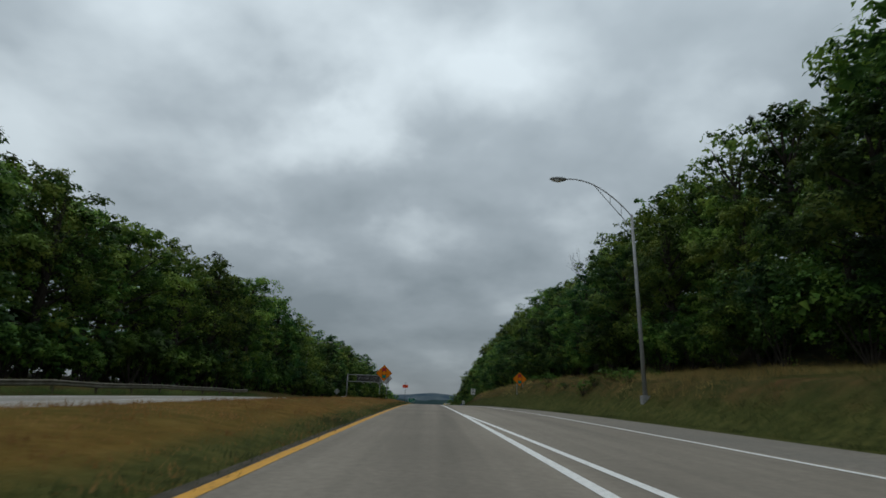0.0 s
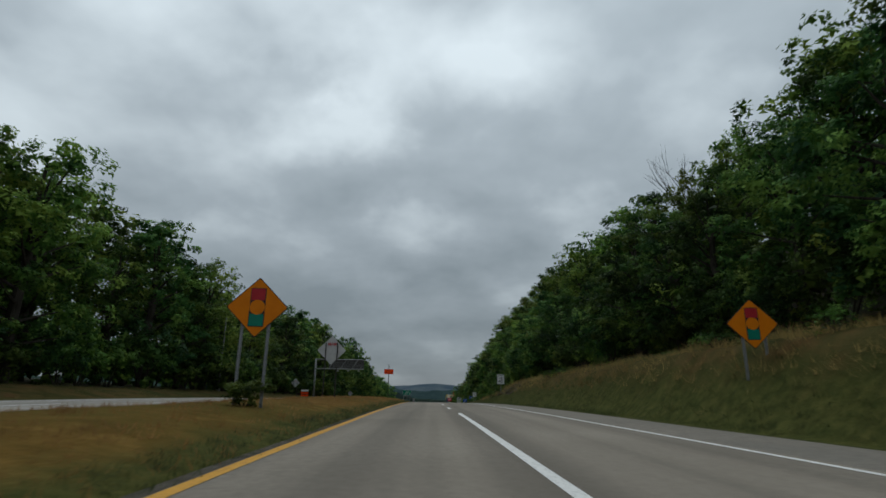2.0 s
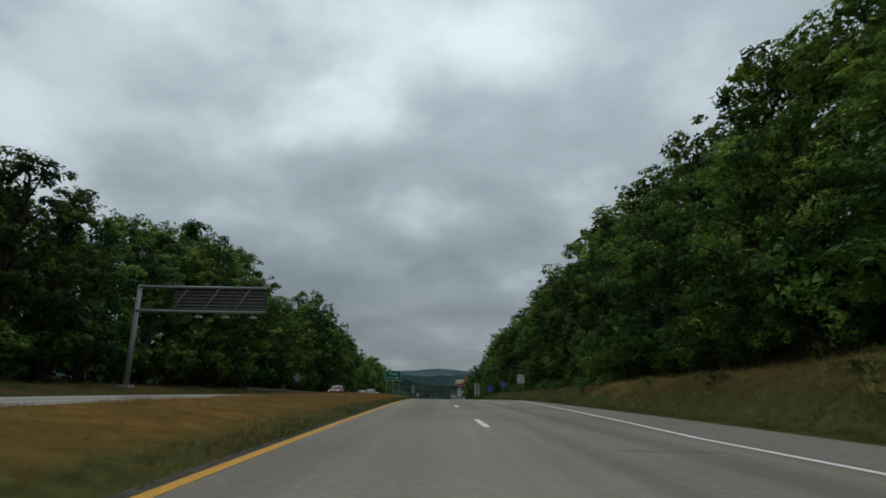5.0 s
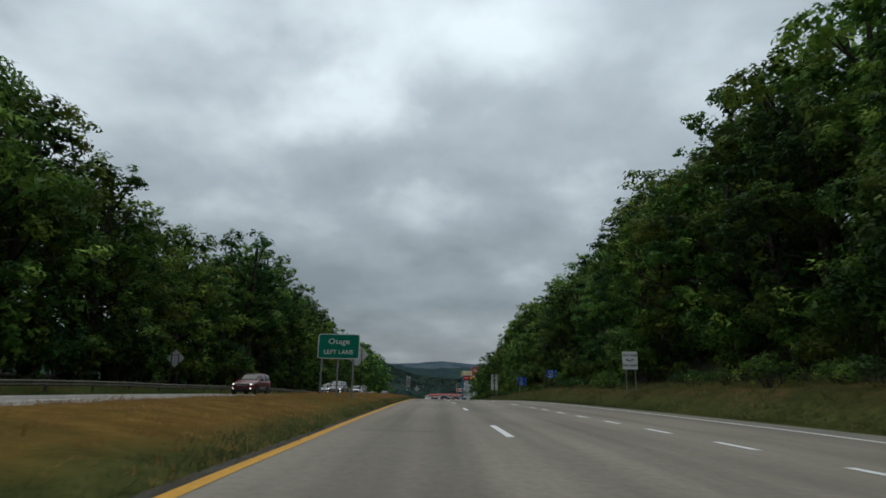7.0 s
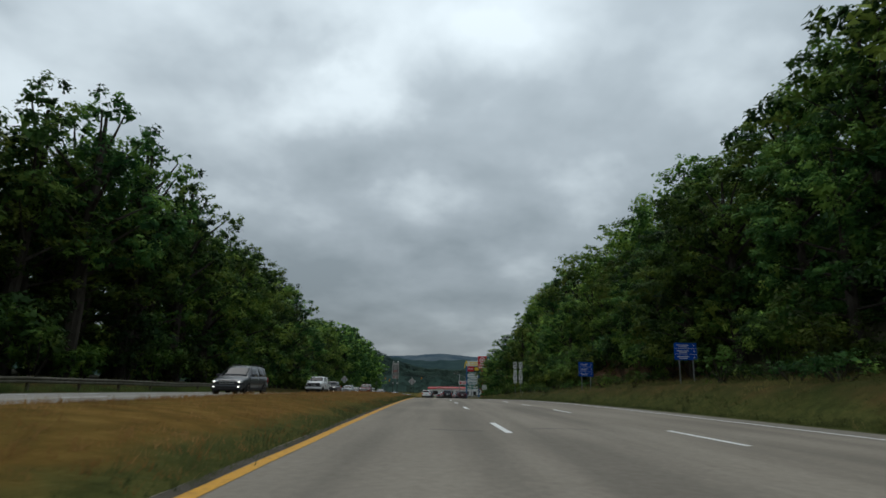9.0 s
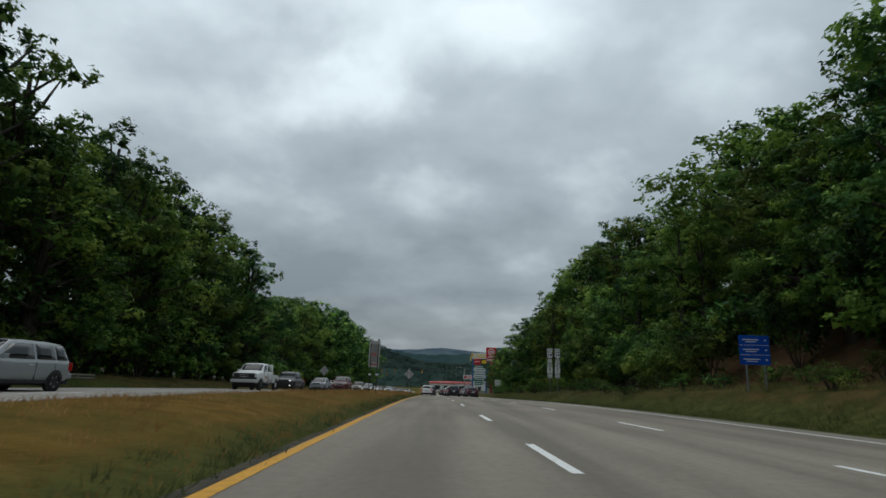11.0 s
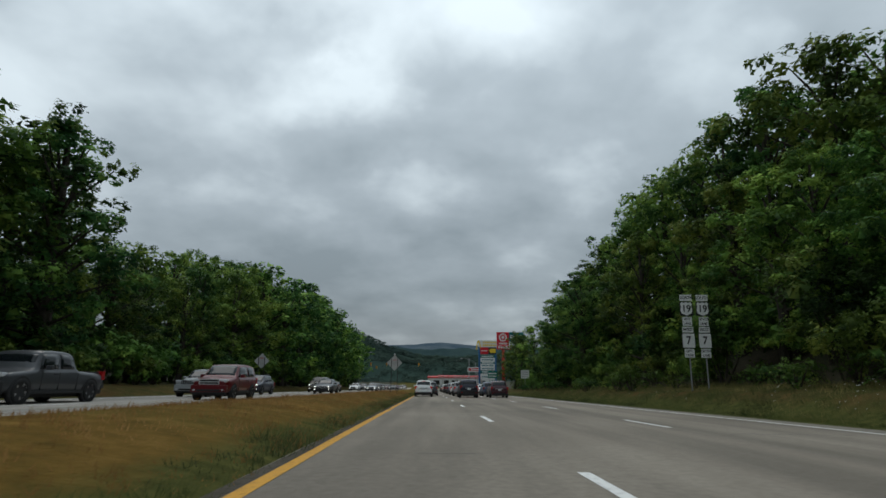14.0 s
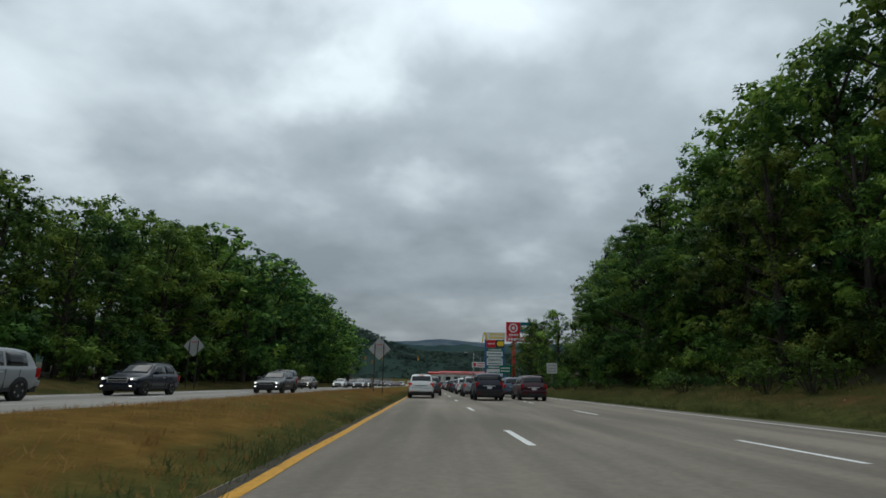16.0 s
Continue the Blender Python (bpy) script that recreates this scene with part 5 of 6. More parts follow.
def street_lamp(lat, y, top, reach, rise, side, label, group="street lamps"):
    """A tapered steel pole with a trussed arm, side is -1 for an arm towards -x."""
    s, g = sign_base("street_lamp", lat, y, label, "street lamp", 0, group)
    t = top - g
    part("base", boxed(-0.2, 0.2, -0.2, 0.2, -0.2, 0.25, 0.03), M_GREYSTEEL, s)
    part("pole", tube((0, 0, 0.0), (0, 0, t), 0.115, 0.07, 14), M_GREYSTEEL, s)
    pts = []
    for i in range(13):
        u = i / 12
        pts.append((side * reach * (u * 0.9 + 0.1 * u * u), 0, t - 0.1 + rise * math.sin(u * math.pi / 2 * 1.08) ** 0.9))
    bm = bmesh.new()
    for a, b in zip(pts, pts[1:]):
        limb(bm, a, b, 0.035, 0.034, 8)
    part("arm", bm, M_GREYSTEEL, s)
    part("brace", tube((0, 0, t - 0.85), pts[7], 0.022, 0.02), M_GREYSTEEL, s)
    for i in (2, 4):
        u = i / 7
        low = (pts[7][0] * u, 0, t - 0.85 + (pts[7][2] - t + 0.85) * u)
        part("web", tube(low, pts[i], 0.014), M_GREYSTEEL, s)
    hx, hz = pts[-1][0], pts[-1][2]
    bm = bmesh.new()
    bmesh.ops.create_uvsphere(bm, u_segments=18, v_segments=10, radius=1, matrix=Matrix.Translation((hx + side * 0.40, 0, hz - 0.02)) @ Matrix.Diagonal((0.50, 0.19, 0.13, 1)))
    for f in bm.faces:
        f.smooth = True
    head = part("head", bm, M_GREYSTEEL, s, "rounded lamp head")
    bm = bmesh.new()
    bmesh.ops.create_uvsphere(bm, u_segments=14, v_segments=8, radius=1, matrix=Matrix.Translation((hx + side * 0.45, 0, hz - 0.09)) @ Matrix.Diagonal((0.30, 0.15, 0.11, 1)))
    part("lens", bm, M_LENS, head, "clear lens below")
    return s


street_lamp(9.4, 27, 10.75, 3.6, 2.1, -1, "tall grey street lamp with a trussed arm on the verge")
street_lamp(-25.2, 105.5, 9.7, 3.9, 1.75, 1, "tall grey street lamp with a trussed arm by the wood")
street_lamp(-24.5, 425, 10.5, 3.0, 1.6, 1, "tall grey street lamp by the far junction")
street_lamp(16, 455, 10.5, 5.0, 1.6, -1, "tall grey street lamp by the far junction")

# guardrail along the far edge of the oncoming carriageway


def guardrail(y0, y1):
    s = tagged(new("guardrail"), "dull weathered steel guardrail on posts in long grass", "guardrail", "guardrails")
    lat = ONC_FAR - 1.3
    s.matrix_basis = Matrix.Translation(place(lat, y0))
    o = place(lat, y0)
    prof = [(0.0, 0.42), (0.05, 0.46), (0.05, 0.52), (0.0, 0.57), (0.05, 0.62), (0.05, 0.68), (0.0, 0.72)]
    n = int((y1 - y0) / 3.81)
    for i in range(n):
        a, b = y0 + 3.81 * i, y0 + 3.81 * (i + 1)
        pa, pb = place(lat, a) - o, place(lat, b) - o
        bm = bmesh.new()
        va = [bm.verts.new(pa + Vector((dx + 0.08, -0.05, dz))) for dx, dz in prof]
        vb = [bm.verts.new(pb + Vector((dx + 0.085, 0.10, dz))) for dx, dz in prof]
        vc = [bm.verts.new(v.co - Vector((0.004, 0, 0))) for v in va]
        vd = [bm.verts.new(v.co - Vector((0.004, 0, 0))) for v in vb]
        for j in range(len(prof) - 1):
            bm.faces.new((va[j], vb[j], vb[j + 1], va[j + 1]))
            bm.faces.new((vc[j + 1], vd[j + 1], vd[j], vc[j]))
        part("rail", bm, M_RAIL, s)
        if POST.get("me") is None:
            bm = boxed(-0.08, 0.07, -0.05, 0.05, -0.4, 0.75, 0.01)
            POST["me"] = bpy.data.meshes.new("post")
            bm.to_mesh(POST["me"])
            bm.free()
            POST["me"].materials.append(M_WOODPOST)
        part("post", POST["me"], None, s).location = pa


POST = {}
guardrail(-40, 62)
guardrail(168, 248)

# ---------------------------------------------------------------- signs of the shops down the valley
M_PANELRED = varied("sign_red", [(0.3, (0.50, 0.012, 0.022)), (0.7, (0.58, 0.02, 0.03))], 0.8, 0.4)
M_PANELYEL = varied("sign_yellow", [(0.3, (0.72, 0.48, 0.03)), (0.7, (0.80, 0.55, 0.05))], 0.8, 0.4)
M_PANELTEAL = varied("sign_teal", [(0.3, (0.01, 0.12, 0.13)), (0.7, (0.02, 0.16, 0.17))], 0.8, 0.4)
M_POLEBLUE = varied("pole_blue", [(0.3, (0.02, 0.10, 0.24)), (0.7, (0.03, 0.13, 0.30))], 0.8, 0.5)
M_POLERED = varied("pole_red", [(0.3, (0.42, 0.05, 0.03)), (0.7, (0.50, 0.07, 0.04))], 0.8, 0.5)
M_PANELGREEN = varied("sign_dark_green", [(0.3, (0.0, 0.09, 0.05)), (0.7, (0.0, 0.12, 0.07))], 0.8, 0.5)


s, g = sign_base("shop_sign", 19.6, 404, "tall red shop sign with white ringed disc on red pole", "shop sign", 2)
part("pole", tube((0, 0.2, -1), (0, 0.2, 16.4 - g), 0.42, 0.42, 16), M_POLERED, s)
p = part("red_panel", boxed(-1.9, 1.6, -0.35, 0.35, 13.1 - g, 16.8 - g, 0.05), M_PANELRED, s, "red panel")
part("ring", plate(disc(-0.15, 15.3 - g, 1.15, 32), -0.38, 0.02), M_SIGNWHITE, p, "white disc")
part("ring", plate(disc(-0.15, 15.3 - g, 0.80, 32), -0.41, 0.02), M_PANELRED, p, "red ring")
part("ring", plate(disc(-0.15, 15.3 - g, 0.42, 32), -0.44, 0.02), M_SIGNWHITE, p, "white centre")
bars(p, -1.3, 1.1, 13.35 - g, 13.8 - g, -0.38, M_SIGNWHITE, 6, 1)
p = part("green_panel", boxed(1.65, 6.0, -0.35, 0.35, 14.2 - g, 16.8 - g, 0.05), M_PANELTEAL, s, "dark green panel")
bars(p, 1.9, 5.7, 15.1 - g, 16.0 - g, -0.38, M_SIGNWHITE, 5, 2)
p = part("lower_panel", boxed(-1.9, 6.0, -0.35, 0.35, 11.9 - g, 13.0 - g, 0.05), M_PANELRED, s, "long red panel")
bars(p, -1.6, 5.6, 12.15 - g, 12.75 - g, -0.38, M_SIGNWHITE, 10, 3)

s, g = sign_base("pylon_sign", 17.6, 428, "tall blue pylon with stacked yellow, red and white shop panels", "shop sign", 2)
for x in (-2.7, 2.7):
    part("pole", boxed(x - 0.25, x + 0.25, -0.25, 0.25, -1, 15.2 - g, 0.04), M_POLEBLUE, s)
p = part("yellow_panel", boxed(-3.0, 3.3, -0.3, 0.3, 14.3 - g, 16.5 - g, 0.05), M_SIGNWHITE, s, "white and yellow panel")
bars(p, -1.6, 3.0, 15.55 - g, 16.15 - g, -0.33, M_PANELYEL, 7, 4)
bars(p, -1.6, 3.0, 14.6 - g, 15.2 - g, -0.33, M_PANELYEL, 7, 5)
part("arch", plate([(-3.9, 13.4 - g), (-3.5, 13.4 - g), (-3.3, 15.4 - g), (-3.0, 15.9 - g), (-2.7, 15.4 - g), (-2.55, 14.0 - g), (-2.2, 14.0 - g), (-2.5, 16.0 - g), (-3.0, 16.6 - g), (-3.5, 16.0 - g)], -0.36, 0.05), M_PANELYEL, s, "yellow arch shape")
p = part("red_panel", boxed(-2.4, 0.3, -0.28, 0.28, 12.0 - g, 14.2 - g, 0.05), M_PANELRED, s, "red panel")
bars(p, -2.1, 0.0, 12.9 - g, 13.3 - g, -0.31, M_SIGNWHITE, 6, 6)
p = part("tag_panel", boxed(0.35, 2.9, -0.28, 0.28, 12.0 - g, 14.2 - g, 0.05), M_BLACK, s, "black panel with a yellow tag")
part("tag", plate([(0.6, 13.1 - g), (1.0, 12.4 - g), (2.7, 12.4 - g), (2.7, 13.8 - g), (1.0, 13.8 - g)], -0.31, 0.03), M_PANELYEL, p, "yellow tag")
for i, (z0, z1, mt) in enumerate(((10.9, 11.7, M_PANELGREEN), (9.5, 10.8, M_SIGNWHITE), (8.9, 9.4, M_PANELTEAL), (7.9, 8.8, M_SIGNWHITE), (6.8, 7.8, M_SIGNWHITE), (5.9, 6.6, M_PANELTEAL), (3.6, 5.7, M_SIGNWHITE))):
    p = part("panel", boxed(-2.3, 2.4, -0.27, 0.27, z0 - g, z1 - g, 0.04), mt, s, "shop name panel")
    bars(p, -1.9, 2.0, (z0 + z1) / 2 - g - 0.2, (z0 + z1) / 2 - g + 0.2, -0.30, M_PANELTEAL if mt is M_SIGNWHITE else M_SIGNWHITE, 7, 20 + i)

s, g = sign_base("plaza_sign", 14.4, 446, "low white and red shop sign on two posts", "shop sign")
for x in (-1.5, 1.5):
    part("post", boxed(x - 0.12, x + 0.12, -0.12, 0.12, -1, 6.9 - g), M_GREYSTEEL, s)
p = part("panel", boxed(-2.1, 2.1, -0.2, 0.2, 6.7 - g, 8.4 - g, 0.04), M_SIGNWHITE, s)
part("disc", plate(disc(-1.3, 7.55 - g, 0.6), -0.23, 0.02), M_PANELRED, p, "red disc")
bars(p, -0.5, 1.9, 7.7 - g, 8.1 - g, -0.23, M_PANELRED, 5, 8)
bars(p, -0.5, 1.9, 7.0 - g, 7.4 - g, -0.23, M_PANELRED, 5, 9)

s, g = sign_base("lane_use_sign", 13.2, 334, "small white sign with dark bars beside the bank", "road sign")
part("post", channel(0, 0.01, -0.4, 3.6 - g), M_GALV, s)
p = part("panel", plate(rounded(-0.64, 0.64, 2.5 - g, 3.75 - g, 0.05), -0.01, 0.01), M_SIGNWHITE, s)
for i in range(3):
    bars(p, -0.5, 0.5, 2.72 - g + 0.34 * i, 2.82 - g + 0.34 * i, -0.014, M_GREYSTEEL, 5, 30 + i)

s, g = sign_base("guide_sign", 11.2, 360, "small dark green guide sign with white bars", "road sign")
for x in (-0.6, 0.6):
    part("post", channel(x, 0.01, -0.4, 4.2 - g), M_GALV, s)
p = part("panel", plate(rounded(-0.98, 0.98, 3.0 - g, 4.32 - g, 0.08), -0.012, 0.012), M_GUIDE, s)
bars(p, -0.8, 0.8, 3.75 - g, 4.0 - g, -0.016, M_SIGNWHITE, 5, 40)
bars(p, -0.8, 0.8, 3.25 - g, 3.5 - g, -0.016, M_SIGNWHITE, 6, 41)

# traffic signals on span poles at the junction


def traffic_signal(lat, y, z, label):
    s, g = sign_base("traffic_signal", lat, y, label, "traffic light", 0, "signals at the junction")
    z -= g
    part("housing", boxed(-0.2, 0.2, -0.15, 0.15, z, z + 1.1, 0.03), M_YELLOWCASE, s, "yellow housing")
    for i, mt in enumerate((M_SIGNGREEN, M_ORANGE, M_SIGNRED)):
        part("lens", plate(disc(0, z + 0.2 + 0.34 * i, 0.13, 16), -0.17, 0.02), mt, s)
    part("hanger", tube((0, 0.0, z + 1.08), (0, 0.0, 10.25 - g), 0.025), M_DARKSTEEL, s, "thin hanger to the span wire")


s, g = sign_base("signal_span", -26.5, 442, "grey steel poles with a wire strung across the junction", "signal span")
for x in (0, 39):
    part("pole", tube((x, 0, -1.2), (x, 0, 11.2 - g), 0.16, 0.11), M_GREYSTEEL, s)
part("span_wire", tube((0, 0, 10.3 - g), (39, 0, 10.2 - g), 0.035), M_DARKSTEEL, s, "dark span wire")
traffic_signal(-22.5, 442, 8.4, "yellow traffic light over the far junction")
traffic_signal(-20.4, 442, 7.2, "yellow traffic light over the far junction")
traffic_signal(-16.8, 442, 8.4, "yellow traffic light over the far junction")
traffic_signal(-5.4, 442, 8.4, "yellow traffic light over the far junction")

# the filling station canopy across the junction
M_CANOPY = varied("canopy_red", [(0.3, (0.50, 0.03, 0.03)), (0.7, (0.60, 0.05, 0.04))], 0.5, 0.4)
s, g = sign_base("fuel_canopy", 16, 535, "long red and white filling station canopy on white columns", "canopy")
part("fascia", boxed(-13, 13, -5, 5, 4.7, 5.7, 0.05), M_CANOPY, s, "red fascia")
part("soffit", boxed(-12.8, 12.8, -4.8, 4.8, 4.5, 4.7), M_SIGNWHITE, s, "white underside")
part("stripe", boxed(-12.9, 12.9, -5.06, -5.0, 5.1, 5.35), M_SIGNWHITE, s, "white stripe")
for x in (-10, -3.5, 3.5, 10):
    for y in (-2.5, 2.5):
        part("column", boxed(x - 0.3, x + 0.3, y - 0.3, y + 0.3, -1, 4.5), M_SIGNWHITE, s)
s, g = sign_base("shop_building", 16, 562, "low pale shop building with a flat red-edged roof", "building")
part("wall", boxed(-18, 18, -6, 6, -1, 4.4), M_SIGNWHITE, s)
part("roof", boxed(-18.4, 18.4, -6.4, 6.4, 4.4, 5.1, 0.05), M_CANOPY, s)
for i in range(6):
    w = part("window", boxed(-15 + 5.2 * i, -11.5 + 5.2 * i, -6.08, -6.0, 0.8, 3.2), M_BLACK, s, "dark shop window")

# ---------------------------------------------------------------- vehicles
M_GLASS = material("car_glass", (0.010, 0.013, 0.015), 0.05, 0.0, 0.36)
M_TYRE = varied("tyre_rubber", [(0.3, (0.014, 0.014, 0.014)), (0.7, (0.03, 0.03, 0.03))], 20.0, 0.85)
M_RIM = material("alloy_rim", (0.45, 0.46, 0.47), 0.3, 0.85)
M_PLASTIC = varied("black_trim", [(0.3, (0.018, 0.018, 0.019)), (0.7, (0.032, 0.032, 0.033))], 10.0, 0.6)
M_CHROME = material("chrome", (0.74, 0.75, 0.76), 0.30, 0.75)
M_TAIL = material("tail_lens", (0.32, 0.008, 0.008), 0.2)
M_PLATE = material("number_plate", (0.62, 0.64, 0.66), 0.5)


def glow(name, colour, power):
    m = material(name, colour, 0.3)
    b = m.node_tree.nodes["Principled BSDF"]
    b.inputs["Emission Color"].default_value = (*colour, 1)
    b.inputs["Emission Strength"].default_value = power
    return m


M_HEAD = glow("lit_headlamp", (1.0, 0.97, 0.88), 1.3)
M_HEADOFF = material("headlamp_glass", (0.58, 0.60, 0.62), 0.12, 0.2, 0.6)
M_BRAKE = glow("lit_brake_lamp", (0.55, 0.02, 0.015), 0.10)


def paintwork(name, c):
    m = varied(name, [(0.3, tuple(v * 0.93 for v in c)), (0.7, c)], 1.5, 0.3, spec=0.3, second=(0.8, 0.25, tuple(v * 0.85 for v in c)))
    m.node_tree.nodes["Principled BSDF"].inputs["Coat Weight"].default_value = 0.35
    m.node_tree.nodes["Principled BSDF"].inputs["Coat Roughness"].default_value = 0.06
    return m


PAINT = {"white": paintwork("paint_white", (0.74, 0.75, 0.74)), "black": paintwork("paint_black", (0.008, 0.008, 0.010)), "maroon": paintwork("paint_maroon", (0.048, 0.008, 0.015)),
         "red": paintwork("paint_red", (0.115, 0.007, 0.010)), "silver": paintwork("paint_silver", (0.27, 0.285, 0.295)), "grey": paintwork("paint_grey", (0.05, 0.053, 0.058)),
         "navy": paintwork("paint_navy", (0.009, 0.012, 0.028)), "boom": paintwork("paint_signal_red", (0.30, 0.012, 0.012)), "blue": paintwork("paint_blue", (0.06, 0.09, 0.14)), "gold": paintwork("paint_gold", (0.12, 0.10, 0.075))}
WHEEL = {}


def wheel(parent, x, y, r, side):
    key = round(r, 2)
    if key not in WHEEL:
        bm = bmesh.new()
        w, n = 0.115, 22
        prof = [(r * 0.66, -w * 0.8), (r * 0.93, -w), (r, -w * 0.6), (r, w * 0.6), (r * 0.93, w), (r * 0.66, w * 0.8)]
        rings = [[bm.verts.new((o, q * math.cos(t), q * math.sin(t))) for q, o in prof] for t in [2 * math.pi * i / n for i in range(n)]]
        for i in range(n):
            for j in range(len(prof) - 1):
                f = bm.faces.new((rings[i][j], rings[i][j + 1], rings[(i + 1) % n][j + 1], rings[(i + 1) % n][j]))
                f.smooth = True
        t = bpy.data.meshes.new("tyre")
        bm.to_mesh(t)
        bm.free()
        t.materials.append(M_TYRE)
        bm = bmesh.new()
        for o in (-0.075, 0.075):
            c = bm.verts.new((o * 0.55, 0, 0))
            rim = [bm.verts.new((o, r * 0.68 * math.cos(a), r * 0.68 * math.sin(a))) for a in [2 * math.pi * i / 20 for i in range(20)]]
            hub = [bm.verts.new((o * (0.5 if i % 4 < 2 else 0.95), r * 0.22 * math.cos(a), r * 0.22 * math.sin(a))) for i, a in enumerate([2 * math.pi * i / 20 for i in range(20)])]
            for i in range(20):
                if i % 4 != 1:
                    bm.faces.new((rim[i], rim[(i + 1) % 20], hub[(i + 1) % 20], hub[i]))
                bm.faces.new((hub[i], hub[(i + 1) % 20], c))
        m = bpy.data.meshes.new("rim")
        bm.to_mesh(m)
        bm.free()
        m.materials.append(M_RIM)
        WHEEL[key] = (t, m)
    wh = new("wheel")
    wh.parent = parent
    wh.location = (x, y, r)
    part("tyre", WHEEL[key][0], None, wh)
    part("rim", WHEEL[key][1], None, wh, "alloy rim")


def shell(rows, parent, name, mat, thick=0.010, label=""):
    """A thin curved pane from a grid of points with their outward normals."""
    bm = bmesh.new()
    out = [[bm.verts.new(p) for p, n in row] for row in rows]
    low = [[bm.verts.new(p - n * thick) for p, n in row] for row in rows]
    h, w = len(rows), len(rows[0])
    for i in range(h - 1):
        for j in range(w - 1):
            for g in (out, low):
                bm.faces.new((g[i][j], g[i][j + 1], g[i + 1][j + 1], g[i + 1][j])).smooth = True
    rim = [(0, j) for j in range(w)] + [(i, w - 1) for i in range(1, h)] + [(h - 1, j) for j in range(w - 2, -1, -1)] + [(i, 0) for i in range(h - 2, 0, -1)]
    for (i, j), (k, m) in zip(rim, rim[1:] + rim[:1]):
        bm.faces.new((out[i][j], low[i][j], low[k][m], out[k][m]))
    bmesh.ops.recalc_face_normals(bm, faces=bm.faces)
    return part(name, bm, mat, parent, label)


def car(name, label, category, paint, L=4.6, W=1.86, H=1.70, hood=1.02, belt=1.06, nose=0.72, cowl=1.25, roof0=2.0, roof1=4.15, tail=4.5, r=0.35, lit=True, brake=False, rails=False, boxy=0.0, grille="slats", axles=None, lift=0.0, rear=True):
    """A road vehicle with its nose towards +y, its middle over the origin. Lengths run back from the nose."""
    c = new(name)
    tagged(c, label, category, "traffic")
    mat = PAINT[paint]
    hw = W / 2
    Y = lambda s: L / 2 - s
    sill = 0.30 + 0.06 * boxy + lift

    # the lines of the body along its length: top, plan width, underside and waist
    grid = np.linspace(0, L, 121)

    def line(points, soft):
        v = np.interp(grid, [p[0] for p in points], [p[1] for p in points])
        k = np.array([1, 2, 3, 2, 1]) / 9.0
        for i in range(soft):
            v = np.convolve(np.pad(v, 2, mode="edge"), k, mode="valid")
        return lambda q: float(np.interp(q, grid, v))

    top = line([(0, nose - 0.04), (0.05, nose + 0.10), (0.32, hood - 0.10), (cowl * 0.62, hood - 0.02), (cowl, hood + 0.05), (roof0, H - 0.06), (roof0 + 0.3 * (roof1 - roof0), H - 0.005), (roof0 + 0.7 * (roof1 - roof0), H - 0.005), (roof1, H - 0.06), (tail + 0.03, belt + 0.03), (L - 0.05, belt - 0.06), (L, belt - 0.26)], 2)
    wide = line([(0, 0.74 * hw), (0.07, 0.88 * hw), (0.28, 0.97 * hw), (0.8, hw), (L - 0.8, hw), (L - 0.16, 0.965 * hw), (L, 0.87 * hw)], 2)
    under = line([(0, sill + 0.10), (0.16, sill), (L - 0.2, sill + 0.03), (L, sill + 0.16)], 1)
    waist = line([(0, belt - 0.06), (cowl, belt - 0.03), (tail, belt + 0.03), (L, belt + 0.03)], 1)

    def ring(q):
        """The right-hand outline at a station, from the sill to the centre line."""
        w, z0, zt = wide(q), under(q), top(q)
        zb = min(waist(q), zt - 0.05)
        k = min(1.0, max(0.0, (zt - zb) / (H - belt)))
        rw = w * (0.90 - (0.17 - 0.09 * boxy) * k)
        pts = [(0.87 * w, z0), (0.97 * w, z0 + 0.09), (w, z0 + 0.42 * (zb - z0)), (0.995 * w, zb - 0.10), (0.965 * w, zb - 0.02), (0.945 * w, zb)]
        edge = zt - 0.015 - 0.05 * k
        for t in (0.35, 0.7, 1.0):
            pts.append((0.945 * w + (rw - 0.945 * w) * t ** 1.15, zb + (edge - zb) * t))
        return pts + [(rw * 0.90, zt - 0.012), (rw * 0.5, zt + 0.012), (0, zt + 0.018)]

    bm = bmesh.new()
    rows = []
    for q in sorted(set([float(v) for v in np.linspace(0, L, 34)] + [cowl, roof0, roof1, min(tail, L - 0.02), 0.05])):
        pts = ring(q)
        rows.append([bm.verts.new((x, Y(q), z)) for x, z in pts] + [bm.verts.new((-x, Y(q), z)) for x, z in reversed(pts[:-1])])
    for a, b in zip(rows, rows[1:]):
        for i in range(len(a) - 1):
            bm.faces.new((a[i], a[i + 1], b[i + 1], b[i])).smooth = True
        bm.faces.new((a[-1], a[0], b[0], b[-1]))
    bm.faces.new(rows[0][::-1])
    bm.faces.new(rows[-1])
    bmesh.ops.recalc_face_normals(bm, faces=bm.faces)
    body = cabin = part("body", bm, mat, c)
    zt = H
    rw = hw * (0.73 + 0.09 * boxy)

    def flank(q, z, side):
        """A point just proud of the side at a station and a height."""
        pts = ring(q)[:9]
        return Vector((side * (float(np.interp(z, [p[1] for p in pts], [p[0] for p in pts])) + 0.006), Y(q), z)), Vector((side, 0, 0.25)).normalized()

    def crest(q, u):
        """A point just proud of the top surface, u from -1 to 1 across it."""
        pts = ring(q)[8:]
        x = u * pts[0][0] * 0.93
        z = float(np.interp(-abs(x), [-p[0] for p in pts], [p[1] for p in pts]))
        m = (top(q + 0.04) - top(q - 0.04)) / 0.08
        n = Vector((0, m, 1)).normalized()
        return Vector((x, Y(q), z)) + n * 0.008, n

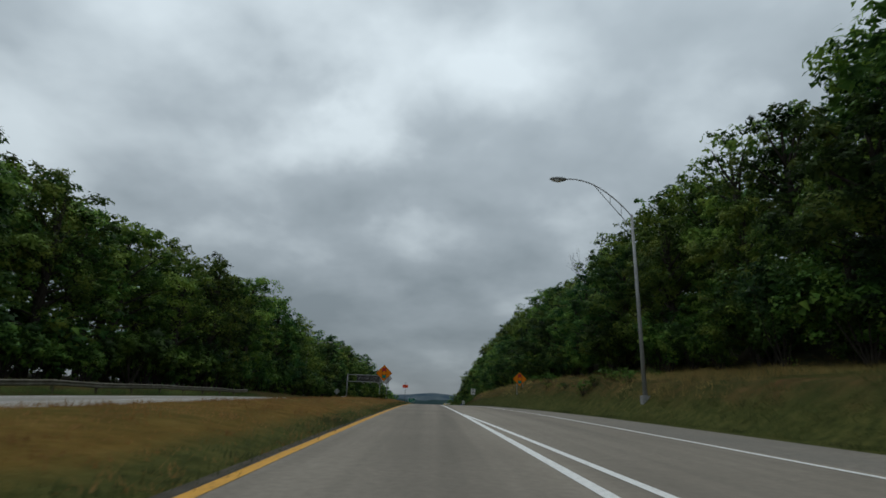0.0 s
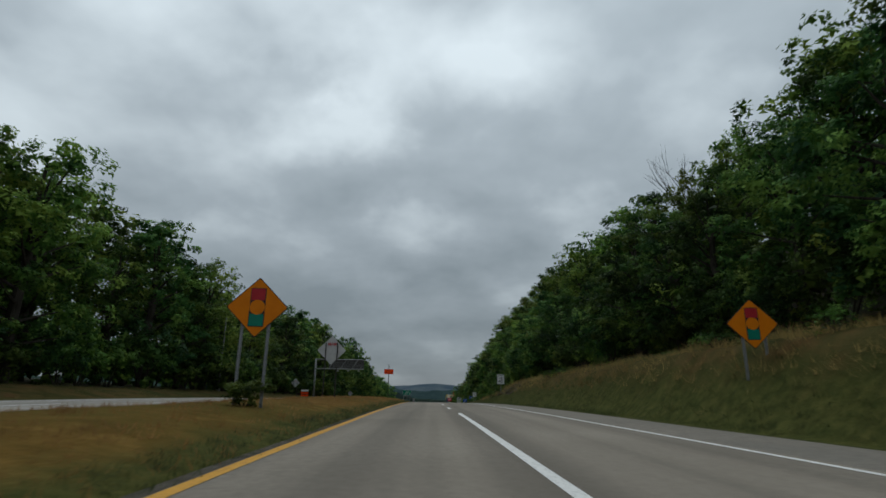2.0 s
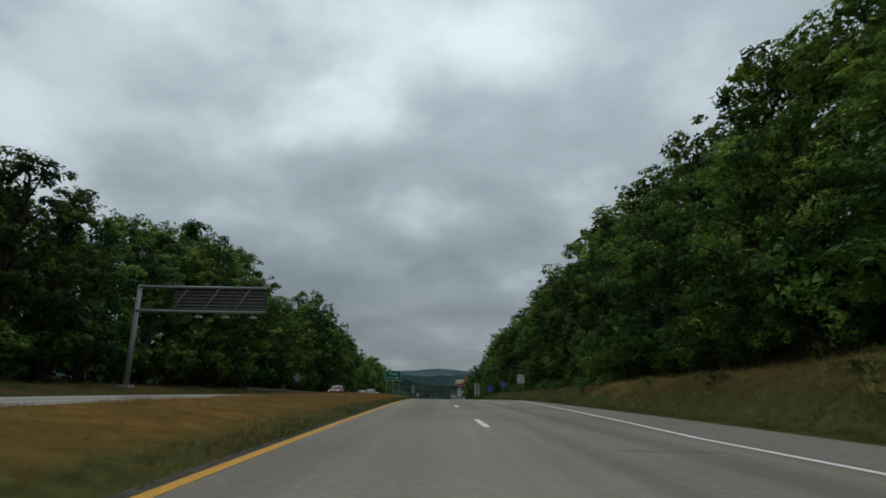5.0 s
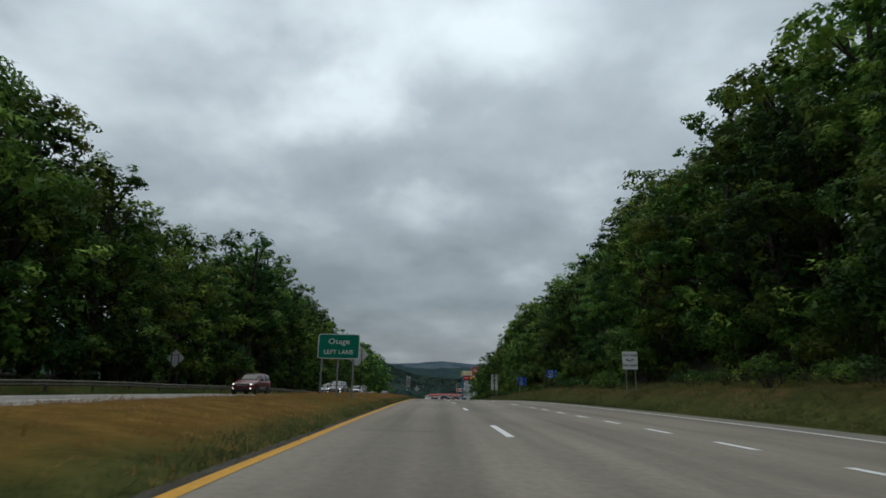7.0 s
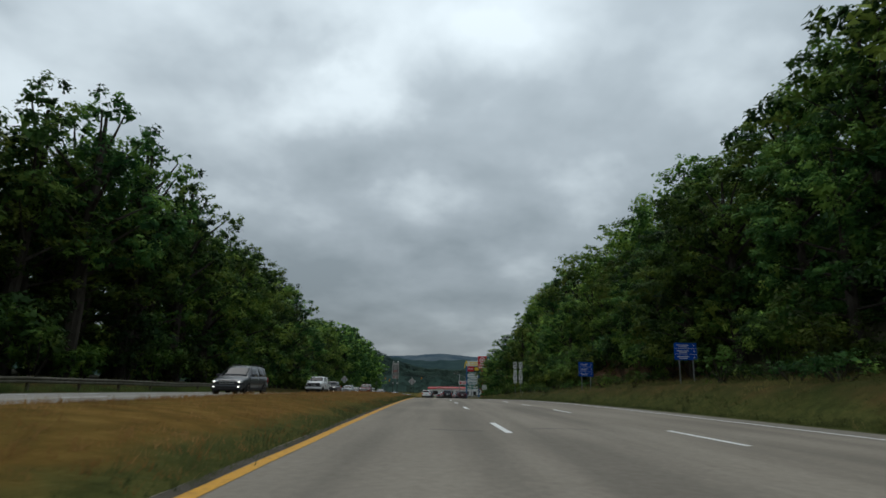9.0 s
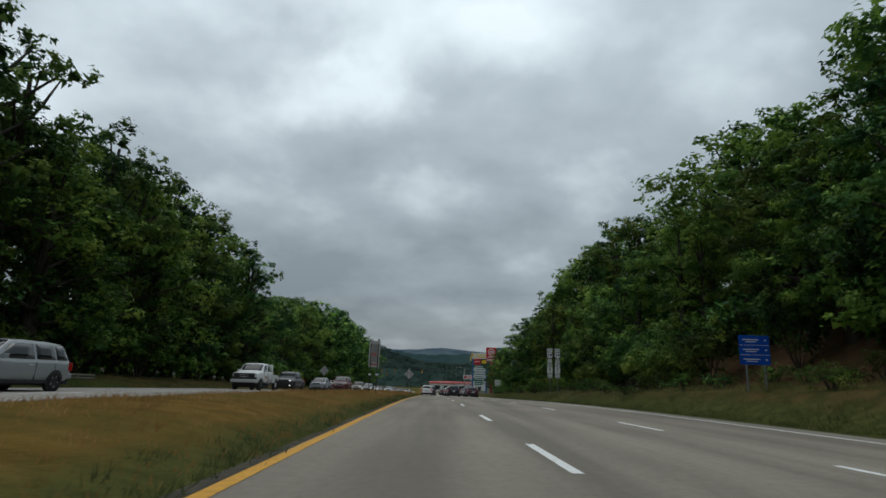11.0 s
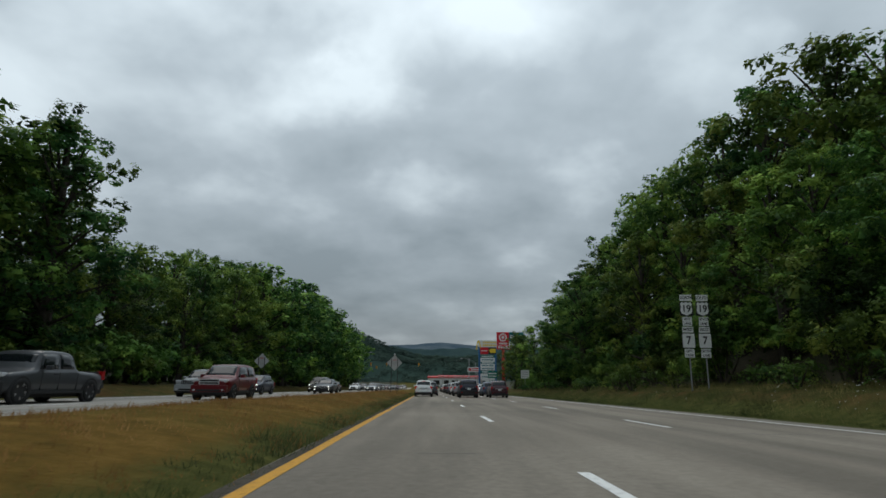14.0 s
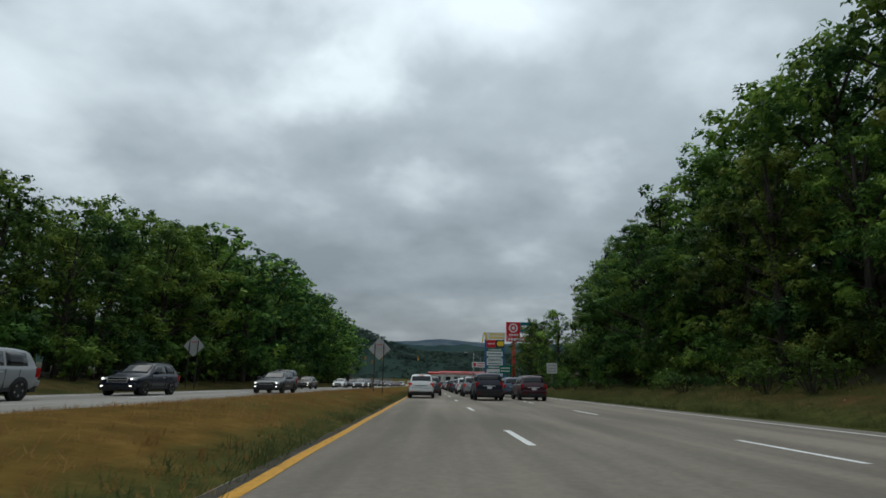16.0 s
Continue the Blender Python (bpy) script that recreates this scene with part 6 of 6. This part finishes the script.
    def window(bl, br, tr, tl, side):
        grid_rows = []
        for j in range(4):
            v = j / 3
            row = []
            for i in range(5):
                u = i / 4
                q = (bl + (br - bl) * u) * (1 - v) + (tl + (tr - tl) * u) * v
                low, high = waist(q) + 0.045, min(top(q), H - 0.02) - 0.115
                row.append(flank(q, low + max(0.02, high - low) * v, side))
            grid_rows.append(row)
        shell(grid_rows, body, "side_window", M_GLASS)

    z0, z1 = belt + 0.03, H - 0.12
    front = lambda z: cowl + (roof0 - cowl) * (z - belt) / (H - belt)
    back = lambda z: tail + (roof1 - tail) * (z - belt) / (H - belt)
    mid = (cowl + tail) / 2 + 0.12
    for side in (1, -1):
        spans = [(front(z0) + 0.16, front(z1) + 0.10, mid - 0.05, mid - 0.05), (mid + 0.05, mid + 0.05, min(back(z0) - 0.12, mid + 1.0), min(back(z1) - 0.10, mid + 0.95))]
        if back(z1) - mid > 1.3:
            spans.append((mid + 1.08, mid + 1.04, back(z0) - 0.14, back(z1) - 0.10))
        for a0, a1, b0, b1 in spans:
            window(a0, b0, b1, a1, side)
        part("mirror", boxed(side * hw * 0.97 - 0.02, side * (hw + 0.20), Y(cowl + 0.52), Y(cowl + 0.36), belt, belt + 0.16, 0.03), mat, c)
        part("door_handle", boxed(side * (hw - 0.01) - 0.012, side * (hw - 0.01) + 0.012, Y(mid - 0.12), Y(mid - 0.34), belt - 0.16, belt - 0.125), M_CHROME if boxy < 0.5 else M_PLASTIC, body)
        for s in axles or (0.86, L - 0.92):
            part("wheel_arch", tube((side * (hw - 0.16), Y(s), r + 0.01), (side * (hw + 0.008), Y(s), r + 0.01), r * 1.16, None, 20), M_PLASTIC, c)
            wheel(c, side * (hw - 0.065), Y(s), r, side)
        part("headlamp", boxed(side * hw * 0.54, side * hw * 0.90, Y(0.30), Y(0.035), nose - 0.02, nose + 0.12, 0.035), M_HEADOFF, body, "headlamp housing")
        if lit:
            part("headlight", plate(disc(side * hw * 0.74, nose + 0.05, 0.052, 14), 0.0, 0.03), M_HEAD, body, "lit headlight").matrix_basis = Matrix.Translation((0, Y(-0.02), 0))
        if rear:
            part("tail_lamp", boxed(side * hw * 0.72, side * hw * 0.975, Y(L - 0.02), Y(L - 0.22), belt - 0.30, belt + 0.06 * boxy, 0.02), M_BRAKE if brake else M_TAIL, body, "red tail lamp")
    for name_, q0, q1 in (("windscreen", cowl + 0.07, roof0 - 0.03), ("rear_window", roof1 + 0.04, roof1 + (tail - roof1) * 0.82)):
        shell([[crest(q0 + (q1 - q0) * j / 5, -0.97 + 1.94 * i / 8) for i in range(9)] for j in range(6)], body, name_, M_GLASS)
    part("grille", boxed(-hw * 0.50, hw * 0.50, Y(0.05), Y(-0.015), nose - 0.11, nose + 0.11, 0.02), M_PLASTIC, body)
    if grille == "frame":
        for z in (nose - 0.12, nose + 0.10):
            part("grille_frame", boxed(-hw * 0.53, hw * 0.53, Y(0.02), Y(-0.035), z, z + 0.03, 0.008), M_CHROME, body, "chrome grille surround")
        for x in (-hw * 0.53, hw * 0.49):
            part("grille_frame", boxed(x, x + hw * 0.04, Y(0.02), Y(-0.035), nose - 0.10, nose + 0.11, 0.008), M_CHROME, body, "chrome grille surround")
        part("grille_bar", boxed(-hw * 0.5, hw * 0.5, Y(0.0), Y(-0.03), nose - 0.02, nose + 0.02), M_CHROME, body)
    elif grille == "slots":
        for k in range(7):
            x = hw * (-0.42 + 0.14 * k)
            part("grille_bar", boxed(x - 0.022, x + 0.022, Y(0.0), Y(-0.03), nose - 0.10, nose + 0.10, 0.008), mat, body)
    else:
        for z in (nose - 0.05, nose + 0.05):
            part("grille_bar", boxed(-hw * 0.48, hw * 0.48, Y(0.0), Y(-0.03), z - 0.012, z + 0.012), M_CHROME, body)
    low = M_PLASTIC if boxy > 0.7 else mat
    part("front_bumper", boxed(-hw * 0.93, hw * 0.93, Y(0.20), Y(-0.05), sill + 0.03, nose - 0.14, 0.06), low, body)
    part("lower_intake", boxed(-hw * 0.62, hw * 0.62, Y(0.05), Y(-0.062), sill + 0.07, sill + 0.17, 0.015), M_PLASTIC, body, "black lower air intake")
    part("front_apron", boxed(-hw * 0.88, hw * 0.88, Y(0.25), Y(-0.02), sill - 0.06, sill + 0.06, 0.03), M_PLASTIC, body)
    if rear:
        part("rear_bumper", boxed(-hw * 0.95, hw * 0.95, Y(L + 0.06), Y(L - 0.22), sill + 0.15, sill + 0.36, 0.05), low, body)
        part("rear_apron", boxed(-hw * 0.86, hw * 0.86, Y(L + 0.045), Y(L - 0.25), sill - 0.06, sill + 0.18, 0.03), M_PLASTIC, body, "black lower bumper")
        part("tailgate_seam", boxed(-hw * 0.72, hw * 0.72, Y(L + 0.006), Y(L - 0.05), sill + 0.375, sill + 0.39), M_PLASTIC, body)
        part("tailgate_trim", boxed(-hw * 0.45, hw * 0.45, Y(L + 0.02), Y(L - 0.06), belt - 0.20, belt - 0.165, 0.008), M_PLASTIC if paint == "white" else M_CHROME, body)
    for side in (1, -1):
        for s in (cowl + 0.28, mid, min(mid + 1.02, L - 1.0)):
            part("door_seam", boxed(side * hw * 0.97, side * (hw + 0.003), Y(s), Y(s - 0.014), sill + 0.10, belt - 0.06), M_PLASTIC, body)
        part("sill_trim", boxed(side * hw * 0.90, side * (hw + 0.012), Y(L - 1.3), Y(1.25), sill - 0.03, sill + 0.09, 0.02), M_PLASTIC, body, "black sill trim")
        part("fog_lamp", boxed(side * hw * 0.68, side * hw * 0.80, Y(0.0), Y(-0.06), sill + 0.10, sill + 0.17, 0.01), M_HEAD if lit else M_HEADOFF, body)
        if rear:
            part("rear_reflector", boxed(side * hw * 0.66, side * hw * 0.86, Y(L + 0.068), Y(L + 0.03), sill + 0.13, sill + 0.17), M_TAIL, body)
    if rear:
        part("number_plate", boxed(-0.16, 0.16, Y(L + 0.03), Y(L - 0.02), belt - 0.36, belt - 0.21), M_PLATE, body, "pale blank plate")
    part("underbody", boxed(-hw * 0.8, hw * 0.8, Y(L - 0.3), Y(0.3), 0.2, sill + 0.1), M_PLASTIC, c)
    if brake:
        part("brake_light", boxed(-0.2, 0.2, Y(roof1 + 0.10), Y(roof1 + 0.02), zt - 0.07, zt - 0.03), M_BRAKE, cabin, "lit high brake light")
    if rails:
        for side in (1, -1):
            part("roof_rail", tube((side * rw * 0.9, Y(roof0 + 0.3), zt + 0.06), (side * rw * 0.9, Y(roof1 - 0.2), zt + 0.06), 0.02), M_PLASTIC, c)
    return c


def park(c, lat, y, oncoming=False, dz=0.0):
    up = (ONC_UP if oncoming else 0.0) + 0.006
    slope = math.atan((road_z(y + 1) - road_z(y - 1)) / 2)
    turn = math.atan2(road_x(y - 1) - road_x(y + 1), 2)
    e = Euler((-slope, 0, turn + math.pi)) if oncoming else Euler((slope, 0, turn))
    c.matrix_basis = Matrix.LocRotScale(on_road(lat, y, up + dz), e, None)
    return c


SUV = dict(L=4.6, W=1.86, H=1.70, boxy=0.25)
BOXY_SUV = dict(L=4.45, W=1.82, H=1.76, hood=1.06, belt=1.07, nose=0.84, cowl=1.2, roof0=1.85, roof1=4.15, tail=4.34, boxy=0.5, grille="frame", r=0.36)
HATCH = dict(L=4.45, W=1.80, H=1.60, hood=0.96, belt=1.0, nose=0.72, cowl=1.15, roof0=2.0, roof1=3.8, tail=4.3, boxy=0.1, grille="frame", rails=True)
VAN = dict(L=5.0, W=1.95, H=1.76, hood=0.98, belt=1.05, cowl=0.95, roof0=1.95, roof1=4.6, tail=4.88, nose=0.68)
SEDAN = dict(L=4.7, W=1.82, H=1.45, hood=0.90, belt=0.92, nose=0.62, cowl=1.35, roof0=2.15, roof1=3.45, tail=4.15, r=0.33)
TALL_SUV = dict(L=4.5, W=1.86, H=1.78, hood=1.08, belt=1.12, nose=0.80, cowl=1.35, roof0=1.75, roof1=4.3, tail=4.42, boxy=0.8)
TRUCK = dict(L=5.4, W=2.0, H=1.92, hood=1.18, belt=1.22, nose=0.85, cowl=1.5, roof0=2.2, roof1=5.0, tail=5.25, boxy=0.6, r=0.40, grille="frame")

# the queue ahead
park(car("suv", "white suv waiting in the queue with brake lights on", "car", "white", lit=False, brake=True, rails=True, **SUV), -2.35, 310)
park(car("suv", "black boxy suv waiting in the queue", "car", "navy", lit=False, **TALL_SUV), 2.2, 306)
park(car("suv", "maroon suv waiting in the outer lane", "car", "maroon", lit=False, rails=True, **SUV), 5.5, 308)
park(car("suv", "grey-blue suv waiting in the outer lane", "car", "blue", lit=False, **SUV), 5.7, 318)
park(car("suv", "silver suv waiting in the queue", "car", "silver", lit=False, brake=True, **SUV), 2.1, 317)
park(car("suv", "dark grey suv waiting in the queue", "car", "grey", lit=False, **SUV), -1.6, 320)
row_rng = random.Random(4)
for i in range(7):
    for lat, y0 in ((-1.7, 332), (2.1, 328), (6.3, 332)):
        kind, nm = row_rng.choice(((SUV, "suv"), (SEDAN, "sedan"), (SUV, "suv")))
        col = row_rng.choice(("white", "silver", "grey", "black", "red", "blue"))
        park(car(nm, col + " " + nm + " waiting in the queue down the hill", "car", col, lit=False, brake=row_rng.random() < 0.5, **kind), lat, y0 + 10.5 * i + row_rng.uniform(-1, 1))

# the oncoming side
park(car("suv", "red suv with headlights on in the oncoming lanes", "car", "red", **SUV), -16.4, 197, True)
park(car("minivan", "dark grey minivan in the oncoming lanes", "car", "grey", rails=True, **VAN), -13.6, 222, True)
park(car("minivan", "silver minivan in the oncoming lanes", "car", "silver", lit=False, **VAN), -16.6, 232, True)
park(car("suv", "red suv with a chrome grille in the oncoming lanes", "car", "red", lit=False, **BOXY_SUV), -12.3, 278, True)
park(car("suv", "silver suv with a slotted grille in the oncoming lanes", "car", "silver", lit=False, **dict(SUV, grille="slots", nose=0.86)), -16.3, 285, True)
pickup = car("pickup", "dark grey crew-cab pickup with a slotted grille in the oncoming lanes", "car", "grey", L=5.5, W=1.9, H=1.86, hood=1.12, belt=1.15, nose=0.9, cowl=1.5, roof0=1.75, roof1=3.5, tail=3.62, boxy=0.9, r=0.42, grille="slots")
part("load_bed", boxed(-0.78, 0.78, 5.5 / 2 - 5.3, 5.5 / 2 - 3.8, 1.08, 1.17, 0.01), M_PLASTIC, pickup, "dark open load bed")
park(pickup, -16.4, 270, True)
park(car("suv", "black hatchback with a chrome-edged grille in the oncoming lanes", "car", "navy", **HATCH), -16.4, 296, True)
park(car("sedan", "silver sedan with lit headlights in the oncoming lanes", "car", "silver", **SEDAN), -12.4, 352, True)
park(car("sedan", "dark grey sedan in the oncoming lanes", "car", "grey", **SEDAN), -12.4, 306, True)
park(car("pickup", "bronze pickup with a canopy in the oncoming lanes", "car", "gold", **TRUCK), -16.1, 321, True)
park(car("sedan", "bronze sedan in the oncoming lanes", "car", "gold", **SEDAN), -16.4, 333, True)
for i in range(8):
    for lat, y0 in ((-12.4, 362 if i < 1 else 398), (-16.4, 356 if i < 2 else 392)):
        kind, nm = row_rng.choice(((SUV, "suv"), (SEDAN, "sedan")))
        col = row_rng.choice(("white", "silver", "grey", "black", "red"))
        park(car(nm, col + " " + nm + " with lit headlights on the far oncoming lanes", "car", col, **kind), lat, y0 + 13 * i + row_rng.uniform(-2, 2), True)


def tow_truck():
    """An extended-cab recovery truck: low deck over the rear axle, leaning headboard and a red boom."""
    c = car("tow_truck", "white recovery truck with a red boom in the oncoming lanes", "truck", "white", L=3.95, W=2.05, H=2.12, hood=1.40, belt=1.42, nose=1.12, cowl=1.40, roof0=2.05, roof1=3.62, tail=3.80, boxy=0.8, r=0.43, lit=False, axles=(0.98, 5.05), lift=0.16, rear=False)
    Y = lambda q: 3.95 / 2 - q
    white, red = PAINT["white"], PAINT["boom"]
    part("chassis", boxed(-0.42, 0.42, Y(5.9), Y(3.5), 0.48, 0.80, 0.03), M_PLASTIC, c, "black chassis rails")
    part("deck", boxed(-0.78, 0.78, Y(5.75), Y(4.0), 0.80, 1.10, 0.04), M_PLASTIC, c, "dark chequered service deck")
    for side in (1, -1):
        # the side box: a flat-topped locker that slopes away behind the wheel
        bm = bmesh.new()
        outline = [(4.02, 0.60), (4.55, 0.60), (4.62, 0.86), (4.80, 1.00), (5.05, 1.04), (5.30, 1.00), (5.48, 0.86), (5.60, 0.80), (5.78, 0.86), (5.80, 1.06), (5.50, 1.26), (4.02, 1.26)]
        inner = [bm.verts.new((side * 0.72, Y(q), z)) for q, z in outline]
        outer = [bm.verts.new((side * 1.08, Y(q), z)) for q, z in outline]
        bm.faces.new(inner)
        bm.faces.new(outer[::-1])
        for n in range(len(outline)):
            m = (n + 1) % len(outline)
            bm.faces.new((inner[n], outer[n], outer[m], inner[m]))
        bmesh.ops.recalc_face_normals(bm, faces=bm.faces)
        box = part("side_locker", bm, white, c, "white side locker over the rear wheel")
        part("locker_seam", boxed(side * 1.07, side * 1.086, Y(4.50), Y(4.12), 0.70, 0.72), M_PLASTIC, box)
        part("locker_latch", boxed(side * 1.07, side * 1.095, Y(4.36), Y(4.28), 0.98, 1.05, 0.01), M_PLASTIC, box)
        part("edge_strip", boxed(side * 1.05, side * 1.09, Y(5.5), Y(4.02), 1.255, 1.285, 0.008), M_PLASTIC, box, "black edge strip")
        # leaning headboard struts and the guard behind the cab
        strut = tube((side * 0.86, Y(3.98), 2.06), (side * 0.90, Y(4.34), 1.24), 0.065, 0.075)
        part("headboard_strut", strut, white, c, "white leaning strut")
        part("step_bar", tube((side * 1.02, Y(1.65), 0.46), (side * 1.02, Y(3.75), 0.46), 0.05), M_PLASTIC, c, "black side step")
        part("rear_disc", tube((side * 0.99, Y(5.05), 0.44), (side * 1.05, Y(5.05), 0.44), 0.25, 0.17, 18), M_CHROME, c, "polished dished wheel cover")
        part("work_lamp", tube((side * 0.16, Y(4.50), 1.44), (side * 0.16, Y(4.42), 1.44), 0.055), M_HEAD, c, "lit work lamp")
        part("winch", tube((side * 0.24 - 0.12, Y(4.78), 1.60), (side * 0.24 + 0.12, Y(4.78), 1.60), 0.12), red, c, "red winch drum")
        part("mast_leg", boxed(side * 0.34, side * 0.26, Y(4.95), Y(4.55), 1.08, 2.08, 0.02), red, c, "red mast leg")
        part("hood_stripe", boxed(side * 1.006, side * 1.018, Y(1.55), Y(0.50), 1.235, 1.275, 0.004), red, c, "red stripe")
        for q0, q1, z, h in ((1.95, 2.10, 0.97, 0.12), (2.16, 2.36, 0.97, 0.09), (2.42, 2.60, 0.97, 0.09), (2.66, 2.90, 0.97, 0.09), (1.98, 2.85, 0.88, 0.025), (2.90, 3.70, 0.80, 0.022)):
            part("lettering_bar", boxed(side * 1.010, side * 1.030, Y(q1), Y(q0), z, z + h), red, c, "faded red bar of lettering")
    for z in (1.45, 1.98):
        part("headboard_rail", tube((-0.88, Y(4.0 + (2.06 - z) * 0.44), z), (0.88, Y(4.0 + (2.06 - z) * 0.44), z), 0.045), white, c)
    part("mast_head", boxed(-0.36, 0.36, Y(4.98), Y(4.52), 1.86, 2.10, 0.03), red, c, "red mast head")
    part("boom", boxed(-0.11, 0.11, Y(6.05), Y(4.55), 1.66, 1.88, 0.03), red, c, "red box boom")
    part("boom_end", tube((0, Y(6.0), 1.77), (0, Y(6.55), 1.74), 0.085, 0.06), red, c, "red boom end")
    part("wheel_lift", boxed(-0.12, 0.12, Y(6.5), Y(5.7), 0.42, 0.58, 0.02), M_PLASTIC, c, "black folded wheel lift")
    part("tail_bar", boxed(-0.85, 0.85, Y(5.88), Y(5.74), 0.72, 0.90, 0.02), M_PLASTIC, c)
    part("beacon_bar", boxed(-0.55, 0.55, Y(3.72), Y(3.54), 2.11, 2.19, 0.03), PAINT["navy"], c, "dark light bar on the roof")
    part("chrome_bumper", boxed(-1.0, 1.0, Y(0.12), Y(-0.12), 0.56, 0.80, 0.05), M_CHROME, c, "chrome bumper")
    part("wide_grille", boxed(-0.80, 0.80, Y(0.04), Y(-0.06), 0.84, 1.26, 0.03), M_PLASTIC, c, "black grille")
    for z in (0.98, 1.12):
        part("grille_bar", boxed(-0.34, 0.34, Y(-0.04), Y(-0.08), z - 0.014, z + 0.014, 0.006), M_CHROME, c, "chrome grille bar")
    return c


park(tow_truck(), -16.2, 257.4, True)
